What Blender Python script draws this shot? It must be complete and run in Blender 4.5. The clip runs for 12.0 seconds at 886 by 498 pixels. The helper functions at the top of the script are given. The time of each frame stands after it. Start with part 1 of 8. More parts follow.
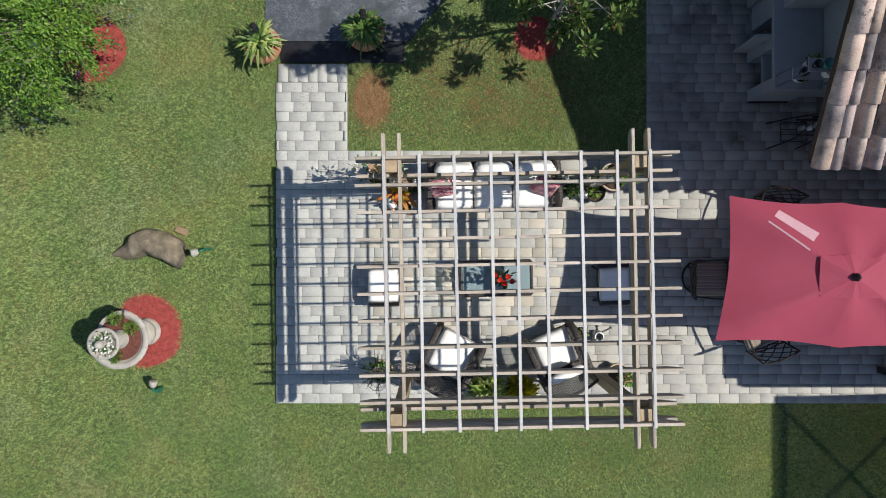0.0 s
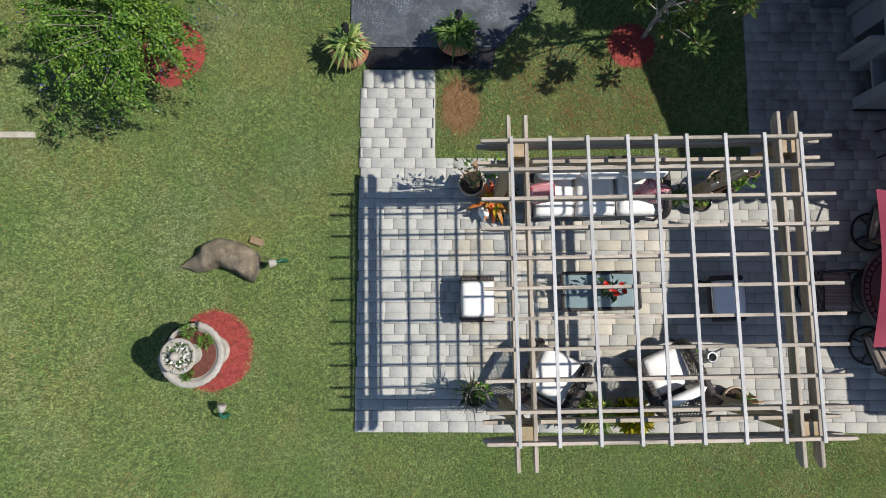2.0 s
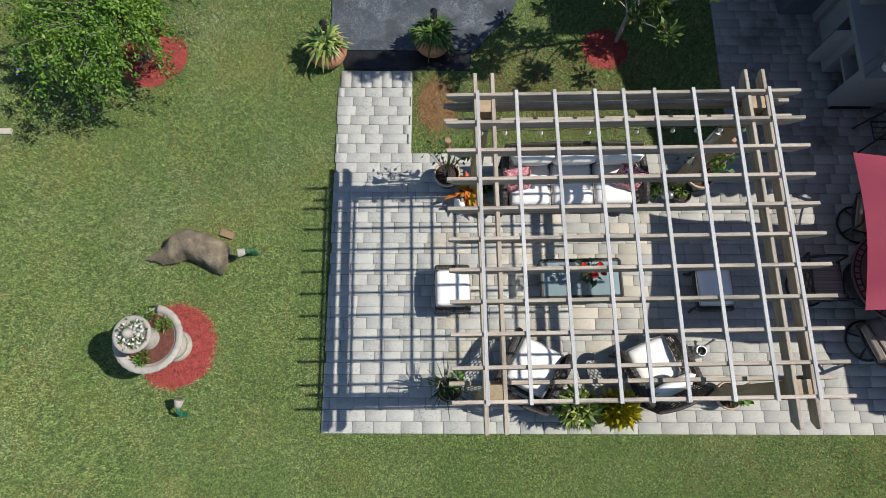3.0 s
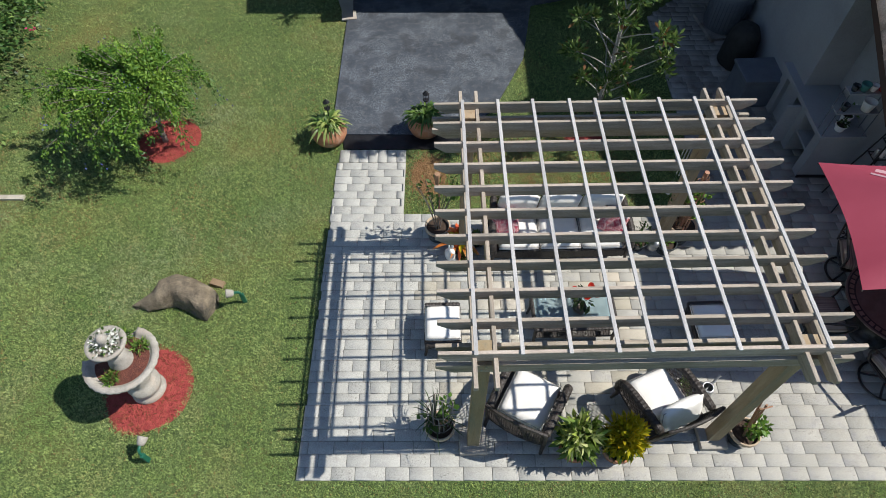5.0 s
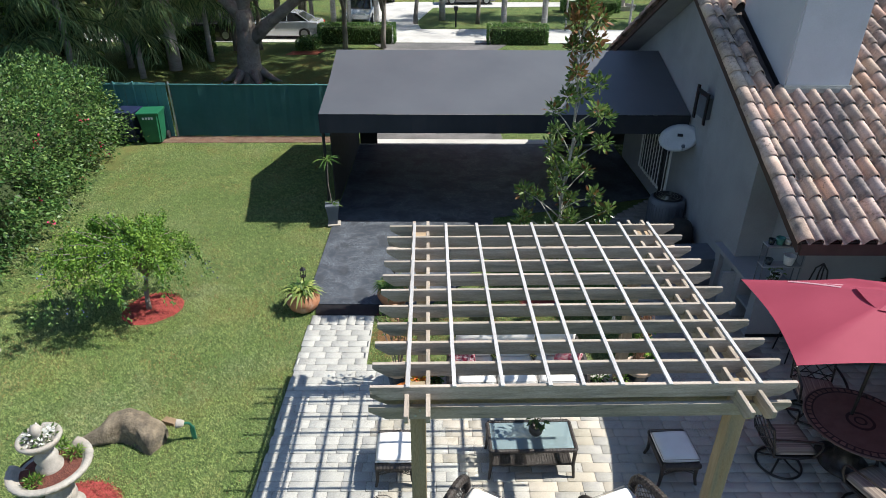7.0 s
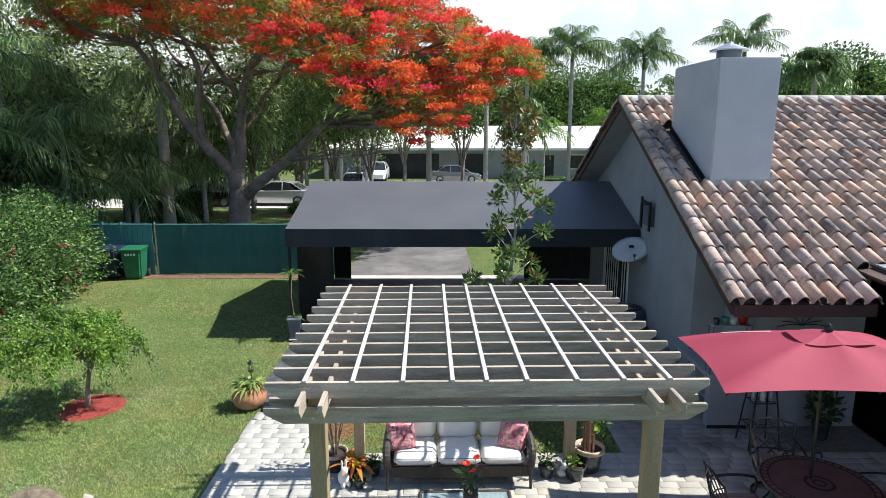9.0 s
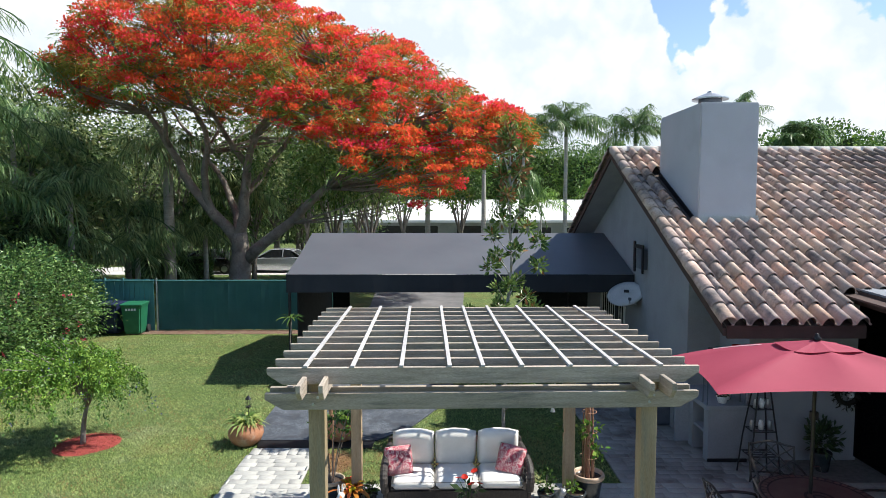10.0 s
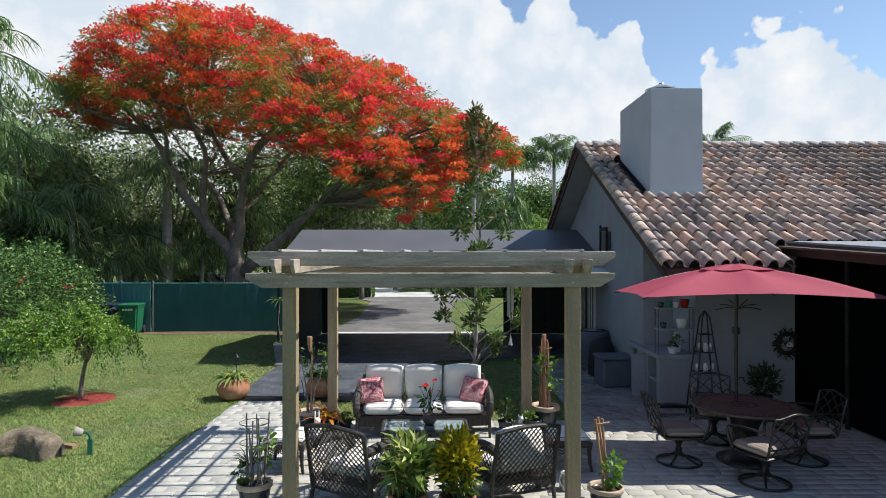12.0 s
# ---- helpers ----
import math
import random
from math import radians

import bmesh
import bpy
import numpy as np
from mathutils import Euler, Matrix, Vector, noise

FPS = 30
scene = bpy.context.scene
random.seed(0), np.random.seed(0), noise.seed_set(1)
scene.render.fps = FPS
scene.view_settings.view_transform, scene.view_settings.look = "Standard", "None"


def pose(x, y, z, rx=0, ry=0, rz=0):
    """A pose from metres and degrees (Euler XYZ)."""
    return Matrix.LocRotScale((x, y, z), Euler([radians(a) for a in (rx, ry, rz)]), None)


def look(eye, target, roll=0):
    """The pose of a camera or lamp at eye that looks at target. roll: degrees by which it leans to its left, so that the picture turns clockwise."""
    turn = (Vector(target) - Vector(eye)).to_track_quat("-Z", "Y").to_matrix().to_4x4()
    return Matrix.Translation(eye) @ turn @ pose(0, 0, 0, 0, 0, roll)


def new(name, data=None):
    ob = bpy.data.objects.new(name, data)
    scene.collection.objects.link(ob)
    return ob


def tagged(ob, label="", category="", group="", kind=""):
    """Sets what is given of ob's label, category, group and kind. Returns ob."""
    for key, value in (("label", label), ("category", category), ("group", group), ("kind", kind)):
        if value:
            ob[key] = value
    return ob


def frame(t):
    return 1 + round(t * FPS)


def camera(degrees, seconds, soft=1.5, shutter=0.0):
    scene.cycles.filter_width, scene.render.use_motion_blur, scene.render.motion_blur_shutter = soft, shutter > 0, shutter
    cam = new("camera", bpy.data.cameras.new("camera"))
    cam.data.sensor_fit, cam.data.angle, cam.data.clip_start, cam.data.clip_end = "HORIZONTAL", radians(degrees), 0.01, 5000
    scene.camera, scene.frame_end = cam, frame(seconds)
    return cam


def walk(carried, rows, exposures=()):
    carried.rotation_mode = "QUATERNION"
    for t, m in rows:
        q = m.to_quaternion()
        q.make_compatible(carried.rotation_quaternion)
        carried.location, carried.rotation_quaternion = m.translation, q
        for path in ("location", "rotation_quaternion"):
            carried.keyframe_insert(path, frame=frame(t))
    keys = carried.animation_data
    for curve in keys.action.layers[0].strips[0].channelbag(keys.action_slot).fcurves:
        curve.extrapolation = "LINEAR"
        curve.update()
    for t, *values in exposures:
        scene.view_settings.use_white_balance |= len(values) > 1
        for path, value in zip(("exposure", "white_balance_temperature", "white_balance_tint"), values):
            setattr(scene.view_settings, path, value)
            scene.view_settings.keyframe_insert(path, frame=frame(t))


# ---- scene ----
cam = camera(70.8, 12.0, soft=0.5)
METRES, EYE, TILT, LEAN, TURN = 13.0, 9.84, -90.0, 0.0, 0.0
ROWS = [
    (0.0, 0.0, 0.0, 0.0, 0.0, 0.0, -0.0),
    (0.5, -0.0386, 0.0043, -0.0031, -0.04, 0.75, -0.06),
    (1.0, -0.0777, 0.015, -0.0108, -0.16, 1.59, -0.02),
    (1.5, -0.1019, 0.0328, -0.0304, -0.22, 2.87, -0.19),
    (2.0, -0.1095, 0.0572, -0.0637, -0.24, 6.37, -0.17),
    (2.5, -0.1007, 0.078, -0.1114, -0.22, 10.47, -0.15),
    (3.0, -0.0803, 0.0974, -0.1685, -0.11, 14.86, -0.17),
    (5.0, -0.0701, 0.1745, -0.3406, -0.05, 35.08, 0.04),
    (5.5, -0.0663, 0.1931, -0.3848, -0.09, 42.22, -0.0),
    (6.0, -0.0497, 0.212, -0.4329, -0.17, 49.72, 0.05),
    (6.5, -0.0368, 0.239, -0.4667, -0.21, 55.4, 0.0),
    (7.0, -0.026, 0.2748, -0.4809, -0.21, 61.73, 0.09),
    (7.5, 0.0001, 0.3049, -0.4938, -0.21, 67.58, 0.06),
    (9.5, 0.0402, 0.4166, -0.5492, 0.01, 81.9, 0.3),
    (10.0, 0.0399, 0.4443, -0.5649, -0.03, 86.06, 0.36),
    (10.5, 0.0469, 0.4742, -0.5847, -0.05, 90.42, 0.42),
    (11.0, 0.0569, 0.5004, -0.6059, 0.0, 90.41, 0.48),
    (11.5, 0.0656, 0.5259, -0.626, 0.01, 90.35, 0.57),
    (12.0, 0.0734, 0.5514, -0.6456, 0.01, 90.35, 0.56),
]
walk(cam, [(t, pose(0, 0, EYE, TILT, LEAN, TURN) @ pose(METRES * x, METRES * y, METRES * z, 90 + pitch, roll, yaw)) for t, x, y, z, yaw, pitch, roll in ROWS],
     [(0.0, 0.26), (3.0, 0.22), (5.0, 0.28), (6.0, 0.42), (7.0, 0.70), (8.0, 0.82), (9.5, 0.90), (10.5, 0.68), (12.0, 0.55)])

# ---- light ----
SUN_TO = Vector((1.99, 0.045, 2.62)).normalized()
SUN_EL = math.asin(SUN_TO.z)
SUN_AZ = math.atan2(SUN_TO.x, SUN_TO.y)
sun_data = bpy.data.lights.new("sun", "SUN")
sun_data.energy, sun_data.angle, sun_data.color = 4.8, radians(0.55), (1.0, 0.965, 0.885)
sun_lamp = new("sun", sun_data)
sun_lamp.matrix_world = look((40, 0, 60), Vector((40, 0, 60)) - SUN_TO)

world = bpy.data.worlds.new("sky")
scene.world = world
world.use_nodes = True
wt = world.node_tree
wt.nodes.clear()


def wn(kind):
    return wt.nodes.new(kind)


def wmath(op, a, b=None, c=None):
    n = wt.nodes.new("ShaderNodeMath")
    n.operation = op
    for i, v in enumerate((a, b, c)):
        if v is None:
            continue
        if isinstance(v, (int, float)):
            n.inputs[i].default_value = v
        else:
            wt.links.new(v, n.inputs[i])
    return n.outputs[0]


# a blue sky with tall fair-weather clouds standing on the horizon
sky = wn("ShaderNodeTexSky")
sky.sky_type, sky.sun_disc, sky.sun_elevation, sky.sun_rotation = "NISHITA", False, SUN_EL, SUN_AZ
sky.altitude, sky.air_density, sky.dust_density, sky.ozone_density = 0, 1.0, 0.05, 0.8
tc = wn("ShaderNodeTexCoord")
sep = wn("ShaderNodeSeparateXYZ")
wt.links.new(tc.outputs["Generated"], sep.inputs[0])
azim = wmath("ARCTAN2", sep.outputs[0], sep.outputs[1])
elev = wmath("ARCSINE", sep.outputs[2])


def sky_noise(scale, detail, rough):
    n = wn("ShaderNodeTexNoise")
    n.inputs["Scale"].default_value, n.inputs["Detail"].default_value, n.inputs["Roughness"].default_value = scale, detail, rough
    wt.links.new(tc.outputs["Generated"], n.inputs["Vector"])
    return n.outputs[0]


big, fine, wisp = sky_noise(9.0, 8, 0.62), sky_noise(30.0, 8, 0.6), sky_noise(3.0, 6, 0.55)
tops = wn("ShaderNodeValToRGB")
tops.color_ramp.interpolation = "EASE"
STOPS = [(-0.99, 0.10), (-0.75, 0.50), (-0.10, 0.55), (0.05, 0.52), (0.11, 0.41), (0.19, 0.46), (0.24, 0.40), (0.31, 0.40), (0.355, 0.27), (0.385, 0.255),
         (0.42, 0.345), (0.50, 0.345), (0.56, 0.36), (0.66, 0.29), (0.80, 0.28), (0.99, 0.10)]
ramp = tops.color_ramp.elements
while len(ramp) < len(STOPS):
    ramp.new(0.5)
for e, (a, h) in zip(ramp, STOPS):
    e.position = (a + 1.0) / 2.0
    e.color = (h, h, h, 1)
spot = wmath("MULTIPLY_ADD", azim, 0.5, 0.5)
wt.links.new(spot, tops.inputs[0])
puff = wn("ShaderNodeTexVoronoi")
puff.feature = "SMOOTH_F1"
puff.inputs["Scale"].default_value, puff.inputs["Smoothness"].default_value, puff.inputs["Detail"].default_value = 15.0, 0.35, 2.0
wt.links.new(tc.outputs["Generated"], puff.inputs["Vector"])
edge = wmath("ADD", wmath("MULTIPLY", wmath("SUBTRACT", big, 0.5), 0.12), wmath("MULTIPLY", wmath("SUBTRACT", fine, 0.5), 0.022))
curl = wn("ShaderNodeTexVoronoi")
curl.feature = "SMOOTH_F1"
curl.inputs["Scale"].default_value, curl.inputs["Smoothness"].default_value, curl.inputs["Detail"].default_value = 42.0, 0.3, 2.0
wt.links.new(tc.outputs["Generated"], curl.inputs["Vector"])
edge = wmath("ADD", edge, wmath("MULTIPLY", wmath("SUBTRACT", 0.45, puff.outputs["Distance"]), 0.085))
edge = wmath("ADD", edge, wmath("MULTIPLY", wmath("SUBTRACT", 0.45, curl.outputs["Distance"]), 0.030))
above = wmath("SUBTRACT", wmath("ADD", tops.outputs[0], edge), elev)
mask = wn("ShaderNodeMapRange")
mask.interpolation_type = "SMOOTHSTEP"
mask.inputs["From Min"].default_value, mask.inputs["From Max"].default_value = -0.003, 0.014
wt.links.new(above, mask.inputs["Value"])
shade = wn("ShaderNodeValToRGB")
shade.color_ramp.elements[0].position, shade.color_ramp.elements[1].position = 0.30, 0.55
shade.color_ramp.elements[0].color, shade.color_ramp.elements[1].color = (0.70, 0.79, 0.89, 1), (1.0, 1.0, 1.0, 1)
wt.links.new(wmath("ADD", wmath("ADD", wmath("MULTIPLY", wisp, 0.45), wmath("MULTIPLY", big, 0.40)), wmath("MULTIPLY", wmath("SUBTRACT", 0.72, wmath("ADD", wmath("MULTIPLY", puff.outputs["Distance"], 0.7), wmath("MULTIPLY", fine, 0.6))), 0.3)), shade.inputs[0])
blue = wn("ShaderNodeBackground")
blue.inputs["Strength"].default_value = 0.108
wt.links.new(sky.outputs[0], blue.inputs["Color"])
white = wn("ShaderNodeBackground")
white.inputs["Strength"].default_value = 0.68
wt.links.new(shade.outputs[0], white.inputs["Color"])
both = wn("ShaderNodeMixShader")
wt.links.new(mask.outputs[0], both.inputs[0])
wt.links.new(blue.outputs[0], both.inputs[1])
wt.links.new(white.outputs[0], both.inputs[2])
wt.links.new(both.outputs[0], wn("ShaderNodeOutputWorld").inputs[0])

# ---- materials ----


def mat(name, c1, c2, scale=6.0, rough=0.75, bump=0.25, fine=70.0, metal=0.0, rnd=0.0, island=0.0, grain=0.35, stretch=None,
        stain=None, stain_scale=1.2, spec=0.4, space="Object", translucent=0.0, coat=0.0, lift=0.004):
    """A surface whose colour runs between c1 and c2, with a fine grain, relief, and stains of a larger size."""
    m = bpy.data.materials.new(name)
    m.use_nodes = True
    t = m.node_tree
    nd, ln = t.nodes, t.links
    b = nd["Principled BSDF"]
    if space == "World":
        vec = nd.new("ShaderNodeNewGeometry").outputs["Position"]
    else:
        vec = nd.new("ShaderNodeTexCoord").outputs["Object"]
    if rnd:
        inf = nd.new("ShaderNodeObjectInfo")
        off = nd.new("ShaderNodeVectorMath")
        off.operation = "MULTIPLY_ADD"
        off.inputs[1].default_value = (1, 1, 1)
        ln.new(vec, off.inputs[0])
        sc = nd.new("ShaderNodeVectorMath")
        sc.operation = "SCALE"
        sc.inputs[0].default_value = (37, 19, 53)
        ln.new(inf.outputs["Random"], sc.inputs["Scale"])
        ln.new(sc.outputs[0], off.inputs[2])
        vec = off.outputs[0]
    if stretch:
        mp = nd.new("ShaderNodeMapping")
        mp.inputs["Scale"].default_value = stretch
        ln.new(vec, mp.inputs["Vector"])
        vec = mp.outputs[0]

    def nz(s, d=6.0, r=0.6):
        n = nd.new("ShaderNodeTexNoise")
        n.inputs["Scale"].default_value, n.inputs["Detail"].default_value, n.inputs["Roughness"].default_value = s, d, r
        ln.new(vec, n.inputs["Vector"])
        return n.outputs[0]

    def rmp(f, lo, hi, a=(0, 0, 0, 1), z=(1, 1, 1, 1)):
        r = nd.new("ShaderNodeValToRGB")
        r.color_ramp.elements[0].position, r.color_ramp.elements[1].position = lo, hi
        r.color_ramp.elements[0].color, r.color_ramp.elements[1].color = a, z
        ln.new(f, r.inputs[0])
        return r.outputs[0]

    def mixc(kind, f, a, z):
        x = nd.new("ShaderNodeMix")
        x.data_type, x.blend_type = "RGBA", kind
        for v, s in ((f, x.inputs[0]), (a, x.inputs[6]), (z, x.inputs[7])):
            if isinstance(v, (int, float)):
                s.default_value = v
            elif isinstance(v, tuple):
                s.default_value = v
            else:
                ln.new(v, s)
        return x.outputs[2]

    big_n, fine_n = nz(scale), nz(fine, 4.0, 0.65)
    col = rmp(big_n, 0.32, 0.68, (*c1, 1), (*c2, 1))
    if stain:
        col = mixc("MIX", rmp(nz(stain_scale, 7.0, 0.65), 0.50, 0.66), col, (*stain, 1))
    if grain:
        col = mixc("MULTIPLY", grain, col, rmp(fine_n, 0.25, 0.75, (0.25, 0.25, 0.25, 1), (1.35, 1.35, 1.35, 1)))
    src = None
    if rnd:
        src, amt = inf.outputs["Random"], rnd
    elif island:
        src, amt = nd.new("ShaderNodeNewGeometry").outputs["Random Per Island"], island
    if src is not None:
        mr = nd.new("ShaderNodeMapRange")
        mr.inputs["To Min"].default_value, mr.inputs["To Max"].default_value = 1 - amt, 1 + amt
        ln.new(src, mr.inputs["Value"])
        hs = nd.new("ShaderNodeHueSaturation")
        ln.new(mr.outputs[0], hs.inputs["Value"])
        hm = nd.new("ShaderNodeMapRange")
        hm.inputs["To Min"].default_value, hm.inputs["To Max"].default_value = 0.5 + 0.06 * amt, 0.5 - 0.06 * amt
        ln.new(src, hm.inputs["Value"])
        ln.new(hm.outputs[0], hs.inputs["Hue"])
        ln.new(col, hs.inputs["Color"])
        col = hs.outputs[0]
    ln.new(col, b.inputs["Base Color"])
    rr = nd.new("ShaderNodeMapRange")
    rr.inputs["To Min"].default_value, rr.inputs["To Max"].default_value = max(rough - 0.12, 0.03), min(rough + 0.12, 1)
    ln.new(fine_n, rr.inputs["Value"])
    ln.new(rr.outputs[0], b.inputs["Roughness"])
    b.inputs["Metallic"].default_value = metal
    b.inputs["Specular IOR Level"].default_value = spec
    b.inputs["Coat Weight"].default_value = coat
    if bump:
        bp = nd.new("ShaderNodeBump")
        bp.inputs["Strength"].default_value, bp.inputs["Distance"].default_value = bump, lift
        ln.new(fine_n, bp.inputs["Height"])
        ln.new(bp.outputs[0], b.inputs["Normal"])
    if translucent:
        tr = nd.new("ShaderNodeBsdfTranslucent")
        ln.new(col, tr.inputs["Color"])
        ms = nd.new("ShaderNodeMixShader")
        ms.inputs[0].default_value = translucent
        ln.new(b.outputs[0], ms.inputs[1])
        ln.new(tr.outputs[0], ms.inputs[2])
        ln.new(ms.outputs[0], nd["Material Output"].inputs["Surface"])
    return m


def leaf_mat(name, c1, c2, var=0.35, rough=0.5, tr=0.3):
    return mat(name, c1, c2, scale=1.5, rough=rough, bump=0, fine=25, island=var, grain=0.2, space="World", translucent=tr, spec=0.35)


def glass(name, tint=(0.9, 0.96, 0.95), rough=0.02):
    m = bpy.data.materials.new(name)
    m.use_nodes = True
    b = m.node_tree.nodes["Principled BSDF"]
    b.inputs["Base Color"].default_value = (*tint, 1)
    b.inputs["Roughness"].default_value = rough
    b.inputs["Transmission Weight"].default_value = 1.0
    b.inputs["IOR"].default_value = 1.45
    return m


def overlay(m, colour, scale, lo, hi, mask=None, mask_lo=0.5, mask_hi=0.6, cracks=False, amount=1.0):
    """Adds specks (or a net of fine cracks) of a second colour, in patches where mask is given."""
    t = m.node_tree
    nd, ln = t.nodes, t.links
    b = nd["Principled BSDF"]
    old = b.inputs["Base Color"].links[0].from_socket
    pos = nd.new("ShaderNodeNewGeometry").outputs["Position"]

    def band(sock, a, z):
        r = nd.new("ShaderNodeMapRange")
        r.interpolation_type = "SMOOTHSTEP"
        r.inputs["From Min"].default_value, r.inputs["From Max"].default_value = a, z
        ln.new(sock, r.inputs["Value"])
        return r.outputs[0]

    def noise_of(s, d):
        n = nd.new("ShaderNodeTexNoise")
        n.inputs["Scale"].default_value, n.inputs["Detail"].default_value, n.inputs["Roughness"].default_value = s, d, 0.62
        ln.new(pos, n.inputs["Vector"])
        return n

    if cracks:
        wob = nd.new("ShaderNodeVectorMath")
        wob.operation = "MULTIPLY_ADD"
        wob.inputs[1].default_value = (0.09, 0.09, 0.09)
        ln.new(noise_of(7.0, 3.0).outputs["Color"], wob.inputs[0])
        ln.new(pos, wob.inputs[2])
        v = nd.new("ShaderNodeTexVoronoi")
        v.feature = "DISTANCE_TO_EDGE"
        v.inputs["Scale"].default_value = scale
        ln.new(wob.outputs[0], v.inputs["Vector"])
        fac = band(v.outputs["Distance"], hi, lo)
    else:
        fac = band(noise_of(scale, 3.0).outputs[0], lo, hi)
    for sock in ([band(noise_of(mask, 4.0).outputs[0], mask_lo, mask_hi)] if mask else []) + [amount]:
        mu = nd.new("ShaderNodeMath")
        mu.operation = "MULTIPLY"
        ln.new(fac, mu.inputs[0])
        if isinstance(sock, float):
            mu.inputs[1].default_value = sock
        else:
            ln.new(sock, mu.inputs[1])
        fac = mu.outputs[0]
    x = nd.new("ShaderNodeMix")
    x.data_type = "RGBA"
    x.inputs[7].default_value = (*colour, 1)
    ln.new(fac, x.inputs[0])
    ln.new(old, x.inputs[6])
    ln.new(x.outputs[2], b.inputs["Base Color"])


def sort_tints(m, stops, per_object=True):
    """Gives each piece one of several tints, by its random number: stops of (from, tint)."""
    t = m.node_tree
    nd, ln = t.nodes, t.links
    b = nd["Principled BSDF"]
    old = b.inputs["Base Color"].links[0].from_socket
    src = nd.new("ShaderNodeObjectInfo").outputs["Random"] if per_object else nd.new("ShaderNodeNewGeometry").outputs["Random Per Island"]
    mix_up = nd.new("ShaderNodeMath")
    mix_up.operation = "MULTIPLY"
    mix_up.inputs[1].default_value = 7.31
    ln.new(src, mix_up.inputs[0])
    fr = nd.new("ShaderNodeMath")
    fr.operation = "FRACT"
    ln.new(mix_up.outputs[0], fr.inputs[0])
    r = nd.new("ShaderNodeValToRGB")
    r.color_ramp.interpolation = "CONSTANT"
    el = r.color_ramp.elements
    while len(el) < len(stops):
        el.new(0.5)
    for e_, (p, c) in zip(el, stops):
        e_.position, e_.color = p, (*c, 1)
    ln.new(fr.outputs[0], r.inputs[0])
    x = nd.new("ShaderNodeMix")
    x.data_type, x.blend_type = "RGBA", "MULTIPLY"
    x.inputs[0].default_value = 1.0
    ln.new(old, x.inputs[6])
    ln.new(r.outputs[0], x.inputs[7])
    ln.new(x.outputs[2], b.inputs["Base Color"])


def screen_mat(name, share):
    """Dark insect screen that lets part of the light through."""
    m = bpy.data.materials.new(name)
    m.use_nodes = True
    nd, ln = m.node_tree.nodes, m.node_tree.links
    nd["Principled BSDF"].inputs["Base Color"].default_value = (0.004, 0.004, 0.005, 1)
    nd["Principled BSDF"].inputs["Specular IOR Level"].default_value = 0.02
    nd["Principled BSDF"].inputs["Roughness"].default_value = 0.9
    ms = nd.new("ShaderNodeMixShader")
    ms.inputs[0].default_value = share
    ln.new(nd.new("ShaderNodeBsdfTransparent").outputs[0], ms.inputs[1])
    ln.new(nd["Principled BSDF"].outputs[0], ms.inputs[2])
    ln.new(ms.outputs[0], nd["Material Output"].inputs["Surface"])
    return m


M_SOIL_LAWN = mat("lawn_thatch", (0.056, 0.090, 0.032), (0.108, 0.138, 0.056), scale=0.9, rough=0.95, bump=0.8, fine=45, grain=0.75, stain=(0.17, 0.145, 0.055),
                  stain_scale=0.55, space="World", lift=0.03, spec=0.1)
overlay(M_SOIL_LAWN, (0.215, 0.300, 0.095), 85.0, 0.50, 0.60, amount=0.85)
overlay(M_SOIL_LAWN, (0.020, 0.034, 0.012), 62.0, 0.54, 0.64, amount=0.85)
M_GRASS = mat("grass_blade", (0.190, 0.290, 0.080), (0.320, 0.405, 0.140), scale=0.7, rough=0.55, bump=0, fine=9, island=0.5, grain=0.35, space="World", translucent=0.25, spec=0.3,
              stain=(0.31, 0.370, 0.185), stain_scale=0.45)
overlay(M_GRASS, (0.37, 0.345, 0.150), 1.5, 0.50, 0.68, amount=0.55)
overlay(M_GRASS, (0.125, 0.235, 0.055), 0.8, 0.50, 0.66, amount=0.55)
M_GRASS_DRY = leaf_mat("dry_grass_blade", (0.26, 0.13, 0.055), (0.30, 0.19, 0.08), 0.4, 0.8, 0.2)
M_PAVER = mat("grey_concrete_paver", (0.395, 0.390, 0.360), (0.455, 0.450, 0.416), scale=3.0, rough=0.88, bump=0.6, fine=75, rnd=0.07, grain=0.5,
              stain=(0.385, 0.375, 0.355), stain_scale=8, space="World")
M_PAVER_TAN = mat("tan_concrete_paver", (0.42, 0.385, 0.32), (0.50, 0.465, 0.40), scale=3.0, rough=0.88, bump=0.5, fine=90, rnd=0.14, grain=0.5,
                  stain=(0.36, 0.33, 0.27), stain_scale=4.0, space="World")
M_PAVER_FAR = mat("paver_rest", (0.388, 0.374, 0.336), (0.448, 0.434, 0.392), scale=3.0, rough=0.88, bump=0.6, fine=75, island=0.07, grain=0.5,
                  stain=(0.36, 0.35, 0.335), stain_scale=6, space="World")
# stained pavers by the house; some of the house's shade is in this darker colour
M_PAVER_DARK = mat("paver_shade_stained", (0.25, 0.236, 0.220), (0.35, 0.333, 0.312), scale=1.1, rough=0.9, bump=0.5, fine=90, island=0.10, grain=0.5,
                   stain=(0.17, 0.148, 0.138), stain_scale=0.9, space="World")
M_JOINT = mat("paver_bedding_sand", (0.14, 0.135, 0.122), (0.22, 0.213, 0.196), scale=12, rough=1.0, bump=0.6, space="World")
for m_ in (M_PAVER, M_PAVER_TAN, M_PAVER_FAR):
    overlay(m_, (0.13, 0.125, 0.115), 46.0, 0.56, 0.63, 2.6, 0.52, 0.62, amount=0.75)
    overlay(m_, (0.30, 0.29, 0.27), 9.0, 0.52, 0.66, 1.3, 0.46, 0.60, amount=0.5)
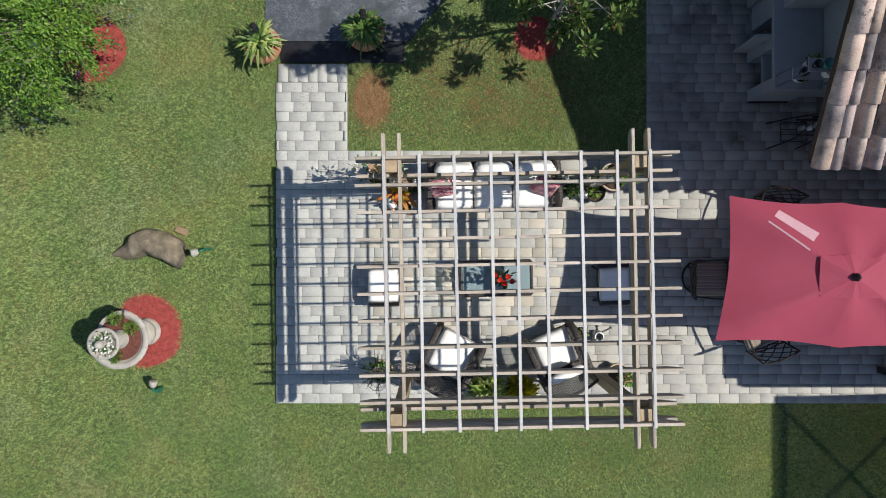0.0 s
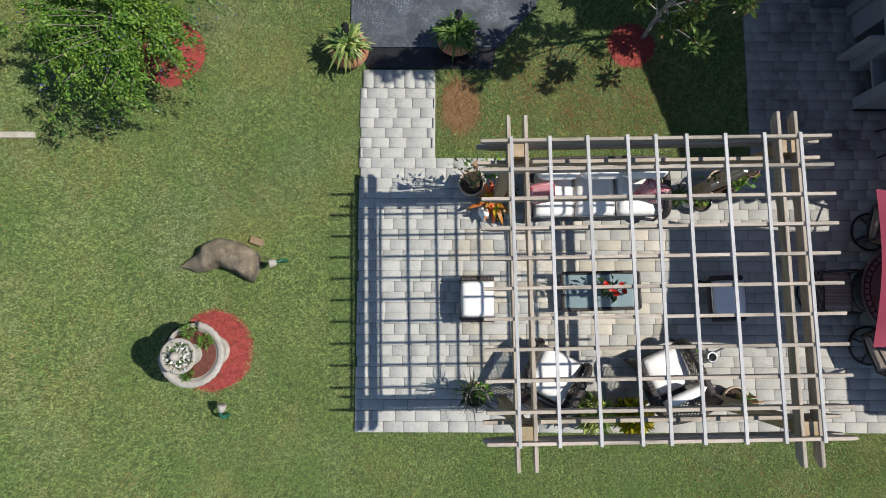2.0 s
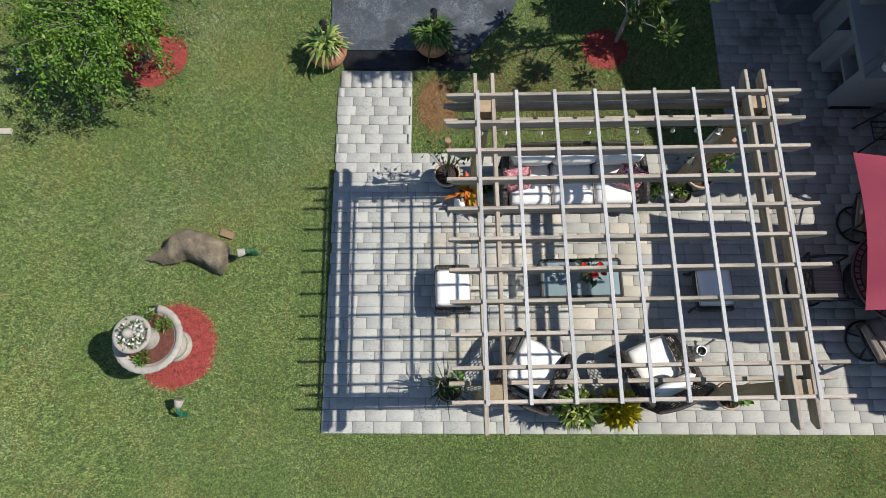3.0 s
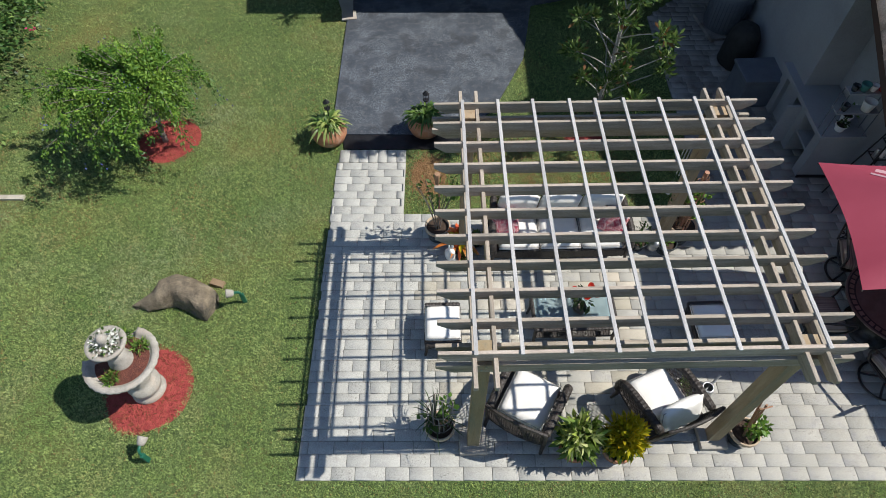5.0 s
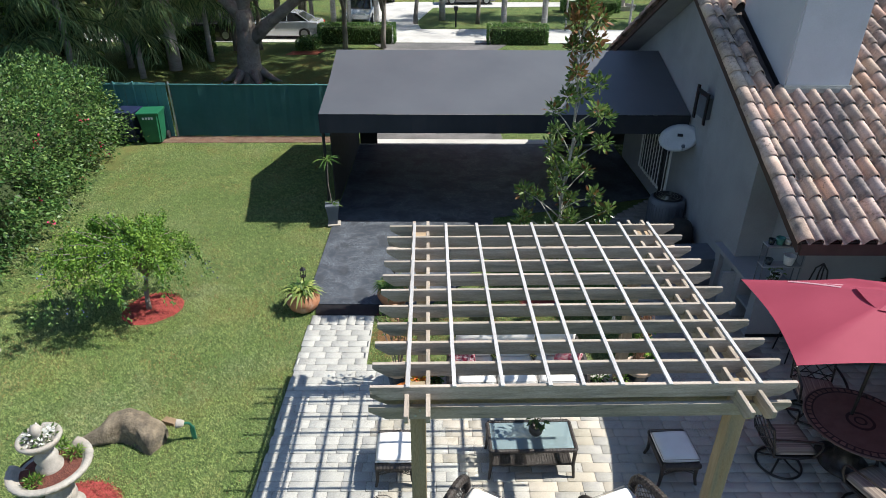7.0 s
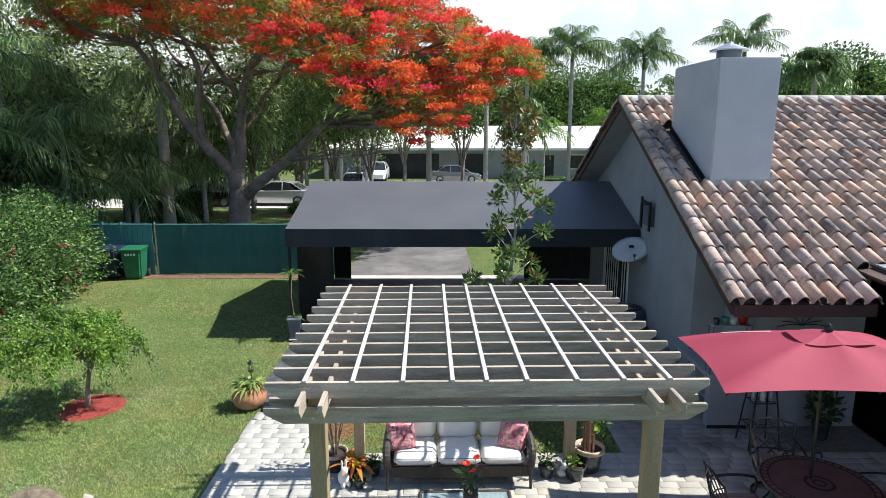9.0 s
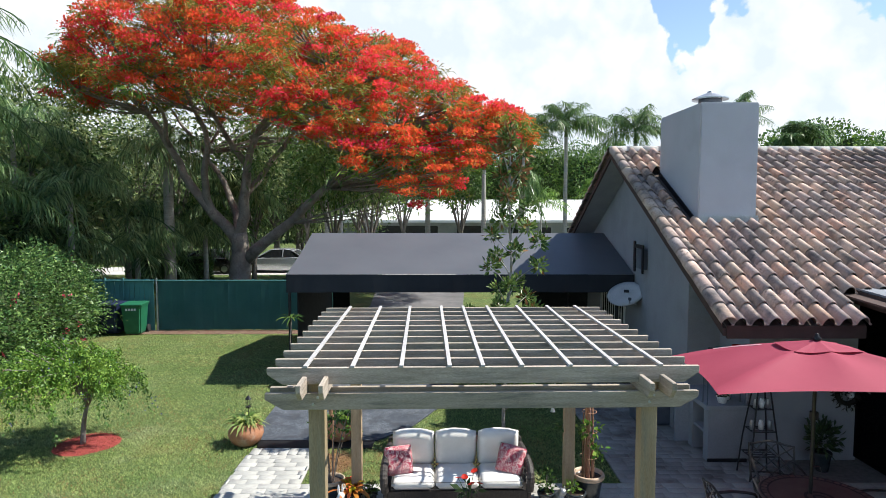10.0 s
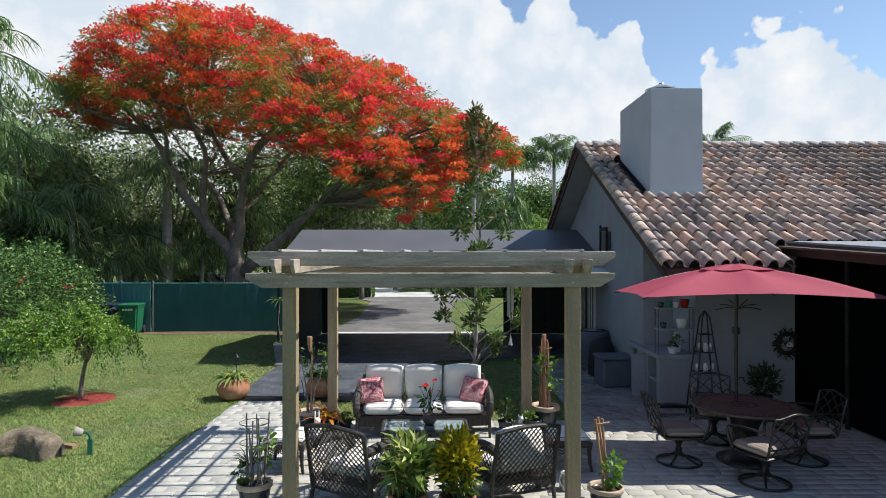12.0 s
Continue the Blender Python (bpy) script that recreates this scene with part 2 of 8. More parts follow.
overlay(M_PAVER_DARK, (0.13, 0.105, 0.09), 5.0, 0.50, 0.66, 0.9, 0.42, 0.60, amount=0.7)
M_ASPHALT = mat("sealed_asphalt", (0.040, 0.049, 0.064), (0.078, 0.090, 0.110), scale=2.2, rough=0.62, bump=0.6, fine=60, grain=0.8, stain=(0.105, 0.112, 0.124),
                stain_scale=9, space="World")
overlay(M_ASPHALT, (0.19, 0.21, 0.235), 24.0, 0.012, 0.10, 1.3, 0.42, 0.58, cracks=True, amount=0.8)
overlay(M_ASPHALT, (0.15, 0.165, 0.185), 30.0, 0.54, 0.66, 1.9, 0.45, 0.60, amount=0.6)
overlay(M_ASPHALT, (0.035, 0.038, 0.045), 2.3, 0.52, 0.64, amount=0.6)
M_ROAD = mat("concrete_road", (0.46, 0.45, 0.43), (0.56, 0.55, 0.53), scale=0.8, rough=0.9, bump=0.3, fine=30, space="World", stain=(0.38, 0.37, 0.36), stain_scale=0.5)
M_BRICKDRIVE = mat("worn_asphalt_drive", (0.10, 0.098, 0.098), (0.15, 0.147, 0.147), scale=1.2, rough=0.9, bump=0.4, fine=14, space="World", stain=(0.20, 0.19, 0.19), stain_scale=0.5)
M_MULCH = mat("red_mulch", (0.21, 0.046, 0.028), (0.32, 0.085, 0.05), scale=14, rough=0.95, bump=0.8, fine=60, grain=0.5, island=0.35, lift=0.02, space="World")
M_WOOD = mat("weathered_pine", (0.345, 0.285, 0.225), (0.495, 0.425, 0.355), scale=2.2, rough=0.85, bump=0.4, fine=34, stretch=(1, 9, 9), grain=0.55, rnd=0.14,
             stain=(0.235, 0.21, 0.175), stain_scale=1.3)
M_WOOD_Y = mat("weathered_pine_lengthwise", (0.345, 0.285, 0.225), (0.495, 0.425, 0.355), scale=2.2, rough=0.85, bump=0.4, fine=34, stretch=(9, 1, 9), grain=0.55, rnd=0.14,
               stain=(0.235, 0.21, 0.175), stain_scale=1.3)
M_LATH = mat("bleached_lath", (0.40, 0.385, 0.375), (0.53, 0.515, 0.505), scale=2.5, rough=0.88, bump=0.4, fine=40, stretch=(12, 1, 12), grain=0.5, rnd=0.12)
M_POST = mat("treated_pine_post", (0.30, 0.215, 0.125), (0.43, 0.33, 0.21), scale=2.4, rough=0.8, bump=0.4, fine=30, stretch=(8, 8, 0.8), grain=0.5, rnd=0.12,
             stain=(0.25, 0.215, 0.15), stain_scale=1.2)
M_STUCCO = mat("grey_stucco", (0.27, 0.28, 0.30), (0.33, 0.34, 0.36), scale=0.9, rough=0.92, bump=0.5, fine=55, grain=0.22, space="World", stain=(0.25, 0.26, 0.275), stain_scale=0.6)
M_CHIMNEY = mat("painted_stucco_chimney", (0.46, 0.46, 0.49), (0.52, 0.52, 0.55), scale=1.1, rough=0.9, bump=0.4, fine=60, grain=0.18, space="World", stain=(0.44, 0.44, 0.46), stain_scale=0.8)
M_SOFFIT = mat("soffit_paint", (0.30, 0.31, 0.33), (0.37, 0.38, 0.40), scale=2, rough=0.85, bump=0.2, space="World")
M_FASCIA = mat("brown_fascia", (0.055, 0.034, 0.028), (0.085, 0.052, 0.043), scale=3, rough=0.8, space="World")
M_TILE = mat("clay_barrel_tile", (0.44, 0.330, 0.280), (0.60, 0.49, 0.43), scale=3.5, rough=0.85, bump=0.6, fine=60, rnd=0.16, grain=0.42,
             stain=(0.16, 0.14, 0.135), stain_scale=2.0, space="World")
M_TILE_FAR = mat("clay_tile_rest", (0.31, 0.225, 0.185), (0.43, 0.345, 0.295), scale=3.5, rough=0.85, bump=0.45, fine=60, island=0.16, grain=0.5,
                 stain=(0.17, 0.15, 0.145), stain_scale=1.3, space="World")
TINTS = [(0.0, (0.98, 0.94, 0.92)), (0.28, (0.66, 0.68, 0.72)), (0.50, (1.16, 1.10, 1.02)), (0.66, (0.82, 0.82, 0.84)), (0.80, (1.12, 0.92, 0.80)), (0.90, (1.05, 0.98, 0.92))]
sort_tints(M_TILE, TINTS)
sort_tints(M_TILE_FAR, TINTS, False)
for m_ in (M_TILE, M_TILE_FAR):
    overlay(m_, (0.07, 0.06, 0.058), 16.0, 0.55, 0.68, 1.5, 0.48, 0.62, amount=0.7)
M_MORTAR = mat("tile_bed", (0.06, 0.048, 0.043), (0.10, 0.08, 0.072), scale=5, rough=0.95, space="World")
M_RIDGE = mat("pale_ridge_mortar", (0.60, 0.55, 0.50), (0.72, 0.68, 0.63), scale=5, rough=0.9, rnd=0.12, space="World")
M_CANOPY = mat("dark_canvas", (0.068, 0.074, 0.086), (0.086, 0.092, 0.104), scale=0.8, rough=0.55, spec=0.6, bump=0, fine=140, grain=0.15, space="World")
# the hanging valances are darker than the canvas roof
M_VALANCE = mat("dark_valance_canvas", (0.022, 0.024, 0.030), (0.032, 0.035, 0.042), scale=0.8, rough=0.8, spec=0.2, bump=0, fine=140, grain=0.15, space="World")
M_BLACK = mat("black_metal", (0.012, 0.012, 0.014), (0.025, 0.025, 0.028), scale=9, rough=0.45, bump=0.1, fine=90, metal=0.3)
M_BRONZE = mat("dark_bronze_metal", (0.030, 0.027, 0.026), (0.062, 0.056, 0.053), scale=9, rough=0.30, bump=0.1, fine=90, metal=0.5)
M_WICKER = mat("dark_brown_wicker", (0.022, 0.018, 0.016), (0.058, 0.048, 0.043), scale=30, rough=0.5, bump=0.8, fine=120, grain=0.5, lift=0.006)
M_CUSHION = mat("cream_cushion_fabric", (0.70, 0.675, 0.64), (0.78, 0.76, 0.73), scale=4, rough=0.92, bump=0.3, fine=160, grain=0.12)
M_PIPING = mat("grey_piping", (0.16, 0.15, 0.15), (0.22, 0.21, 0.20), scale=20, rough=0.9)
M_SHADE = mat("red_canvas_shade", (0.33, 0.043, 0.080), (0.395, 0.062, 0.104), scale=0.9, rough=0.75, bump=0.2, fine=150, grain=0.15, translucent=0.25)
M_TERRACOTTA = mat("terracotta", (0.33, 0.14, 0.07), (0.45, 0.215, 0.12), scale=6, rough=0.85, bump=0.3, rnd=0.12, stain=(0.42, 0.30, 0.22), stain_scale=5)
M_GLAZE = mat("dark_glazed_pot", (0.018, 0.025, 0.030), (0.045, 0.055, 0.06), scale=7, rough=0.22, bump=0.1, rnd=0.2, coat=0.3)
M_POTRIM = mat("tan_pot_rim", (0.40, 0.30, 0.21), (0.54, 0.42, 0.31), scale=9, rough=0.7, rnd=0.15)
M_STONE = mat("cast_stone", (0.31, 0.285, 0.25), (0.45, 0.42, 0.375), scale=8, rough=0.9, bump=0.6, fine=80, stain=(0.40, 0.33, 0.27), stain_scale=4)
M_ROCK = mat("brown_field_rock", (0.12, 0.095, 0.066), (0.29, 0.235, 0.165), scale=5, rough=0.95, bump=1.0, fine=28, lift=0.02, stain=(0.10, 0.085, 0.065), stain_scale=3)
M_SOIL = mat("potting_soil", (0.030, 0.020, 0.014), (0.075, 0.048, 0.034), scale=30, rough=1, bump=0.9, lift=0.01)
M_FENCE = mat("green_mesh_fence", (0.050, 0.168, 0.165), (0.072, 0.215, 0.207), scale=1.2, rough=0.75, bump=0.5, fine=120, grain=0.3, space="World")
M_BIN = mat("green_bin_plastic", (0.012, 0.115, 0.055), (0.020, 0.15, 0.075), scale=4, rough=0.45, bump=0.1)
M_BINBLUE = mat("dark_blue_bin_plastic", (0.012, 0.020, 0.055), (0.02, 0.03, 0.08), scale=4, rough=0.45, bump=0.1)
M_BARK = mat("grey_bark", (0.16, 0.135, 0.115), (0.30, 0.265, 0.235), scale=4, rough=0.95, bump=1.0, fine=16, lift=0.04, stain=(0.11, 0.095, 0.08), stain_scale=2, space="World")
M_PALMBARK = mat("palm_bark", (0.30, 0.285, 0.26), (0.44, 0.42, 0.39), scale=3, rough=0.95, bump=0.8, fine=14, lift=0.03, stretch=(1, 1, 5), space="World")
M_CANE = mat("cane_stick", (0.28, 0.15, 0.09), (0.40, 0.24, 0.15), scale=12, rough=0.8, rnd=0.2)
M_WHITE = mat("white_paint", (0.74, 0.74, 0.72), (0.82, 0.82, 0.80), scale=3, rough=0.7, bump=0.1, space="World")
M_GREYPLASTIC = mat("grey_resin", (0.095, 0.11, 0.135), (0.13, 0.145, 0.175), scale=4, rough=0.6, bump=0.2)
M_STEEL = mat("galvanised_steel", (0.42, 0.43, 0.44), (0.56, 0.57, 0.58), scale=6, rough=0.4, metal=0.8, bump=0.1)
M_ALU = mat("flat_metal_roof", (0.20, 0.215, 0.235), (0.28, 0.295, 0.315), scale=2, rough=0.6, metal=0.1, bump=0.1, space="World")
M_DARKGLASS = mat("dark_door_glass", (0.006, 0.007, 0.008), (0.010, 0.011, 0.012), scale=2, rough=0.08, bump=0, spec=0.6, grain=0)
# near-black paint that stands for unlit depth inside the porch and garage
M_DARKWALL = mat("shade_dark_wall", (0.032, 0.032, 0.034), (0.050, 0.050, 0.053), scale=2, rough=0.9, space="World")
# the sky's reflection is put into a half-opaque blue-grey tint
M_GLASS = glass("sky_toned_table_glass", (0.34, 0.43, 0.45), 0.05)
M_GLASS.node_tree.nodes["Principled BSDF"].inputs["Transmission Weight"].default_value = 0.62
M_CARGLASS = mat("car_glass", (0.012, 0.014, 0.016), (0.02, 0.022, 0.025), scale=2, rough=0.06, bump=0, grain=0, spec=0.7)
M_RUBBER = mat("rubber", (0.015, 0.015, 0.015), (0.03, 0.03, 0.03), scale=8, rough=0.85)
L_TREE = leaf_mat("tree_leaf", (0.050, 0.110, 0.022), (0.105, 0.190, 0.040), 0.4)
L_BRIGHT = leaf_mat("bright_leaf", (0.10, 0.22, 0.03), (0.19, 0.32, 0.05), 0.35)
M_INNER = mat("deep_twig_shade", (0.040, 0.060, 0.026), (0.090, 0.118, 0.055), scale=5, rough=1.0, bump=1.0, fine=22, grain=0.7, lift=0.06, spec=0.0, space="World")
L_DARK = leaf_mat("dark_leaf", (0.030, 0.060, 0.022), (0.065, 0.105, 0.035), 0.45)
L_JUNGLE = leaf_mat("jungle_leaf", (0.115, 0.180, 0.068), (0.24, 0.315, 0.13), 0.75, 0.5, 0.42)
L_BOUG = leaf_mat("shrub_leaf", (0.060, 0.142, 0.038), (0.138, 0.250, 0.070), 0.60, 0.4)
L_FLAME = leaf_mat("flame_flower", (0.74, 0.120, 0.040), (0.82, 0.215, 0.060), 0.40, 0.6, 0.6)
L_FLAME2 = leaf_mat("scarlet_flower", (0.76, 0.050, 0.045), (0.84, 0.095, 0.068), 0.35, 0.6, 0.6)
L_FLAME3 = leaf_mat("crimson_flower", (0.62, 0.028, 0.050), (0.72, 0.060, 0.085), 0.35, 0.6, 0.6)
L_OLIVE = leaf_mat("olive_feather_leaf", (0.17, 0.20, 0.03), (0.30, 0.25, 0.04), 0.4, 0.6, 0.35)
L_MAG = leaf_mat("glossy_leathery_leaf", (0.070, 0.130, 0.034), (0.15, 0.235, 0.066), 0.55, 0.28)
L_MAGB = leaf_mat("rusty_leaf_back", (0.17, 0.085, 0.035), (0.24, 0.13, 0.05), 0.4, 0.6)
L_PALM = leaf_mat("palm_leaflet", (0.075, 0.15, 0.045), (0.155, 0.25, 0.085), 0.4, 0.35, 0.4)
# paler copy of the palm leaflet; lightens the dark grove through its colour
L_PALMD = leaf_mat("brightened_palm_leaflet", (0.15, 0.27, 0.11), (0.29, 0.41, 0.19), 0.6, 0.4, 0.5)
L_CREAM = leaf_mat("cream_striped_leaf", (0.42, 0.47, 0.16), (0.58, 0.60, 0.30), 0.3, 0.4)
L_HOSTA = leaf_mat("variegated_leaf", (0.17, 0.29, 0.045), (0.40, 0.47, 0.11), 0.45, 0.4)
L_CROTON = leaf_mat("yellow_croton_leaf", (0.33, 0.30, 0.012), (0.55, 0.46, 0.02), 0.4, 0.35)
L_CROTONR = leaf_mat("red_orange_croton_leaf", (0.52, 0.10, 0.03), (0.66, 0.30, 0.05), 0.45, 0.4)
L_RED = leaf_mat("red_petal", (0.42, 0.006, 0.010), (0.52, 0.018, 0.02), 0.25, 0.3, 0.1)
L_PINK = leaf_mat("pink_petal", (0.55, 0.03, 0.10), (0.65, 0.08, 0.16), 0.3, 0.6, 0.3)
L_BLUE = leaf_mat("blue_petal", (0.06, 0.07, 0.26), (0.11, 0.12, 0.36), 0.3, 0.6, 0.2)
L_WHITEP = leaf_mat("white_petal", (0.68, 0.68, 0.62), (0.78, 0.78, 0.74), 0.15, 0.6, 0.2)
L_YGREEN = leaf_mat("striped_strap_leaf", (0.16, 0.26, 0.05), (0.40, 0.44, 0.16), 0.4, 0.4)

# ---- building helpers ----
RNG = np.random.default_rng(7)


def finish(name, me, m, parent=None, label="", smooth=False):
    if smooth and len(me.polygons):
        me.polygons.foreach_set("use_smooth", np.ones(len(me.polygons), dtype=bool))
    if m is not None:
        me.materials.append(m)
    ob = new(name, me)
    if parent is not None:
        ob.parent = parent
    if label:
        tagged(ob, label)
    return ob


def part(name, bm, m, parent, label="", smooth=False):
    """One mesh object out of a bmesh, under a thing or a part (or top-level, for parent None)."""
    me = bpy.data.meshes.new(name)
    bm.normal_update()
    bm.to_mesh(me)
    bm.free()
    return finish(name, me, m, parent, label, smooth)


def fast_mesh(name, verts, faces):
    """A mesh from arrays: verts n x 3, faces m x k (all with k corners)."""
    verts, faces = np.asarray(verts, dtype=np.float32), np.asarray(faces, dtype=np.int32)
    me = bpy.data.meshes.new(name)
    k = faces.shape[1]
    me.vertices.add(len(verts))
    me.vertices.foreach_set("co", verts.ravel())
    me.loops.add(faces.size)
    me.loops.foreach_set("vertex_index", faces.ravel())
    me.polygons.add(len(faces))
    me.polygons.foreach_set("loop_start", np.arange(0, faces.size, k, dtype=np.int32))
    me.update(calc_edges=True)
    return me


def thing(name, loc=(0, 0, 0), turn=0.0, label="", category="", group="", kind=""):
    e = new(name)
    e.empty_display_size = 0.1
    e.matrix_basis = pose(*loc, 0, 0, turn)
    return tagged(e, label, category, group, kind)


def B(*boxes, bevel=0.0):
    """A bmesh of boxes, each (x0, x1, y0, y1, z0, z1)."""
    bm = bmesh.new()
    for x0, x1, y0, y1, z0, z1 in boxes:
        add_box(bm, x0, x1, y0, y1, z0, z1)
    if bevel:
        bmesh.ops.bevel(bm, geom=list(bm.edges), offset=bevel, segments=2, affect="EDGES", profile=0.6)
    return bm


def add_box(bm, x0, x1, y0, y1, z0, z1, m=None):
    vs = [bm.verts.new((x, y, z)) for z in (z0, z1) for y in (y0, y1) for x in (x0, x1)]
    for f in ((0, 2, 3, 1), (4, 5, 7, 6), (0, 1, 5, 4), (2, 6, 7, 3), (0, 4, 6, 2), (1, 3, 7, 5)):
        bm.faces.new([vs[i] for i in f])
    if m is not None:
        for v in vs:
            v.co = m @ v.co
    return vs


def lathe(profile, seg=20, bm=None, centre=(0, 0)):
    """Turned about z: profile of (radius, z) from the bottom up."""
    bm = bm or bmesh.new()
    rings = []
    for r, z in profile:
        if r < 1e-4:
            rings.append([bm.verts.new((centre[0], centre[1], z))])
        else:
            rings.append([bm.verts.new((centre[0] + r * math.cos(2 * math.pi * i / seg), centre[1] + r * math.sin(2 * math.pi * i / seg), z)) for i in range(seg)])
    for a, b in zip(rings, rings[1:]):
        for i in range(seg):
            j = (i + 1) % seg
            if len(a) == 1 and len(b) == 1:
                continue
            if len(a) == 1:
                bm.faces.new((a[0], b[j], b[i]))
            elif len(b) == 1:
                bm.faces.new((a[i], a[j], b[0]))
            else:
                bm.faces.new((a[i], a[j], b[j], b[i]))
    return bm


def tube(points, radius, seg=6, bm=None, closed=False, flat=1.0):
    """A round bar along points; radius one number or one for each point."""
    bm = bm or bmesh.new()
    pts = [Vector(p) for p in points]
    n = len(pts)
    rad = [radius] * n if isinstance(radius, (int, float)) else list(radius)
    rings = []
    side = None
    for i, p in enumerate(pts):
        a = pts[i - 1] if (i > 0 or closed) else p
        b = pts[(i + 1) % n] if (i < n - 1 or closed) else p
        d = (b - a).normalized() if (b - a).length > 1e-9 else Vector((0, 0, 1))
        if side is None:
            side = d.orthogonal().normalized()
        side = (side - d * side.dot(d))
        side = side.normalized() if side.length > 1e-6 else d.orthogonal().normalized()
        up = d.cross(side)
        rings.append([bm.verts.new(p + rad[i] * (side * math.cos(2 * math.pi * k / seg) + flat * up * math.sin(2 * math.pi * k / seg))) for k in range(seg)])
    pairs = list(zip(rings, rings[1:])) + ([(rings[-1], rings[0])] if closed else [])
    for a, b in pairs:
        for k in range(seg):
            j = (k + 1) % seg
            bm.faces.new((a[k], a[j], b[j], b[k]))
    if not closed:
        bm.faces.new(list(reversed(rings[0])))
        bm.faces.new(rings[-1])
    return bm


def arc(p0, p1, p2, n=8):
    """Points of a quadratic curve."""
    p0, p1, p2 = Vector(p0), Vector(p1), Vector(p2)
    return [(1 - t) ** 2 * p0 + 2 * t * (1 - t) * p1 + t * t * p2 for t in (i / n for i in range(n + 1))]


def pillow(w, d, h, n=10, puff=0.5, sag=0.0):
    """A stuffed cushion, w x d, h thick, centred on its bottom's middle."""
    bm = bmesh.new()
    top, bot = {}, {}
    for i in range(n + 1):
        for j in range(n + 1):
            u, v = 2 * i / n - 1, 2 * j / n - 1
            e = max(0.0, (1 - abs(u) ** 6) * (1 - abs(v) ** 6)) ** puff
            x, y = u * w / 2 * (1 - 0.03 * v * v), v * d / 2 * (1 - 0.03 * u * u)
            rip = 0.012 * h * 8 * (noise.noise(Vector((x * 7, y * 7, h * 31))))
            top[i, j] = bm.verts.new((x, y, h / 2 + h / 2 * e + rip * e - sag * e * (1 - u * u) * (1 - v * v)))
            edge = i in (0, n) or j in (0, n)
            bot[i, j] = top[i, j] if edge and e <= 0 else bm.verts.new((x, y, h / 2 - h / 2 * e))
    for i in range(n):
        for j in range(n):
            for g, flip in ((top, False), (bot, True)):
                q = [g[i, j], g[i + 1, j], g[i + 1, j + 1], g[i, j + 1]]
                q = list(dict.fromkeys(q))
                if len(q) > 2:
                    bm.faces.new(q[::-1] if flip else q)
    return bm


def unit(v):
    return v / np.maximum(np.linalg.norm(v, axis=1, keepdims=True), 1e-9)


def leaves(name, P, D, size, width, m, parent=None, label="", droop=0.25, up=None):
    """Many pointed leaves as one mesh: base P, direction D, length size, width as a share of the length."""
    P, D = np.asarray(P, float), unit(np.asarray(D, float))
    n = len(P)
    size = np.broadcast_to(np.asarray(size, float), (n,))[:, None]
    ref = RNG.normal(size=(n, 3)) if up is None else np.broadcast_to(np.asarray(up, float), (n, 3)) + 0.25 * RNG.normal(size=(n, 3))
    side = unit(np.cross(D, ref))
    nrm = np.cross(side, D)
    mid = P + D * size * 0.5
    tip = P + D * size - nrm * size * droop + np.array([0, 0, -1]) * size * droop * 0.5
    v = np.stack([P, mid + side * size * width / 2, tip, mid - side * size * width / 2], axis=1).reshape(-1, 3)
    f = np.arange(4 * n).reshape(-1, 4)
    return tagged(finish(name, fast_mesh(name, v, f), m, parent, label), kind="stuff")


def cloud_points(n, centre, radii, shell=0.55, power=1.0):
    """Points spread through an ellipsoid, more of them near its skin."""
    d = unit(RNG.normal(size=(n, 3)))
    r = (shell + (1 - shell) * RNG.random((n, 1))) ** power
    return np.asarray(centre) + d * r * np.asarray(radii), d


def clumpy(P, centre, scale, cut):
    """Keeps those points where a coarse noise is high, to leave gaps."""
    keep = [noise.noise(Vector(p) * scale) > cut for p in P]
    return np.array(keep, dtype=bool)


def frond_set(base, fronds, length, leaflet, seed, droop=1.0, rise=(0.15, 1.25), spread=0.9, per=34, wid=0.07, hang=0.5):
    """Feather fronds about base: arrays of leaflets' P, D, size, and the ribs' lines."""
    g = np.random.default_rng(seed)
    Ps, Ds, S, ribs = [], [], [], []
    for k in range(fronds):
        az = 2 * math.pi * (k * 0.381966 + g.uniform(-0.04, 0.04))
        el = g.uniform(*rise)
        L = length * g.uniform(0.8, 1.1)
        h = np.array([math.cos(az), math.sin(az), 0])
        t = np.linspace(0, 1, per)
        path = np.asarray(base) + np.outer(t * L * math.cos(el), h) + np.outer(t * L * math.sin(el) - droop * L * 0.55 * t ** 2.2, [0, 0, 1])
        tang = unit(np.gradient(path, axis=0))
        sd = unit(np.cross(tang, [0, 0, 1.0]))
        ribs.append(path[:: max(1, per // 7)])
        for s in (-1, 1):
            q = t > 0.14
            Ps.append(path[q])
            Ds.append(sd[q] * s * spread + tang[q] * 0.55 + np.array([0, 0, -hang]) + 0.18 * g.normal(size=(q.sum(), 3)))
            S.append(leaflet * (0.45 + 0.75 * np.sin(np.pi * np.clip(t[q], 0.05, 0.97))) * g.uniform(0.8, 1.1, q.sum()))
    return np.vstack(Ps), np.vstack(Ds), np.concatenate(S), ribs

# ---- ground ----
bm = bmesh.new()
LAWN_Z = -0.03


def sheet(bm, x0, x1, y0, y1, z, n=1, k=1):
    g = [[bm.verts.new((x0 + (x1 - x0) * i / n, y0 + (y1 - y0) * j / k, z)) for i in range(n + 1)] for j in range(k + 1)]
    for j in range(k):
        for i in range(n):
            bm.faces.new((g[j][i], g[j][i + 1], g[j + 1][i + 1], g[j + 1][i]))


sheet(bm, -700, 700, -700, 700, LAWN_Z, 20, 20)
tagged(part("ground", bm, M_SOIL_LAWN, None), "sunlit green lawn with worn patches", "lawn", kind="structure")


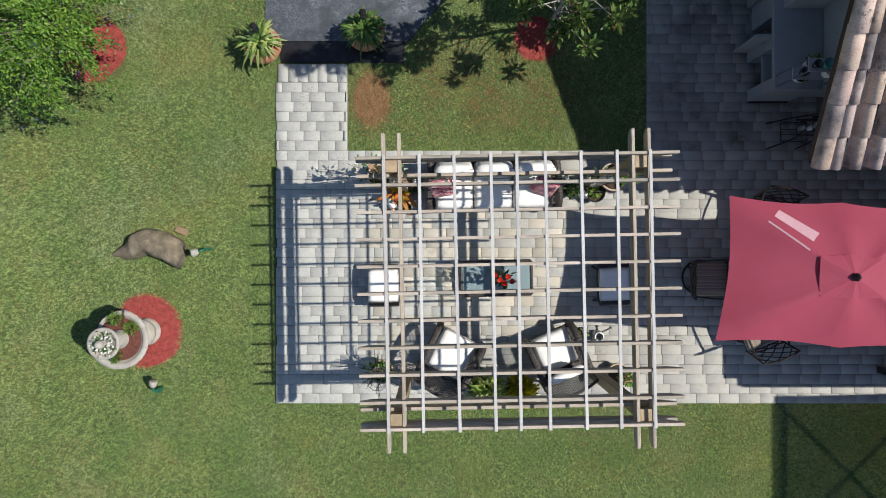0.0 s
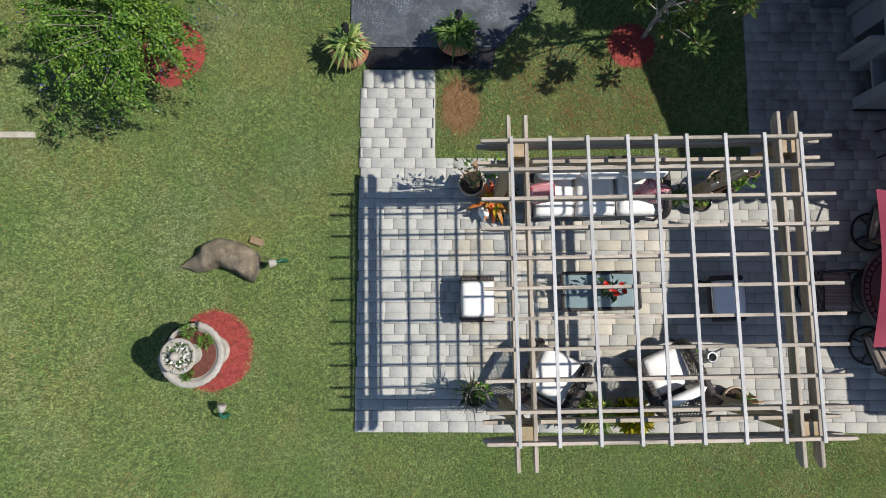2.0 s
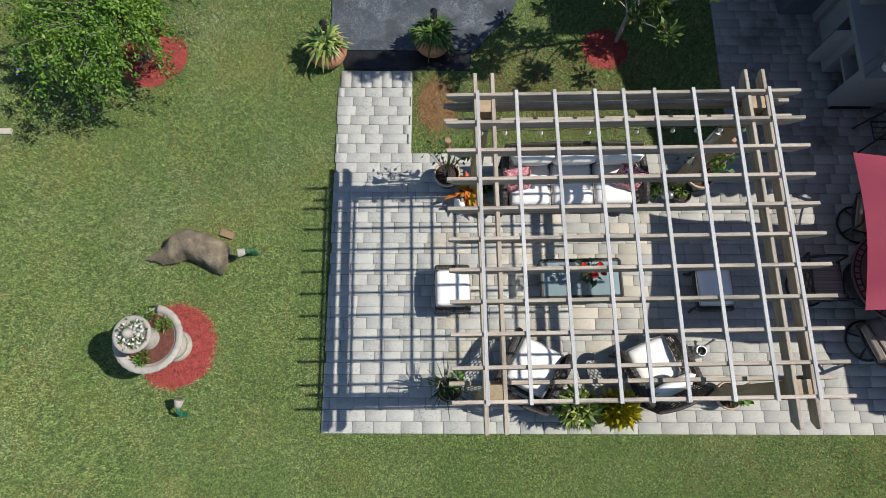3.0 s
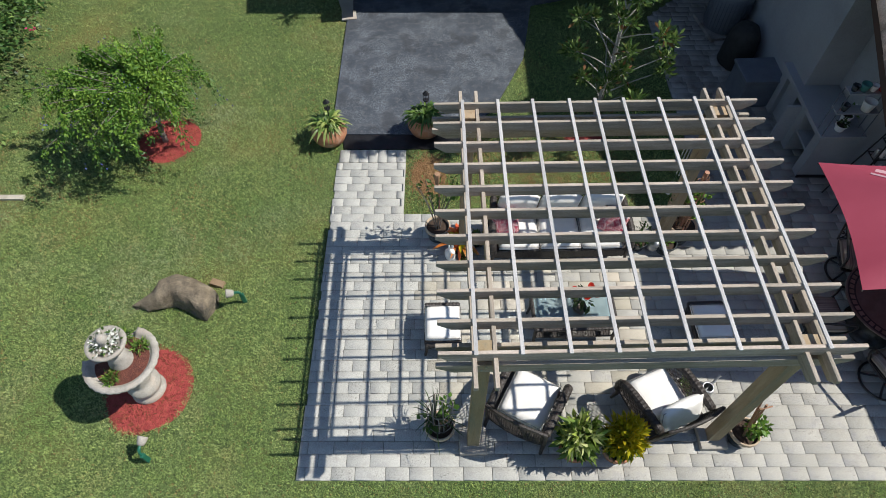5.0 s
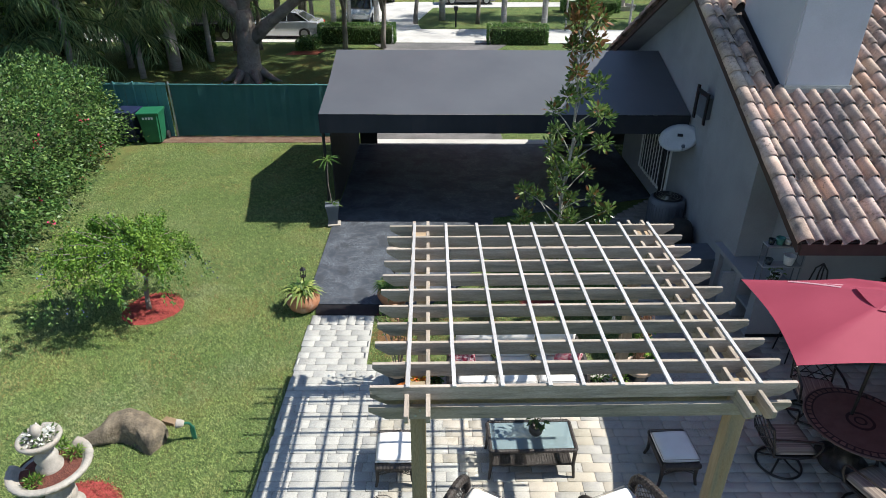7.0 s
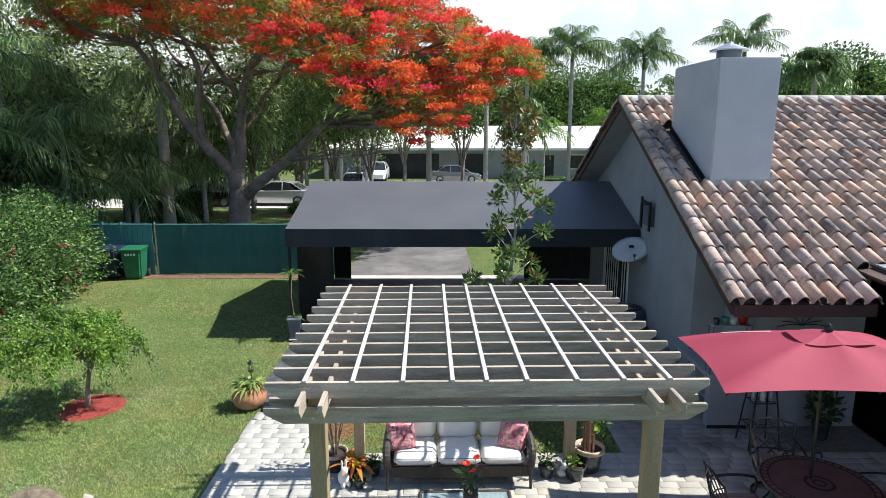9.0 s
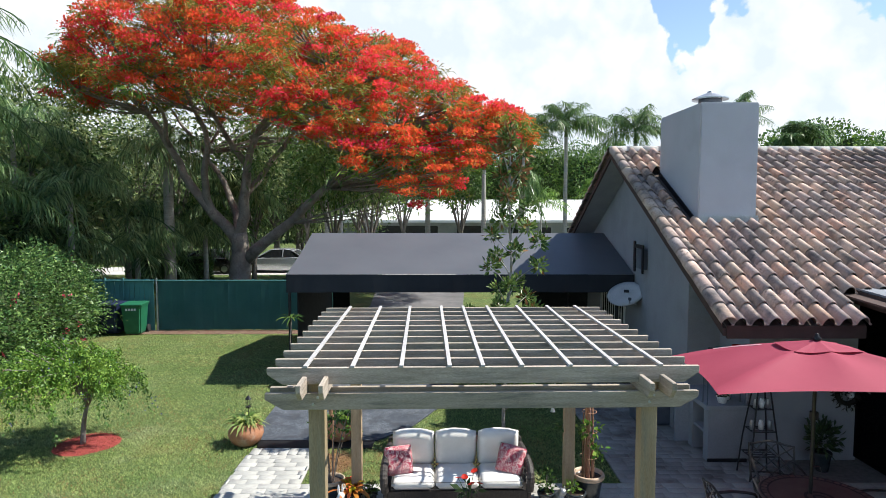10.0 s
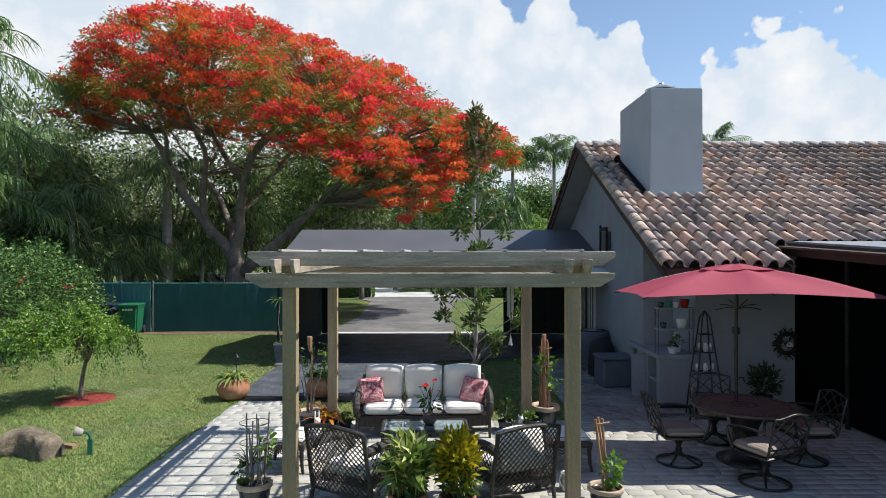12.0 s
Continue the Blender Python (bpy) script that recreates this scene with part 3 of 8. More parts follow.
def slab(name, outline, z0, z1, m, label, category, kind="structure"):
    """A low slab with the given outline."""
    b = bmesh.new()
    lo = [b.verts.new((x, y, z0)) for x, y in outline]
    hi = [b.verts.new((x, y, z1)) for x, y in outline]
    n = len(outline)
    b.faces.new(hi)
    b.faces.new(lo[::-1])
    for i in range(n):
        b.faces.new((lo[i], lo[(i + 1) % n], hi[(i + 1) % n], hi[i]))
    return tagged(part(name, b, m, None), label, category, kind=kind)


slab("driveway", [(-2.80, 3.28), (-0.55, 3.28), (0.02, 3.95), (0.62, 5.3), (0.9, 7.0), (4.95, 8.2), (4.95, 12.3), (0.9, 12.3), (-2.85, 12.3)], -0.05, 0.0, M_ASPHALT,
     "black sealed asphalt driveway with pale worn crazing", "driveway")
# mostly the tree's shadow, laid as a black slab over wet dark asphalt
slab("drain_strip", [(-2.55, 2.945), (-0.62, 2.945), (-0.60, 3.275), (-2.62, 3.275)], -0.05, -0.008, M_BLACK, "black strip of tree shadow and wet asphalt at the walk's end", "drain")
slab("threshold", [(-2.85, 12.302), (4.9, 12.302), (4.9, 12.70), (-2.85, 12.70)], -0.05, 0.006, M_ROAD, "pale concrete strip at the carport's back edge", "paving")
slab("brick_drive", [(-2.7, 12.702), (1.6, 12.702), (1.5, 18), (1.9, 26), (3.4, 29.4), (-4.2, 29.4), (-2.7, 26), (-2.3, 18)], -0.06, 0.0, M_BRICKDRIVE,
     "greyish red brick driveway leading to the street", "driveway")
slab("road", [(-120, 29.45), (120, 29.45), (120, 34.0), (-120, 34.0)], -0.06, 0.005, M_ROAD, "pale concrete street in bright sun", "road")
slab("far_drive", [(-4.7, 34.02), (-1.6, 34.02), (-2.0, 37), (-1.0, 44), (14, 45.4), (14, 47.6), (-3.0, 47.5), (-6.2, 47), (-6.2, 40)], -0.06, 0.0, M_ROAD,
     "pale concrete drive of the neighbouring house", "driveway")
slab("patio_bed", [(-2.63, -2.43), (9.5, -2.43), (9.5, 8.15), (4.9, 8.15), (3.21, 6.6), (3.21, 1.47), (-1.51, 1.47), (-1.51, 2.925), (-2.61, 2.925)], -0.05, -0.012, M_JOINT,
     "sand bed under the patio pavers", "patio")
slab("edging", [(-9.6, 1.83), (-7.50, 1.84), (-7.50, 1.93), (-9.6, 1.93)], -0.05, 0.01, M_PAVER_TAN, "low tan concrete lawn edging", "edging")


def disc(name, c, rx, ry, z, m, label, seed=1, h=0.03):
    """A low, uneven heap."""
    b = bmesh.new()
    n, k = 30, 5
    mid = b.verts.new((c[0], c[1], z + h))
    rings = []
    for j in range(1, k + 1):
        row = []
        for i in range(n):
            a = 2 * math.pi * i / n
            w = 1 + 0.10 * noise.noise(Vector((math.cos(a) * 1.6, math.sin(a) * 1.6, seed * 3.1)))
            r = j / k
            row.append(b.verts.new((c[0] + rx * r * w * math.cos(a), c[1] + ry * r * w * math.sin(a), z + h * (1 - r ** 3) + 0.012 * noise.noise(Vector((c[0] + r * 9 * math.cos(a), r * 9 * math.sin(a), seed))) * (1 - r))))
        rings.append(row)
    for i in range(n):
        b.faces.new((mid, rings[0][i], rings[0][(i + 1) % n]))
        for p, q in zip(rings, rings[1:]):
            b.faces.new((p[i], q[i], q[(i + 1) % n], p[(i + 1) % n]))
    ob = tagged(part(name, b, m, None), label, "mulch", kind="structure")
    g = np.random.default_rng(seed)
    cnt = int(4200 * rx * ry)
    a, r = g.uniform(0, 2 * math.pi, cnt), np.sqrt(g.random(cnt)) * 1.03
    P = np.stack([c[0] + rx * r * np.cos(a), c[1] + ry * r * np.sin(a), z + h * (1 - np.minimum(r, 1) ** 3) + 0.008 + 0.012 * g.random(cnt)], 1)
    D = np.stack([g.normal(size=cnt), g.normal(size=cnt), 0.25 * g.normal(size=cnt)], 1)
    tagged(leaves("mulch_chip", P, D, g.uniform(0.02, 0.06, cnt), 0.26, m, ob, droop=0.05, up=(0, 0, 1)), kind="stuff")
    return ob


disc("mulch_bed", (-4.68, -1.30), 0.54, 0.60, -0.03, M_MULCH, "red mulch round the fountain planter", 3)
disc("mulch_bed", (-5.54, 3.18), 0.51, 0.53, -0.03, M_MULCH, "red mulch round the small weeping tree", 5)
M_DEAD = mat("dead_thatch", (0.20, 0.105, 0.045), (0.29, 0.17, 0.08), scale=5, rough=0.95, bump=0.8, fine=45, grain=0.6, space="World", lift=0.02)
disc("bare_patch", (-1.13, 2.36), 0.33, 0.50, -0.034, M_DEAD, "bare brown patch of dead grass beside the walk", 12, 0.012)
disc("mulch_bed", (1.48, 3.33), 0.36, 0.36, -0.03, M_MULCH, "red mulch at the foot of the leathery-leaved tree", 8)

# ---- house ----
RISE, EAVE_Y, EAVE_Z, RIDGE_Y = 0.489, 1.05, 2.46, 6.88
RIDGE_Z = EAVE_Z + RISE * (RIDGE_Y - EAVE_Y)
ROOF_W, ROOF_E = 4.42, 16.0
house = thing("house", (0, 0, 0), 0, "single-storey grey stucco house with a clay barrel-tile gable roof", "house")


def wall(name, x0, x1, y0, y1, z0, z1, m=M_STUCCO, label="grey stucco wall"):
    return part(name, B((x0, x1, y0, y1, z0, z1)), m, house, label)


# gable wall on the west side, under both slopes
bm = bmesh.new()
prof = [(3.45, -0.05), (11.3, -0.05), (11.3, EAVE_Z + RISE * (2 * RIDGE_Y - 11.3 - EAVE_Y) - 0.10), (RIDGE_Y, RIDGE_Z - 0.10), (3.45, EAVE_Z + RISE * (3.45 - EAVE_Y) - 0.10)]
a = [bm.verts.new((5.0, y, z)) for y, z in prof]
b = [bm.verts.new((5.2, y, z)) for y, z in prof]
bm.faces.new(a[::-1]), bm.faces.new(b)
for i in range(len(prof)):
    j = (i + 1) % len(prof)
    bm.faces.new((a[i], a[j], b[j], b[i]))
part("gable_wall", bm, M_STUCCO, house, "grey stucco gable wall")
bm = bmesh.new()
prof = [(3.44, -0.05), (5.62, -0.05), (5.62, EAVE_Z + RISE * (5.62 - EAVE_Y) - 0.16), (3.44, EAVE_Z + RISE * (3.44 - EAVE_Y) - 0.16)]
a = [bm.verts.new((4.88, y, z)) for y, z in prof]
b = [bm.verts.new((4.998, y, z)) for y, z in prof]
bm.faces.new(a[::-1]), bm.faces.new(b)
for i in range(4):
    j = (i + 1) % 4
    bm.faces.new((a[i], a[j], b[j], b[i]))
part("chimney_breast", bm, M_STUCCO, house, "grey stucco chimney breast standing proud of the gable")
wall("wall", 5.2, 5.45, 3.45, 3.65, -0.05, 3.55)
wall("wall", 5.45, 5.65, 2.40, 3.45, -0.05, 3.05)
wall("wall", 5.65, 7.22, 2.40, 2.60, -0.05, 3.05)
# the porch's deep shade is put into these walls' colour
wall("wall", 7.22, 16.0, 3.1, 3.3, -0.05, 3.3, M_DARKWALL, "porch wall coloured dark for the porch's shade")
wall("wall", 7.22, 7.37, 2.6, 3.1, -0.05, 3.05, M_DARKWALL, "return wall coloured dark for the porch's shade")
for i in range(4):
    d = part("glass_door", B((7.45 + 1.1 * i, 8.51 + 1.1 * i, 3.05, 3.085, 0.0, 2.15)), M_DARKGLASS, house, "dark sliding glass door")
    part("door_frame", B((7.45 + 1.1 * i, 7.50 + 1.1 * i, 3.03, 3.05, 0.0, 2.15), (8.46 + 1.1 * i, 8.51 + 1.1 * i, 3.03, 3.05, 0.0, 2.15), (7.50 + 1.1 * i, 8.46 + 1.1 * i, 3.03, 3.05, 2.09, 2.15)),
         M_BRONZE, d)
wall("wall", 5.2, 16, 11.1, 11.3, -0.05, 3.1)
wall("wall", 15.8, 16, 3.3, 11.1, -0.05, 3.1)
# roof deck under the tiles: two sloping slabs
bm = bmesh.new()
T = 0.10


def deck(bm, x0, x1, y0, z0, y1, z1, t):
    vs = [bm.verts.new(p) for p in ((x0, y0, z0), (x1, y0, z0), (x1, y1, z1), (x0, y1, z1), (x0, y0, z0 - t), (x1, y0, z0 - t), (x1, y1, z1 - t), (x0, y1, z1 - t))]
    for f in ((0, 1, 2, 3), (7, 6, 5, 4), (0, 4, 5, 1), (1, 5, 6, 2), (2, 6, 7, 3), (3, 7, 4, 0)):
        bm.faces.new([vs[i] for i in f])


deck(bm, ROOF_W + 0.03, 6.38, EAVE_Y + 0.03, EAVE_Z - 0.02, RIDGE_Y, RIDGE_Z - 0.035, T)
deck(bm, 6.38, ROOF_E, 1.72, EAVE_Z + RISE * (1.72 - EAVE_Y) - 0.035, RIDGE_Y, RIDGE_Z - 0.035, T)
deck(bm, ROOF_W + 0.03, ROOF_E, 2 * RIDGE_Y - EAVE_Y, EAVE_Z - 0.02, RIDGE_Y, RIDGE_Z - 0.035, T)
roof = part("roof", bm, M_MORTAR, house, "clay barrel-tile roof, weathered in pink, orange and grey")
# fascia and soffit along the rake and the eave
bm = bmesh.new()
deck(bm, ROOF_W - 0.012, ROOF_W + 0.028, EAVE_Y + 0.02, EAVE_Z - 0.06, RIDGE_Y, RIDGE_Z - 0.06, 0.11)
deck(bm, ROOF_W - 0.012, ROOF_W + 0.028, 2 * RIDGE_Y - EAVE_Y, EAVE_Z - 0.06, RIDGE_Y, RIDGE_Z - 0.06, 0.11)
part("rake_board", bm, M_FASCIA, roof, "reddish brown rake board")
part("fascia", B((ROOF_W + 0.03, 6.36, EAVE_Y - 0.01, EAVE_Y + 0.025, EAVE_Z - 0.20, EAVE_Z - 0.03)), M_FASCIA, roof, "dark brown eave board")
bm = bmesh.new()
deck(bm, ROOF_W + 0.03, 6.38, EAVE_Y + 0.03, EAVE_Z - 0.13, 2.40, EAVE_Z + RISE * (2.40 - EAVE_Y) - 0.14, 0.03)
deck(bm, ROOF_W + 0.03, 4.99, 2.40, EAVE_Z + RISE * (2.40 - EAVE_Y) - 0.14, RIDGE_Y, RIDGE_Z - 0.14, 0.03)
deck(bm, ROOF_W + 0.03, 4.99, 2 * RIDGE_Y - EAVE_Y, EAVE_Z - 0.13, RIDGE_Y, RIDGE_Z - 0.14, 0.03)
part("soffit", bm, M_SOFFIT, roof, "grey painted soffit")

# porch roof, low-pitched metal, east of the tiled part
porch = thing("porch_roof", (0, 0, 0), 0, "low-pitched pale metal porch roof against the tiles", "roof", kind="structure")
bm = bmesh.new()
deck(bm, 6.66, 16, -2.1, 2.66, 2.02, 2.88, 0.03)
part("metal_sheet", bm, M_ALU, porch)
bm = bmesh.new()
deck(bm, 6.40, 6.66, -2.0, 2.60, 1.96, 2.80, 0.03)
deck(bm, 6.64, 6.70, -2.12, 2.625, 2.0, 2.845, 0.20)
deck(bm, 6.70, 16, -2.14, 2.625, -2.08, 2.627, 0.20)
part("gutter", bm, M_FASCIA, porch, "dark gutter edge")
for x in (6.85, 9.2, 11.6):
    part("porch_post", B((x, x + 0.1, -1.95, -1.85, 0, 2.46)), M_BRONZE, porch)
# dark half-clear sheets added round the porch to deepen its shade, built like insect screens
M_SCREEN = screen_mat("porch_darkening_screen", 0.80)
for k, (x0, x1, y0, y1) in enumerate(((7.17, 7.178, -1.95, -0.55), (7.17, 7.178, -0.47, 0.95), (7.17, 7.178, 1.03, 2.38), (7.2, 9.2, -1.96, -1.952), (9.3, 11.6, -1.96, -1.952), (11.7, 16.0, -1.96, -1.952))):
    part("screen", B((x0, x1, y0, y1, 0.06, 2.56)), M_SCREEN, porch, "dark sheet added to deepen the porch's shade")
for y in (-0.51, 0.99):
    part("screen_post", B((7.15, 7.195, y - 0.035, y + 0.035, 0, 2.60)), M_BRONZE, porch)
# screened pool cage to the east, which throws a thin shade on the lawn
cage = thing("pool_cage", (0, 0, 0), 0, "dark bronze screened pool cage with crossed roof braces", "screen enclosure", kind="structure")
GX0, GX1, GY0, GY1, GZ = 8.6, 13.4, -14.3, -2.3, 4.45
M_MESH = screen_mat("pool_cage_screen", 0.40)
part("roof_screen", B((GX0, GX1, GY0, GY1, GZ, GZ + 0.004)), M_MESH, cage)
for x0, x1, y0, y1 in ((GX0, GX0 + 0.004, GY0, GY1), (GX1, GX1 + 0.004, GY0, GY1), (GX0, GX1, GY1, GY1 + 0.004), (GX0, GX1, GY0, GY0 + 0.004)):
    part("side_screen", B((x0, x1, y0, y1, 0.0, GZ - 0.01)), M_MESH, cage)
for k in range(6):
    y = GY1 - 2.4 * k
    part("cage_beam", B((GX0, GX1, y - 0.06, y + 0.06, GZ - 0.16, GZ - 0.006)), M_BRONZE, cage)
    part("cage_post", B((GX0 + 0.01, GX0 + 0.11, y - 0.05, y + 0.05, -0.03, GZ - 0.165)), M_BRONZE, cage)
    if k < 5:
        for p, q in (((GX0, y), (GX0 + 2.4, y - 2.4)), ((GX0 + 2.4, y), (GX0, y - 2.4))):
            part("cage_brace", tube([(*p, GZ - 0.05), (*q, GZ - 0.05)], 0.035, 6), M_BRONZE, cage)
for x in (GX0 + 0.05, GX0 + 2.4, GX1 - 0.05):
    part("cage_rail", B((x - 0.05, x + 0.05, GY0, GY1, GZ - 0.20, GZ - 0.165)), M_BRONZE, cage)
part("cage_rail", B((GX0, GX0 + 0.06, GY0, GY1, 1.0, 1.06)), M_BRONZE, cage)

# chimney
chimney = thing("chimney", (0, 0, 0), 0, "grey painted stucco chimney with a sloped shoulder and metal cap", "chimney")
CX0, CX1, CY0, CY1, CZ = 5.10, 6.13, 3.67, 5.66, 5.88
bm = bmesh.new()
rz = lambda y: EAVE_Z + RISE * (y - EAVE_Y) - 0.2
lo = [bm.verts.new((x, y, rz(y))) for x, y in ((CX0, CY0), (CX1, CY0), (CX1, CY1), (CX0, CY1))]
hi = [bm.verts.new((x, y, CZ)) for x, y in ((CX0, CY0), (CX1, CY0), (CX1, CY1), (CX0, CY1))]
bm.faces.new(hi)
for i in range(4):
    bm.faces.new((lo[i], lo[(i + 1) % 4], hi[(i + 1) % 4], hi[i]))
bmesh.ops.bevel(bm, geom=[e for e in bm.edges if all(v.co.z > 5 for v in e.verts) or abs(e.verts[0].co.z - e.verts[1].co.z) > 0.5], offset=0.02, segments=2, affect="EDGES")
part("chimney_body", bm, M_CHIMNEY, chimney)
part("flashing", B((CX0 - 0.02, CX1 + 0.02, CY0 - 0.05, CY0 - 0.004, rz(CY0) + 0.24, rz(CY0) + 0.32), (CX0 - 0.02, CX1 + 0.02, CY0 - 0.03, CY0 - 0.002, rz(CY0) + 0.325, rz(CY0) + 0.36)), M_STEEL, chimney, "pale metal flashing")
bm = bmesh.new()
deck(bm, CX0 - 0.020, CX0 - 0.004, CY0, rz(CY0) + 0.27, CY1, rz(CY1) + 0.27, 0.12)
part("flashing", bm, M_BLACK, chimney, "black tar flashing")
cap = part("flue", lathe([(0.21, CZ), (0.21, CZ + 0.20), (0.20, CZ + 0.20), (0.20, CZ)], 24, centre=(5.68, 4.66)), M_GREYPLASTIC, chimney, "round dark flue with slots")
part("cap", lathe([(0.20, CZ + 0.21), (0.33, CZ + 0.20), (0.33, CZ + 0.225), (0.06, CZ + 0.335), (0.05, CZ + 0.36), (0.0, CZ + 0.365)], 24, centre=(5.68, 4.66)), M_STEEL, cap, "conical steel rain cap")

# ---- carport canopy ----
canopy = thing("carport_canopy", (0, 0, 0), 0, "dark grey canvas carport canopy on black posts", "carport")
KX0, KX1, KY0, KY1, KYR, KZ, KZR = -2.95, 4.97, 6.78, 12.25, 9.48, 2.51, 3.335
bm = bmesh.new()
n = 24
cols = []
for i in range(n + 1):
    x = KX0 + (KX1 - KX0) * i / n
    xr = max(x, KX0 + 0.05)
    cols.append([bm.verts.new(p) for p in ((x, KY0, KZ), (xr, (KY0 + KYR) / 2, (KZ + KZR) / 2), (xr, KYR, KZR), (xr, (KY1 + KYR) / 2, (KZ + KZR) / 2), (x, KY1, KZ))])
for p, q in zip(cols, cols[1:]):
    for k in range(4):
        bm.faces.new((p[k], q[k], q[k + 1], p[k + 1]))
w = cols[0]
bm.faces.new(w)
bmesh.ops.recalc_face_normals(bm, faces=list(bm.faces))
part("canvas", bm, M_CANOPY, canopy, "taut dark grey canvas roof")
for y, s in ((KY0, -1), (KY1, 1)):
    bm = bmesh.new()
    strip = []
    for i in range(49):
        x = KX0 + (KX1 - KX0) * i / 48
        fold = 0.007 * math.sin(i * 1.7) + 0.005 * math.sin(i * 0.61)
        strip.append([bm.verts.new((x, y + s * (0.006 + dy), z)) for dy, z in ((0, KZ - 0.004), (0.004 + fold * 0.5, KZ - 0.20), (0.006 + fold, KZ - 0.41), (0.012 + fold, KZ - 0.41), (0.010 + fold * 0.5, KZ - 0.20), (0.006, KZ - 0.004))])
    for p, q in zip(strip, strip[1:]):
        for k in range(6):
            bm.faces.new((p[k], q[k], q[(k + 1) % 6], p[(k + 1) % 6]))
    bmesh.ops.recalc_face_normals(bm, faces=list(bm.faces))
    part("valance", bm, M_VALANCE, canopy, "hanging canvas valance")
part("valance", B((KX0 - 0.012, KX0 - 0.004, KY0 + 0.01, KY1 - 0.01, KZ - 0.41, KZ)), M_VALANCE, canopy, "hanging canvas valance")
for x, y in ((KX0 + 0.05, KY0 + 0.05), (KX0 + 0.05, KYR), (KX0 + 0.05, KY1 - 0.05), (4.6, KY0 + 0.05), (4.6, KY1 - 0.05)):
    part("post", tube([(x, y, 0.0), (x, y, KZ - 0.03)], 0.035, 8), M_BLACK, canopy)
for y in (KY0 + 0.03, KY1 - 0.03):
    part("rail", tube([(KX0, y, KZ - 0.05), (KX1, y, KZ - 0.05)], 0.025, 6), M_BLACK, canopy)
for box_ in ((KX0 + 0.09, KX0 + 0.11, 7.4, KY1 - 0.1, 0.02, KZ - 0.1), (3.15, 5.40, KY1 - 0.06, KY1 - 0.045, 0.02, KZ - 0.1), (KX0 + 0.12, -2.30, KY1 - 0.06, KY1 - 0.045, 0.02, KZ - 0.1)):
    bm = B(box_)
    part("side_curtain", bm, M_RUBBER, canopy, "black canvas side curtain")

# ---- fence ----
fence = thing("fence", (0, 0, 0), 0, "green mesh-screened fence with steel posts", "fence", kind="structure")
for x0, x1 in ((-8.70, -4.0), (-4.0, -2.98), (-12.5, -8.74), (-18, -12.5)):
    bm = bmesh.new()
    k = int((x1 - x0) / 0.12)
    if x0 < -8.71:
        for i in range(int((x1 - x0) / 0.16)):
            add_box(bm, x0 + 0.16 * i, x0 + 0.16 * i + 0.145, 13.0 + 0.01 * (i % 2), 13.03 + 0.01 * (i % 2), -0.03, 1.66 + 0.02 * random.random())
    else:
        rows = []
        for i in range(k + 1):
            x = x0 + (x1 - x0) * i / k
            rows.append([bm.verts.new((x, 13.02 + 0.012 * math.sin(x * 5.3 + z * 2) + 0.008 * math.sin(x * 17), z)) for z in (0.0, 0.5, 1.0, 1.5, 1.62)])
        for p, q in zip(rows, rows[1:]):
            for i in range(4):
                bm.faces.new((p[i], q[i], q[i + 1], p[i + 1]))
        bmesh.ops.solidify(bm, geom=list(bm.faces), thickness=0.01)
    part("screen", bm, M_FENCE, fence)
for x in (-18, -16, -14, -12, -10.4, -9.8, -8.72, -7.1, -5.6, -4.2, -3.0):
    yy = 12.97 if x < -8.7 else 13.09
    part("fence_post", tube([(x, yy, -0.03), (x, yy, 1.66 if yy > 13 else 1.72)], 0.03, 8), M_FENCE if x != -8.72 else M_STEEL, fence)
part("top_rail", tube([(-18, 12.97, 1.63), (-2.98, 12.97, 1.63)], 0.025, 8), M_FENCE, fence)
slab("bare_strip", [(-9.4, 12.35), (-3.0, 12.45), (-3.0, 13.0), (-9.4, 13.0)], -0.05, -0.018, mat("leaf_litter", (0.12, 0.07, 0.048), (0.22, 0.145, 0.105), scale=6, rough=1, bump=0.8, fine=40, grain=0.7, space="World", lift=0.02, stain=(0.17, 0.085, 0.058), stain_scale=2.5), "strip of old leaf litter along the fence", "mulch")

# ---- pergola ----
PG_TURN = 1.15
PGX, PGY = 0.88, -0.485
pergola = thing("pergola", (PGX, PGY, 0), PG_TURN, "weathered wooden pergola with joists and bleached laths over the patio", "pergola")


def plank_x(x0, x1, y, w, z0, z1, cut=0.10):
    """A board along x whose ends are cut back at the bottom."""
    bm = bmesh.new()
    h = z1 - z0
    prof = [(x0, z1), (x0, z1 - h * 0.38), (x0 + cut, z0), (x1 - cut, z0), (x1, z1 - h * 0.38), (x1, z1)]
    a = [bm.verts.new((x, y - w / 2, z)) for x, z in prof]
    b = [bm.verts.new((x, y + w / 2, z)) for x, z in prof]
    bm.faces.new(a), bm.faces.new(b[::-1])
    for i in range(6):
        bm.faces.new((a[(i + 1) % 6], a[i], b[i], b[(i + 1) % 6]))
    bmesh.ops.bevel(bm, geom=list(bm.edges), offset=0.004, segments=1, affect="EDGES")
    return bm


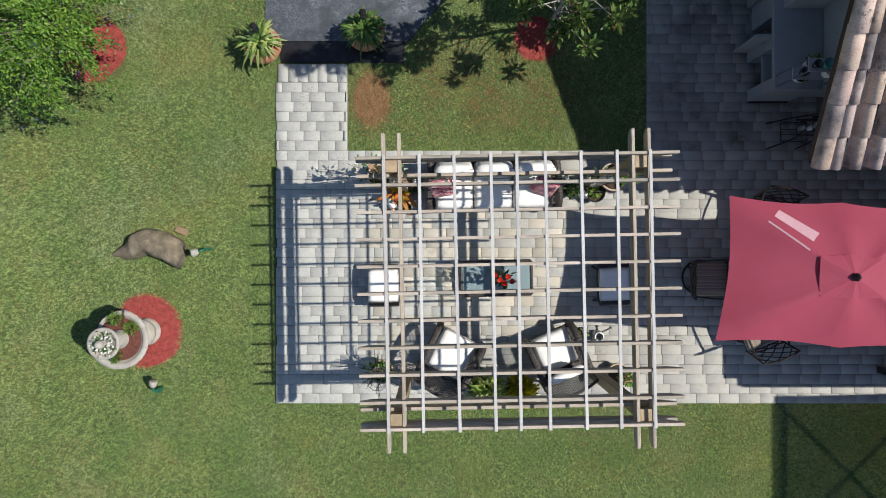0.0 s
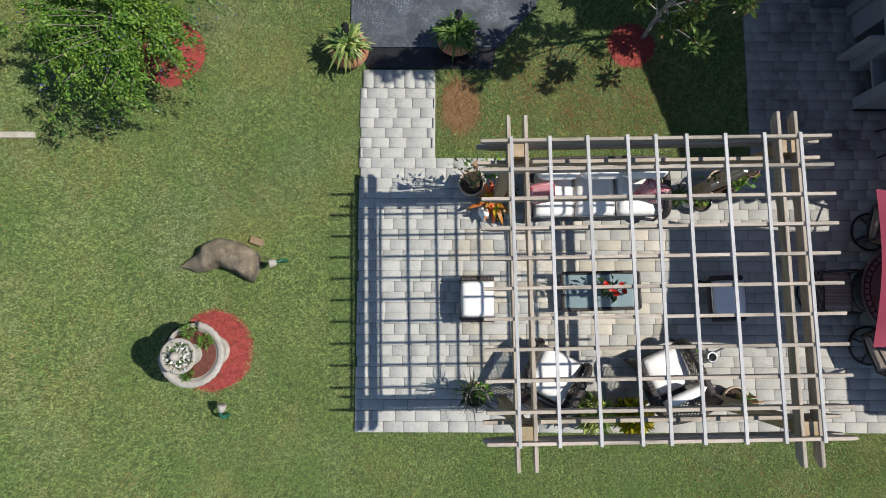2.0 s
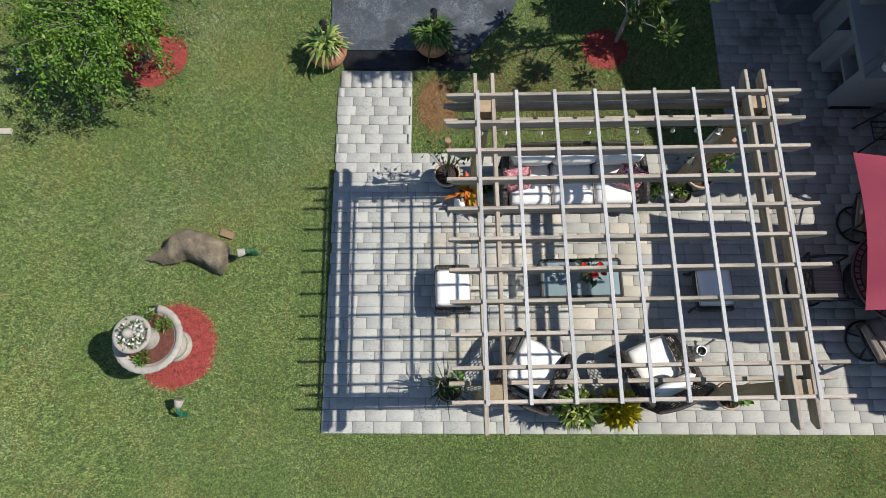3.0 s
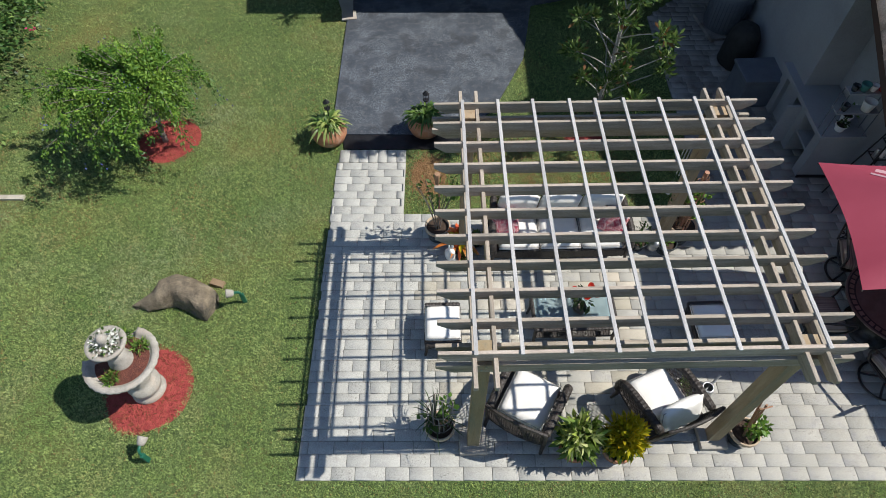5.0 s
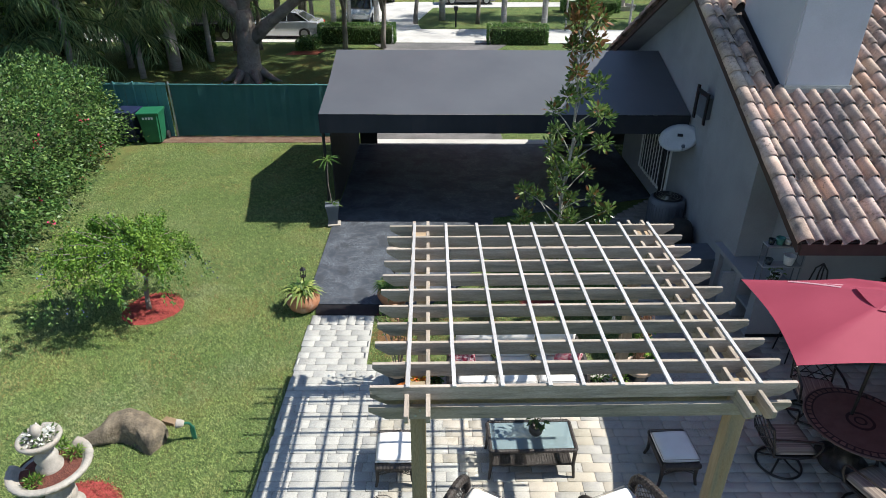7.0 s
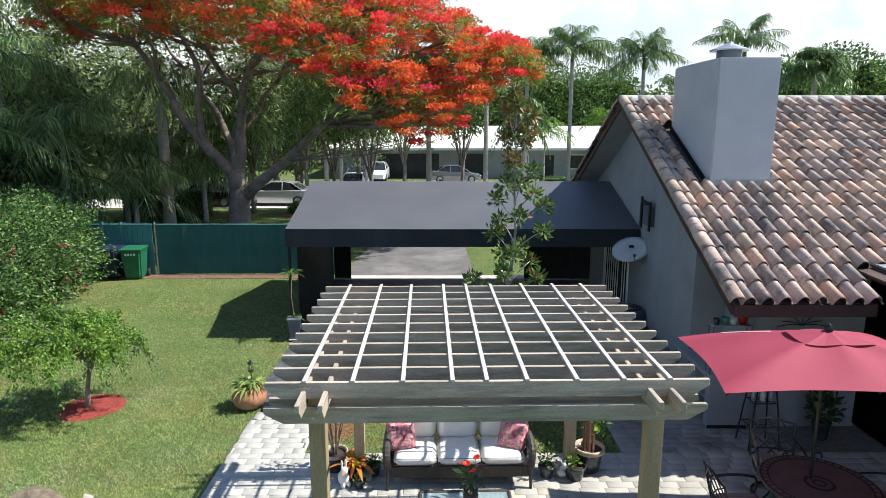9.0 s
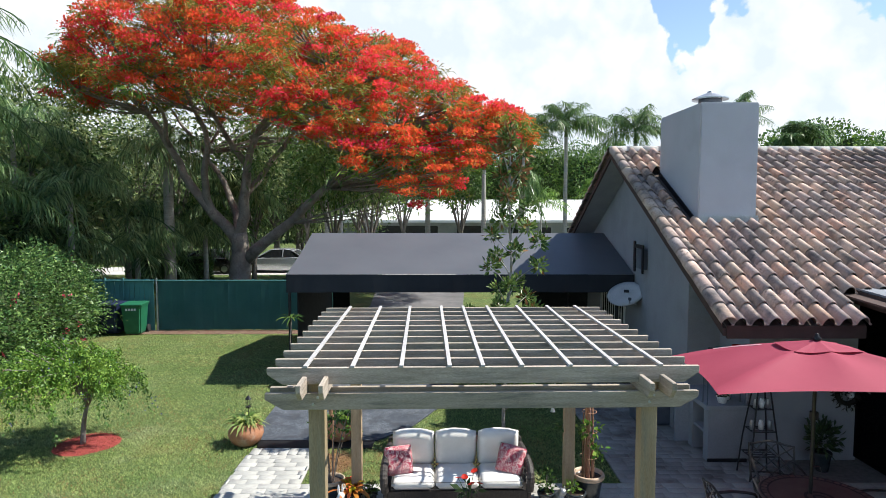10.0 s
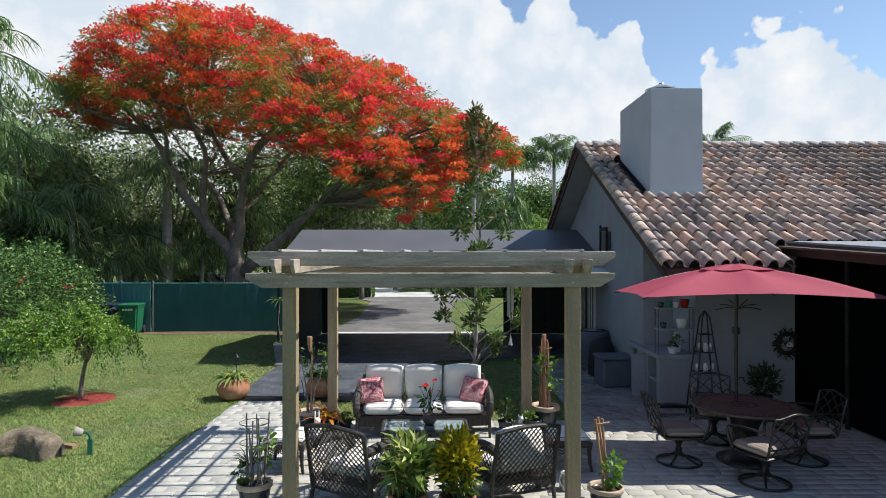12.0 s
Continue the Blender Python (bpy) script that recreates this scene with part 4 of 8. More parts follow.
def plank_y(y0, y1, x, w, z0, z1, cut=0.07):
    bm = bmesh.new()
    h = z1 - z0
    prof = [(y0, z1), (y0, z1 - h * 0.45), (y0 + cut, z0), (y1 - cut, z0), (y1, z1 - h * 0.45), (y1, z1)]
    a = [bm.verts.new((x - w / 2, y, z)) for y, z in prof]
    b = [bm.verts.new((x + w / 2, y, z)) for y, z in prof]
    bm.faces.new(a[::-1]), bm.faces.new(b)
    for i in range(6):
        bm.faces.new((a[i], a[(i + 1) % 6], b[(i + 1) % 6], b[i]))
    bmesh.ops.bevel(bm, geom=list(bm.edges), offset=0.004, segments=1, affect="EDGES")
    return bm


POSTS = [(sx * 1.452, sy * 1.475) for sy in (-1, 1) for sx in (-1, 1)]
for x, y in POSTS:
    bm = B((x - 0.07, x + 0.07, y - 0.07, y + 0.07, 0.085, 2.60), bevel=0.006)
    post = part("post", bm, M_POST, pergola, "squared pine post")
    part("plinth", B((x - 0.165, x + 0.165, y - 0.165, y + 0.165, 0.0, 0.085), bevel=0.018), M_STONE, post, "pale concrete post base")
    for s in (-1, 1):
        part("bolt", lathe([(0.0, 0), (0.012, 0), (0.012, 0.006), (0, 0.008)], 8), M_STEEL, post).matrix_basis = pose(x + 0.02 * s, y - 0.1155, 2.40 + 0.03 * s, 90)
for sy in (-1, 1):
    for o in (-0.092, 0.092):
        part("beam", plank_x(-1.885, 1.865, sy * 1.475 + o, 0.040, 2.32, 2.465, 0.16), M_WOOD, pergola, "doubled main beam")
for sx in (-1, 1):
    for o in (-0.092, 0.092):
        part("side_beam", plank_y(-1.86, 1.86, sx * 1.452 + o, 0.040, 2.467, 2.61), M_WOOD_Y, pergola, "doubled side beam with cut ends")
for i in range(11):
    y = -1.565 + 0.313 * i
    part("joist", plank_x(-1.865 + random.uniform(-0.01, 0.01), 1.865 + random.uniform(-0.01, 0.01), y, 0.036, 2.54, 2.685, 0.13), M_WOOD, pergola)
for x in (-1.535, -1.127, -0.719, -0.305, -0.010, 0.325, 0.735, 1.140, 1.530):
    bm = B((x - 0.018, x + 0.018, -1.60, 1.60, 2.687, 2.707), bevel=0.003)
    for v in bm.verts:
        v.co.x += 0.006 * math.sin(v.co.y * 1.3 + x * 5)
    part("lath", bm, M_LATH, pergola)
from mathutils.bvhtree import BVHTree

# ---- patio furniture ----


def lattice(surf, nu, nv, r, bm=None, seg=4, steps=7):
    """Crossing woven strips on a surface surf(u, v), both from 0 to 1."""
    bm = bm or bmesh.new()
    lines = []
    k = nu + nv
    for s in (1, -1):
        for i in range(-nv, nu + 1):
            u0, u1 = i / nu, (i + nv) / nu
            ts = [t / steps for t in range(steps + 1)]
            pts = []
            for t in ts:
                u = u0 + (u1 - u0) * t
                if s < 0:
                    u = 1 - u
                if -1e-6 <= u <= 1 + 1e-6:
                    pts.append(surf(min(max(u, 0), 1), t))
            if len(pts) > 1:
                tube(pts, r, seg, bm)
    return bm


def woven_roll(points, rx, seg=10, turns=None):
    """A thick woven roll: a tube whose skin is ribbed by the weave."""
    pts = [Vector(p) for p in points]
    out = []
    for a, b in zip(pts, pts[1:]):
        m = max(2, int((b - a).length / 0.022))
        out += [a.lerp(b, i / m) for i in range(m)]
    out.append(pts[-1])
    rad = [rx * (1.0 if i % 2 else 0.90) for i in range(len(out))]
    rad[0] *= 0.6
    rad[-1] *= 0.6
    return tube(out, rad, seg)


def wicker_seat(name, w, seats, loc, turn, label, category, group="", cushions=True):
    """A woven armchair or sofa that faces +y; w is the width over the arms."""
    e = thing(name, loc, turn, label, category, group)
    h, dep = w / 2, 0.40
    inner = h - 0.115
    # legs
    for sx in (-1, 1):
        for y, lean in ((0.33, 0.03), (-0.33, -0.05)):
            part("leg", tube([(sx * (h - 0.05), y + lean, 0.0), (sx * (h - 0.055), y, 0.20), (sx * (h - 0.06), y, 0.34)], [0.020, 0.026, 0.03], 8), M_WICKER, e)
    # apron, woven in upright staves
    k = int(w / 0.035)
    for i in range(k):
        x = -h + 0.06 + (w - 0.12) * (i + 0.5) / k
        part("apron_stave", B((x - 0.0165, x + 0.0165, 0.315 + 0.006 * (i % 2), 0.33 + 0.006 * (i % 2), 0.17 - 0.02 * math.sin(math.pi * (i + 0.5) / k), 0.315)), M_WICKER, e)
    part("seat_deck", B((-h + 0.05, h - 0.05, -0.33, 0.315, 0.27, 0.31), bevel=0.01), M_WICKER, e)
    # back: an open lattice within a rolled frame
    wid = h - 0.045

    def back(u, v):
        x = (2 * u - 1) * wid * (1 - 0.04 * v)
        bow = 0.05 * (1 - (2 * u - 1) ** 2) if seats == 1 else 0.0
        z = 0.20 + v * ((0.66 if seats == 1 else 0.57) + 0.055 * (1 - (2 * u - 1) ** 2))
        return Vector((x, -0.33 - (0.13 if seats == 1 else 0.06) * v - bow, z))

    nu = 13 if seats == 1 else 30
    part("back_lattice", lattice(back, nu, 11, 0.0065, steps=11), M_WICKER, e, "open diamond lattice back")
    edge = [back(0, t / 6) for t in range(7)] + [back(t / 10, 1) for t in range(1, 10)] + [back(1, 1 - t / 6) for t in range(7)]
    part("back_frame", woven_roll(edge, 0.024, 8), M_WICKER, e)
    part("back_rail", tube([back(t / 8, 0.0) for t in range(9)], 0.016, 6), M_WICKER, e)
    # rolled arms with woven sides
    for sx in (-1, 1):
        x = sx * (h - 0.06)
        path = arc((x * 0.97, -0.40, 0.66), (x, -0.05, 0.68), (x * 1.02, 0.20, 0.60), 8) + arc((x * 1.02, 0.20, 0.60), (x * 1.03, 0.40, 0.52), (x * 1.0, 0.34, 0.30), 7)[1:]
        part("arm", woven_roll(path, 0.055, 10), M_WICKER, e, "thick rolled woven arm")

        def side(u, v, x=x):
            return Vector((x, -0.33 + 0.64 * u, 0.26 + v * 0.36))

        part("arm_side", lattice(side, 8, 5, 0.0055, steps=6), M_WICKER, e)
    # cushions
    sw = (2 * inner - 0.02) / seats
    for i in range(seats):
        cx = -inner + 0.01 + sw * (i + 0.5)
        long = 0.64 if seats > 1 or not cushions else 0.56
        c = part("seat_cushion", pillow(sw - 0.008, long, 0.155, 12, 0.35), M_CUSHION, e, "cream seat cushion with dark piping", True)
        c.matrix_basis = pose(cx, 0.355 - long / 2, 0.315)
        hy = long / 2 - 0.01
        s = [(sw / 2 - 0.012, hy), (-sw / 2 + 0.012, hy), (-sw / 2 + 0.012, -hy), (sw / 2 - 0.012, -hy)]
        for z in (0.035, 0.125):
            part("piping", tube([(a, b, z) for a, b in s], 0.0045, 5, closed=True), M_PIPING, c)
        if not cushions:
            continue
        bh = 0.56 if seats > 1 else 0.42
        thick = 0.19 if seats > 1 else 0.13
        k = pillow(sw - 0.012, bh, thick, 12, 0.42)
        for v in k.verts:
            v.co.y += 0.035 * (v.co.y > bh * 0.3) * (1 - (2 * v.co.x / sw) ** 2)
            v.co.z -= 0.028 * math.exp(-((v.co.x / 0.06) ** 2 + ((v.co.y + 0.02) / 0.05) ** 2)) * (v.co.z > thick / 2)
        c = part("back_cushion", k, M_CUSHION, e, "puffy cream back cushion", True)
        c.matrix_basis = pose(cx, -0.30 if seats == 1 else -0.245, 0.40, 0) @ pose(0, 0, 0, 74 if seats == 1 else 72) @ pose(0, bh / 2, -0.02)
        s = [(sw / 2 - 0.02, bh / 2 - 0.02), (0, bh / 2 + 0.012), (-sw / 2 + 0.02, bh / 2 - 0.02), (-sw / 2 + 0.02, -bh / 2 + 0.02), (sw / 2 - 0.02, -bh / 2 + 0.02)]
        part("piping", tube([(a, b, thick * 0.66) for a, b in s], 0.0045, 5, closed=True), M_PIPING, c)
    return e


wicker_seat("sofa", 2.02, 3, (0.755, 0.965, 0), 180 + PG_TURN, "dark wicker three-seat sofa with cream cushions, in the sun", "sofa")
wicker_seat("armchair", 0.84, 1, (0.12, -1.62, 0), -28, "dark wicker lattice armchair with one cream cushion beside leafy pots", "armchair", "armchairs", False)
wicker_seat("armchair", 0.84, 1, (1.72, -1.60, 0), 23, "dark wicker lattice armchair with a cream cushion, beside the post", "armchair", "armchairs")


def pattern_mat():
    """Crimson cloth with a pale scrolled pattern."""
    m = mat("scrolled_crimson_cloth", (0.30, 0.022, 0.05), (0.36, 0.03, 0.065), scale=6, rough=0.9, bump=0.2, fine=150, grain=0.15)
    t = m.node_tree
    b = t.nodes["Principled BSDF"]
    old = b.inputs["Base Color"].links[0].from_socket
    tcn = t.nodes.new("ShaderNodeTexCoord")
    nz = t.nodes.new("ShaderNodeTexNoise")
    nz.inputs["Scale"].default_value, nz.inputs["Detail"].default_value = 21, 0.5
    t.links.new(tcn.outputs["Object"], nz.inputs["Vector"])
    mul = t.nodes.new("ShaderNodeMath")
    mul.operation = "MULTIPLY"
    mul.inputs[1].default_value = 34
    t.links.new(nz.outputs[0], mul.inputs[0])
    sn = t.nodes.new("ShaderNodeMath")
    sn.operation = "SINE"
    t.links.new(mul.outputs[0], sn.inputs[0])
    gt = t.nodes.new("ShaderNodeMath")
    gt.operation = "GREATER_THAN"
    gt.inputs[1].default_value = 0.25
    t.links.new(sn.outputs[0], gt.inputs[0])
    mx = t.nodes.new("ShaderNodeMix")
    mx.data_type = "RGBA"
    mx.inputs[7].default_value = (0.62, 0.49, 0.47, 1)
    t.links.new(gt.outputs[0], mx.inputs[0])
    t.links.new(old, mx.inputs[6])
    t.links.new(mx.outputs[2], b.inputs["Base Color"])
    return m


M_PATTERN = pattern_mat()
for x, y, t in ((-0.03, 0.90, 12), (1.50, 0.93, -24)):
    ob = part("throw_pillow", pillow(0.38, 0.38, 0.14, 12, 0.55), M_PATTERN, None, "", True)
    ob.matrix_basis = pose(x, y, 0.625) @ pose(0, 0, 0, 62, 0, t * 0.6) @ pose(0, 0, -0.07, 0, 0, t * 0.35)
    tagged(ob, "crimson throw pillow with a pale scrolled pattern on the sofa", "pillow", "throw pillows")


def ottoman(loc, turn, label):
    e = thing("ottoman", loc, turn, label, "ottoman", "ottomans")
    for sx in (-1, 1):
        for sy in (-1, 1):
            part("leg", tube([(sx * 0.235, sy * 0.27, 0.0), (sx * 0.215, sy * 0.245, 0.10), (sx * 0.21, sy * 0.24, 0.32)], [0.018, 0.022, 0.028], 8), M_WICKER, e)
    for sy in (-1, 1):
        part("end_roll", woven_roll([(-0.235, sy * 0.285, 0.345), (0.235, sy * 0.285, 0.345)], 0.042, 10), M_WICKER, e)

        def apron(u, v, sy=sy):
            return Vector((-0.21 + 0.42 * u, sy * 0.275, 0.31 - (1 - v) * (0.13 - 0.07 * math.sin(math.pi * u))))

        part("apron", lattice(apron, 9, 3, 0.005, steps=4), M_WICKER, e)
    for sx in (-1, 1):
        part("side_rail", B((sx * 0.225 - 0.016, sx * 0.225 + 0.016, -0.26, 0.26, 0.27, 0.345), bevel=0.006), M_WICKER, e)
    part("deck", B((-0.21, 0.21, -0.25, 0.25, 0.29, 0.325)), M_WICKER, e)
    c = part("cushion", pillow(0.475, 0.51, 0.115, 12, 0.3), M_CUSHION, e, "cream box cushion", True)
    c.matrix_basis = pose(0, 0, 0.327)
    part("piping", tube([(0.23, 0.245, 0.09), (-0.23, 0.245, 0.09), (-0.23, -0.245, 0.09), (0.23, -0.245, 0.09)], 0.004, 5, closed=True), M_PIPING, c)


ottoman((-0.905, -0.555, 0), 1, "wicker ottoman with a cream cushion, in the sun")
ottoman((2.60, -0.535, 0), 2, "wicker ottoman with a cream cushion, in the umbrella's shade")

table = thing("coffee_table", (0.80, -0.44, 0), 1.5, "dark wicker coffee table with a glass top and lower shelf", "coffee table")
for sx in (-1, 1):
    for sy in (-1, 1):
        part("leg", tube([(sx * 0.535, sy * 0.255, 0.0), (sx * 0.515, sy * 0.235, 0.2), (sx * 0.52, sy * 0.24, 0.46)], [0.018, 0.022, 0.026], 8), M_WICKER, table)
rim = [(0.53, 0.25, 0.465), (-0.53, 0.25, 0.465), (-0.53, -0.25, 0.465), (0.53, -0.25, 0.465)]
for a, b in zip(rim, rim[1:] + rim[:1]):
    part("rim", woven_roll([a, b], 0.028, 8), M_WICKER, table)
shelf = part("shelf", B((-0.50, 0.50, -0.225, 0.225, 0.185, 0.205), bevel=0.005), M_WICKER, table, "woven lower shelf")
bm = bmesh.new()
for i in range(30):
    x = -0.49 + 0.0338 * i
    add_box(bm, x - 0.012, x + 0.012, -0.22, 0.22, 0.205, 0.211 + 0.003 * (i % 2))
part("weave", bm, M_WICKER, shelf)
pane = part("glass_top", B((-0.505, 0.505, -0.225, 0.225, 0.470, 0.478)), M_GLASS, table, "glass top tinted blue-grey for the sky's reflection")
pane.visible_shadow = False

# ---- dining set ----
DX, DY = 4.88, -0.45
dining = thing("dining_table", (DX, DY, 0), 0, "round bronze patio table with a stone mosaic top", "table")
part("tabletop", lathe([(0, 0.70), (0.625, 0.70), (0.64, 0.712), (0.64, 0.728), (0.625, 0.735), (0.0, 0.735)], 48), mat("brown_stone_top", (0.078, 0.054, 0.047), (0.115, 0.083, 0.073), scale=7, rough=0.45, bump=0.2), dining)
for r0, r1, m in ((0.525, 0.620, M_BLACK), (0.13, 0.165, M_BLACK), (0.05, 0.075, M_BLACK)):
    part("inlay_ring", lathe([(r0, 0.7353), (r0, 0.7372), (r1, 0.7372), (r1, 0.7353)], 48), m, dining, "dark mosaic ring")
first = part("mosaic_tile", B((0.545, 0.600, -0.029, 0.029, 0.7373, 0.7395)), mat("tan_mosaic", (0.11, 0.075, 0.062), (0.16, 0.115, 0.095), scale=9, rough=0.5, rnd=0.3), dining)
for i in range(1, 44):
    ob = new("mosaic_tile", first.data)
    ob.parent = dining
    ob.matrix_basis = pose(0, 0, 0, 0, 0, 360 * i / 44)
part("pedestal", lathe([(0.30, 0.0), (0.30, 0.03), (0.24, 0.06), (0.15, 0.14), (0.17, 0.45), (0.27, 0.69), (0.27, 0.70)], 20), M_BRONZE, dining, smooth=True)

M_STRIPE = mat("striped_cushion", (0.085, 0.058, 0.048), (0.40, 0.34, 0.29), scale=2.0, rough=0.85, bump=0.2, stretch=(22, 0.1, 0.1), grain=0.2)


def swivel_chair(loc, turn, label):
    e = thing("swivel_chair", loc, turn, label, "chair", "chairs round the dining table")
    base = part("base_ring", tube([(0.27 * math.cos(a), 0.27 * math.sin(a), 0.018) for a in (2 * math.pi * i / 28 for i in range(28))], 0.016, 7, closed=True), M_BRONZE, e)
    for i in range(4):
        a = math.pi / 4 + math.pi / 2 * i
        part("spoke", tube(arc((0.26 * math.cos(a), 0.26 * math.sin(a), 0.02), (0.12 * math.cos(a), 0.12 * math.sin(a), 0.05), (0.02 * math.cos(a), 0.02 * math.sin(a), 0.14), 5), 0.014, 6), M_BRONZE, base)
    part("stem", lathe([(0.035, 0.10), (0.045, 0.16), (0.03, 0.22), (0.06, 0.28), (0.11, 0.33), (0.11, 0.35)], 12), M_BRONZE, e, smooth=True)
    part("seat_frame", tube([(0.25, 0.25, 0.37), (-0.25, 0.25, 0.37), (-0.27, 0, 0.37), (-0.24, -0.25, 0.37), (0.24, -0.25, 0.37), (0.27, 0, 0.37)], 0.017, 6, closed=True), M_BRONZE, e)
    part("seat_pan", B((-0.235, 0.235, -0.235, 0.235, 0.355, 0.375)), M_BRONZE, e)
    c = part("cushion", pillow(0.53, 0.53, 0.11, 10, 0.25), M_STRIPE, e, "brown striped seat cushion", True)
    c.matrix_basis = pose(0, 0.005, 0.375)

    def back(u, v):
        c = 2 * u - 1
        hump = 0.055 * math.cos(c * math.pi * 0.5) ** 2 + 0.012 * c * c
        return Vector((c * (0.262 + 0.015 * v), -0.27 - 0.12 * v - 0.025 * (1 - c * c), 0.39 + v * (0.45 + hump)))

    part("back_lattice", lattice(back, 3, 3, 0.0085, seg=6, steps=9), M_BRONZE, e, "open cast-metal lattice back")
    edge = [back(0, t / 6) for t in range(7)] + [back(t / 10, 1) for t in range(1, 10)] + [back(1, 1 - t / 6) for t in range(7)]
    part("back_frame", tube(edge, 0.014, 7), M_BRONZE, e)
    for t in (0.06, 0.22):
        part("back_rail", tube([back(i / 8, t) for i in range(9)], 0.010, 6), M_BRONZE, e)
    for sx in (-1, 1):
        path = arc((sx * 0.255, -0.33, 0.66), (sx * 0.30, 0.0, 0.70), (sx * 0.29, 0.24, 0.64), 7) + arc((sx * 0.29, 0.24, 0.64), (sx * 0.30, 0.31, 0.58), (sx * 0.255, 0.22, 0.38), 6)[1:]
        part("arm", tube(path, 0.014, 7, flat=1.3), M_BRONZE, e)
    return e


swivel_chair((4.04, -0.45, 0), -90, "bronze swivel patio chair with a striped cushion, facing the table")
swivel_chair((4.75, -1.20, 0), 20, "bronze swivel patio chair turned aside from the table")
swivel_chair((5.66, -0.42, 0), 90, "bronze swivel patio chair deep in the porch's shade")
swivel_chair((4.90, 0.46, 0), 165, "bronze swivel patio chair standing near the metal stand")

# market umbrella over the table
umb = thing("umbrella", (4.84, -0.33, 0), 0, "rectangular red canvas patio umbrella, open over the table", "umbrella")
part("pole", tube([(0, 0, 0.05), (0, 0, 2.56)], 0.022, 10), M_BRONZE, umb)
part("base", lathe([(0.0, 0.0), (0.25, 0.0), (0.25, 0.03), (0.10, 0.09), (0.04, 0.12), (0.03, 0.30)], 20), M_BLACK, umb, smooth=True)
part("crank", tube([(0.02, 0, 1.05), (0.09, 0, 1.05), (0.11, 0, 0.99)], 0.010, 6), M_BRONZE, umb)
CORN = [(-1.29, 0.99), (1.32, 0.86), (1.42, -0.94), (-1.48, -0.80)]
MIDS = [(0.05, 0.90), (0.02, -0.88)]
bm = bmesh.new()
RIBS = [Vector((*CORN[0], 2.115)), Vector((*MIDS[0], 2.19)), Vector((*CORN[1], 2.115)), Vector((*CORN[2], 2.13)), Vector((*MIDS[1], 2.20)), Vector((*CORN[3], 2.15))]
TOP = Vector((0, 0, 2.52))
ns, nr = 8, 8
grid = []
for k in range(6):
    a, b = RIBS[k], RIBS[(k + 1) % 6]
    for s in range(ns):
        f = s / ns
        rowv = []
        out = a.lerp(b, f)
        out = out - (out - TOP) * 0.055 * math.sin(math.pi * f)
        for j in range(nr + 1):
            t = j / nr
            p = TOP.lerp(out, t)
            p.z += 0.05 * math.sin(math.pi * t) - 0.045 * math.sin(math.pi * f) * math.sin(math.pi * min(t * 0.9, 1)) * 1.0
            rowv.append(p)
        grid.append(rowv)
peak = bm.verts.new(TOP + Vector((0, 0, 0.0)))
gv = [[peak] + [bm.verts.new(p) for p in r[1:]] for r in grid]
for i in range(len(gv)):
    a, b = gv[i], gv[(i + 1) % len(gv)]
    bm.faces.new((peak, a[1], b[1]))
    for j in range(1, nr):
        bm.faces.new((a[j], a[j + 1], b[j + 1], b[j]))
bmesh.ops.recalc_face_normals(bm, faces=list(bm.faces))
canvas = part("canopy", bm, M_SHADE, umb, "faded red canvas canopy", True)
bm = bmesh.new()
peak = bm.verts.new((0, 0, 2.542))
ring = []
VENT = [(-0.37, 0.24), (-0.02, 0.27), (0.36, 0.21), (0.38, -0.25), (0.0, -0.27), (-0.38, -0.23)]
for j in (0.5, 1.0):
    row = []
    for k in range(6):
        for s in range(4):
            a, b = Vector(VENT[k]), Vector(VENT[(k + 1) % 6])
            p = a.lerp(b, s / 4) * j
            row.append(bm.verts.new((p.x, p.y, 2.540 - 0.076 * j - 0.012 * math.sin(math.pi * s / 4) * j + 0.006 * math.sin(k * 2 + s))))
    ring.append(row)
for i in range(24):
    bm.faces.new((peak, ring[0][i], ring[0][(i + 1) % 24]))
    bm.faces.new((ring[0][i], ring[1][i], ring[1][(i + 1) % 24], ring[0][(i + 1) % 24]))
bmesh.ops.recalc_face_normals(bm, faces=list(bm.faces))
part("vent_flap", bm, M_SHADE, canvas, "loose red vent flap")
part("finial", lathe([(0.045, 2.54), (0.05, 2.56), (0.02, 2.59), (0.02, 2.61), (0, 2.62)], 12), M_BLACK, umb, smooth=True)
for k in range(6):
    part("rib", tube([TOP - Vector((0, 0, 0.05)), TOP.lerp(RIBS[k], 0.5) + Vector((0, 0, 0.0)), RIBS[k] - Vector((0, 0, 0.02))], 0.009, 5), M_BRONZE, umb)
CLOTH = BVHTree.FromPolygons([v.co.copy() for v in canvas.data.vertices], [tuple(p.vertices) for p in canvas.data.polygons])


def on_cloth(x, y, lift):
    """A point lift metres over the canopy at x, y."""
    hit = CLOTH.ray_cast(Vector((x, y, 4)), Vector((0, 0, -1)))[0]
    return Vector((x, y, hit.z + lift))


# two pale strips that lie just over the red canopy
M_PATCH = mat("pale_canvas_strip", (0.62, 0.36, 0.40), (0.68, 0.42, 0.46), scale=3, rough=0.8, translucent=0.2)
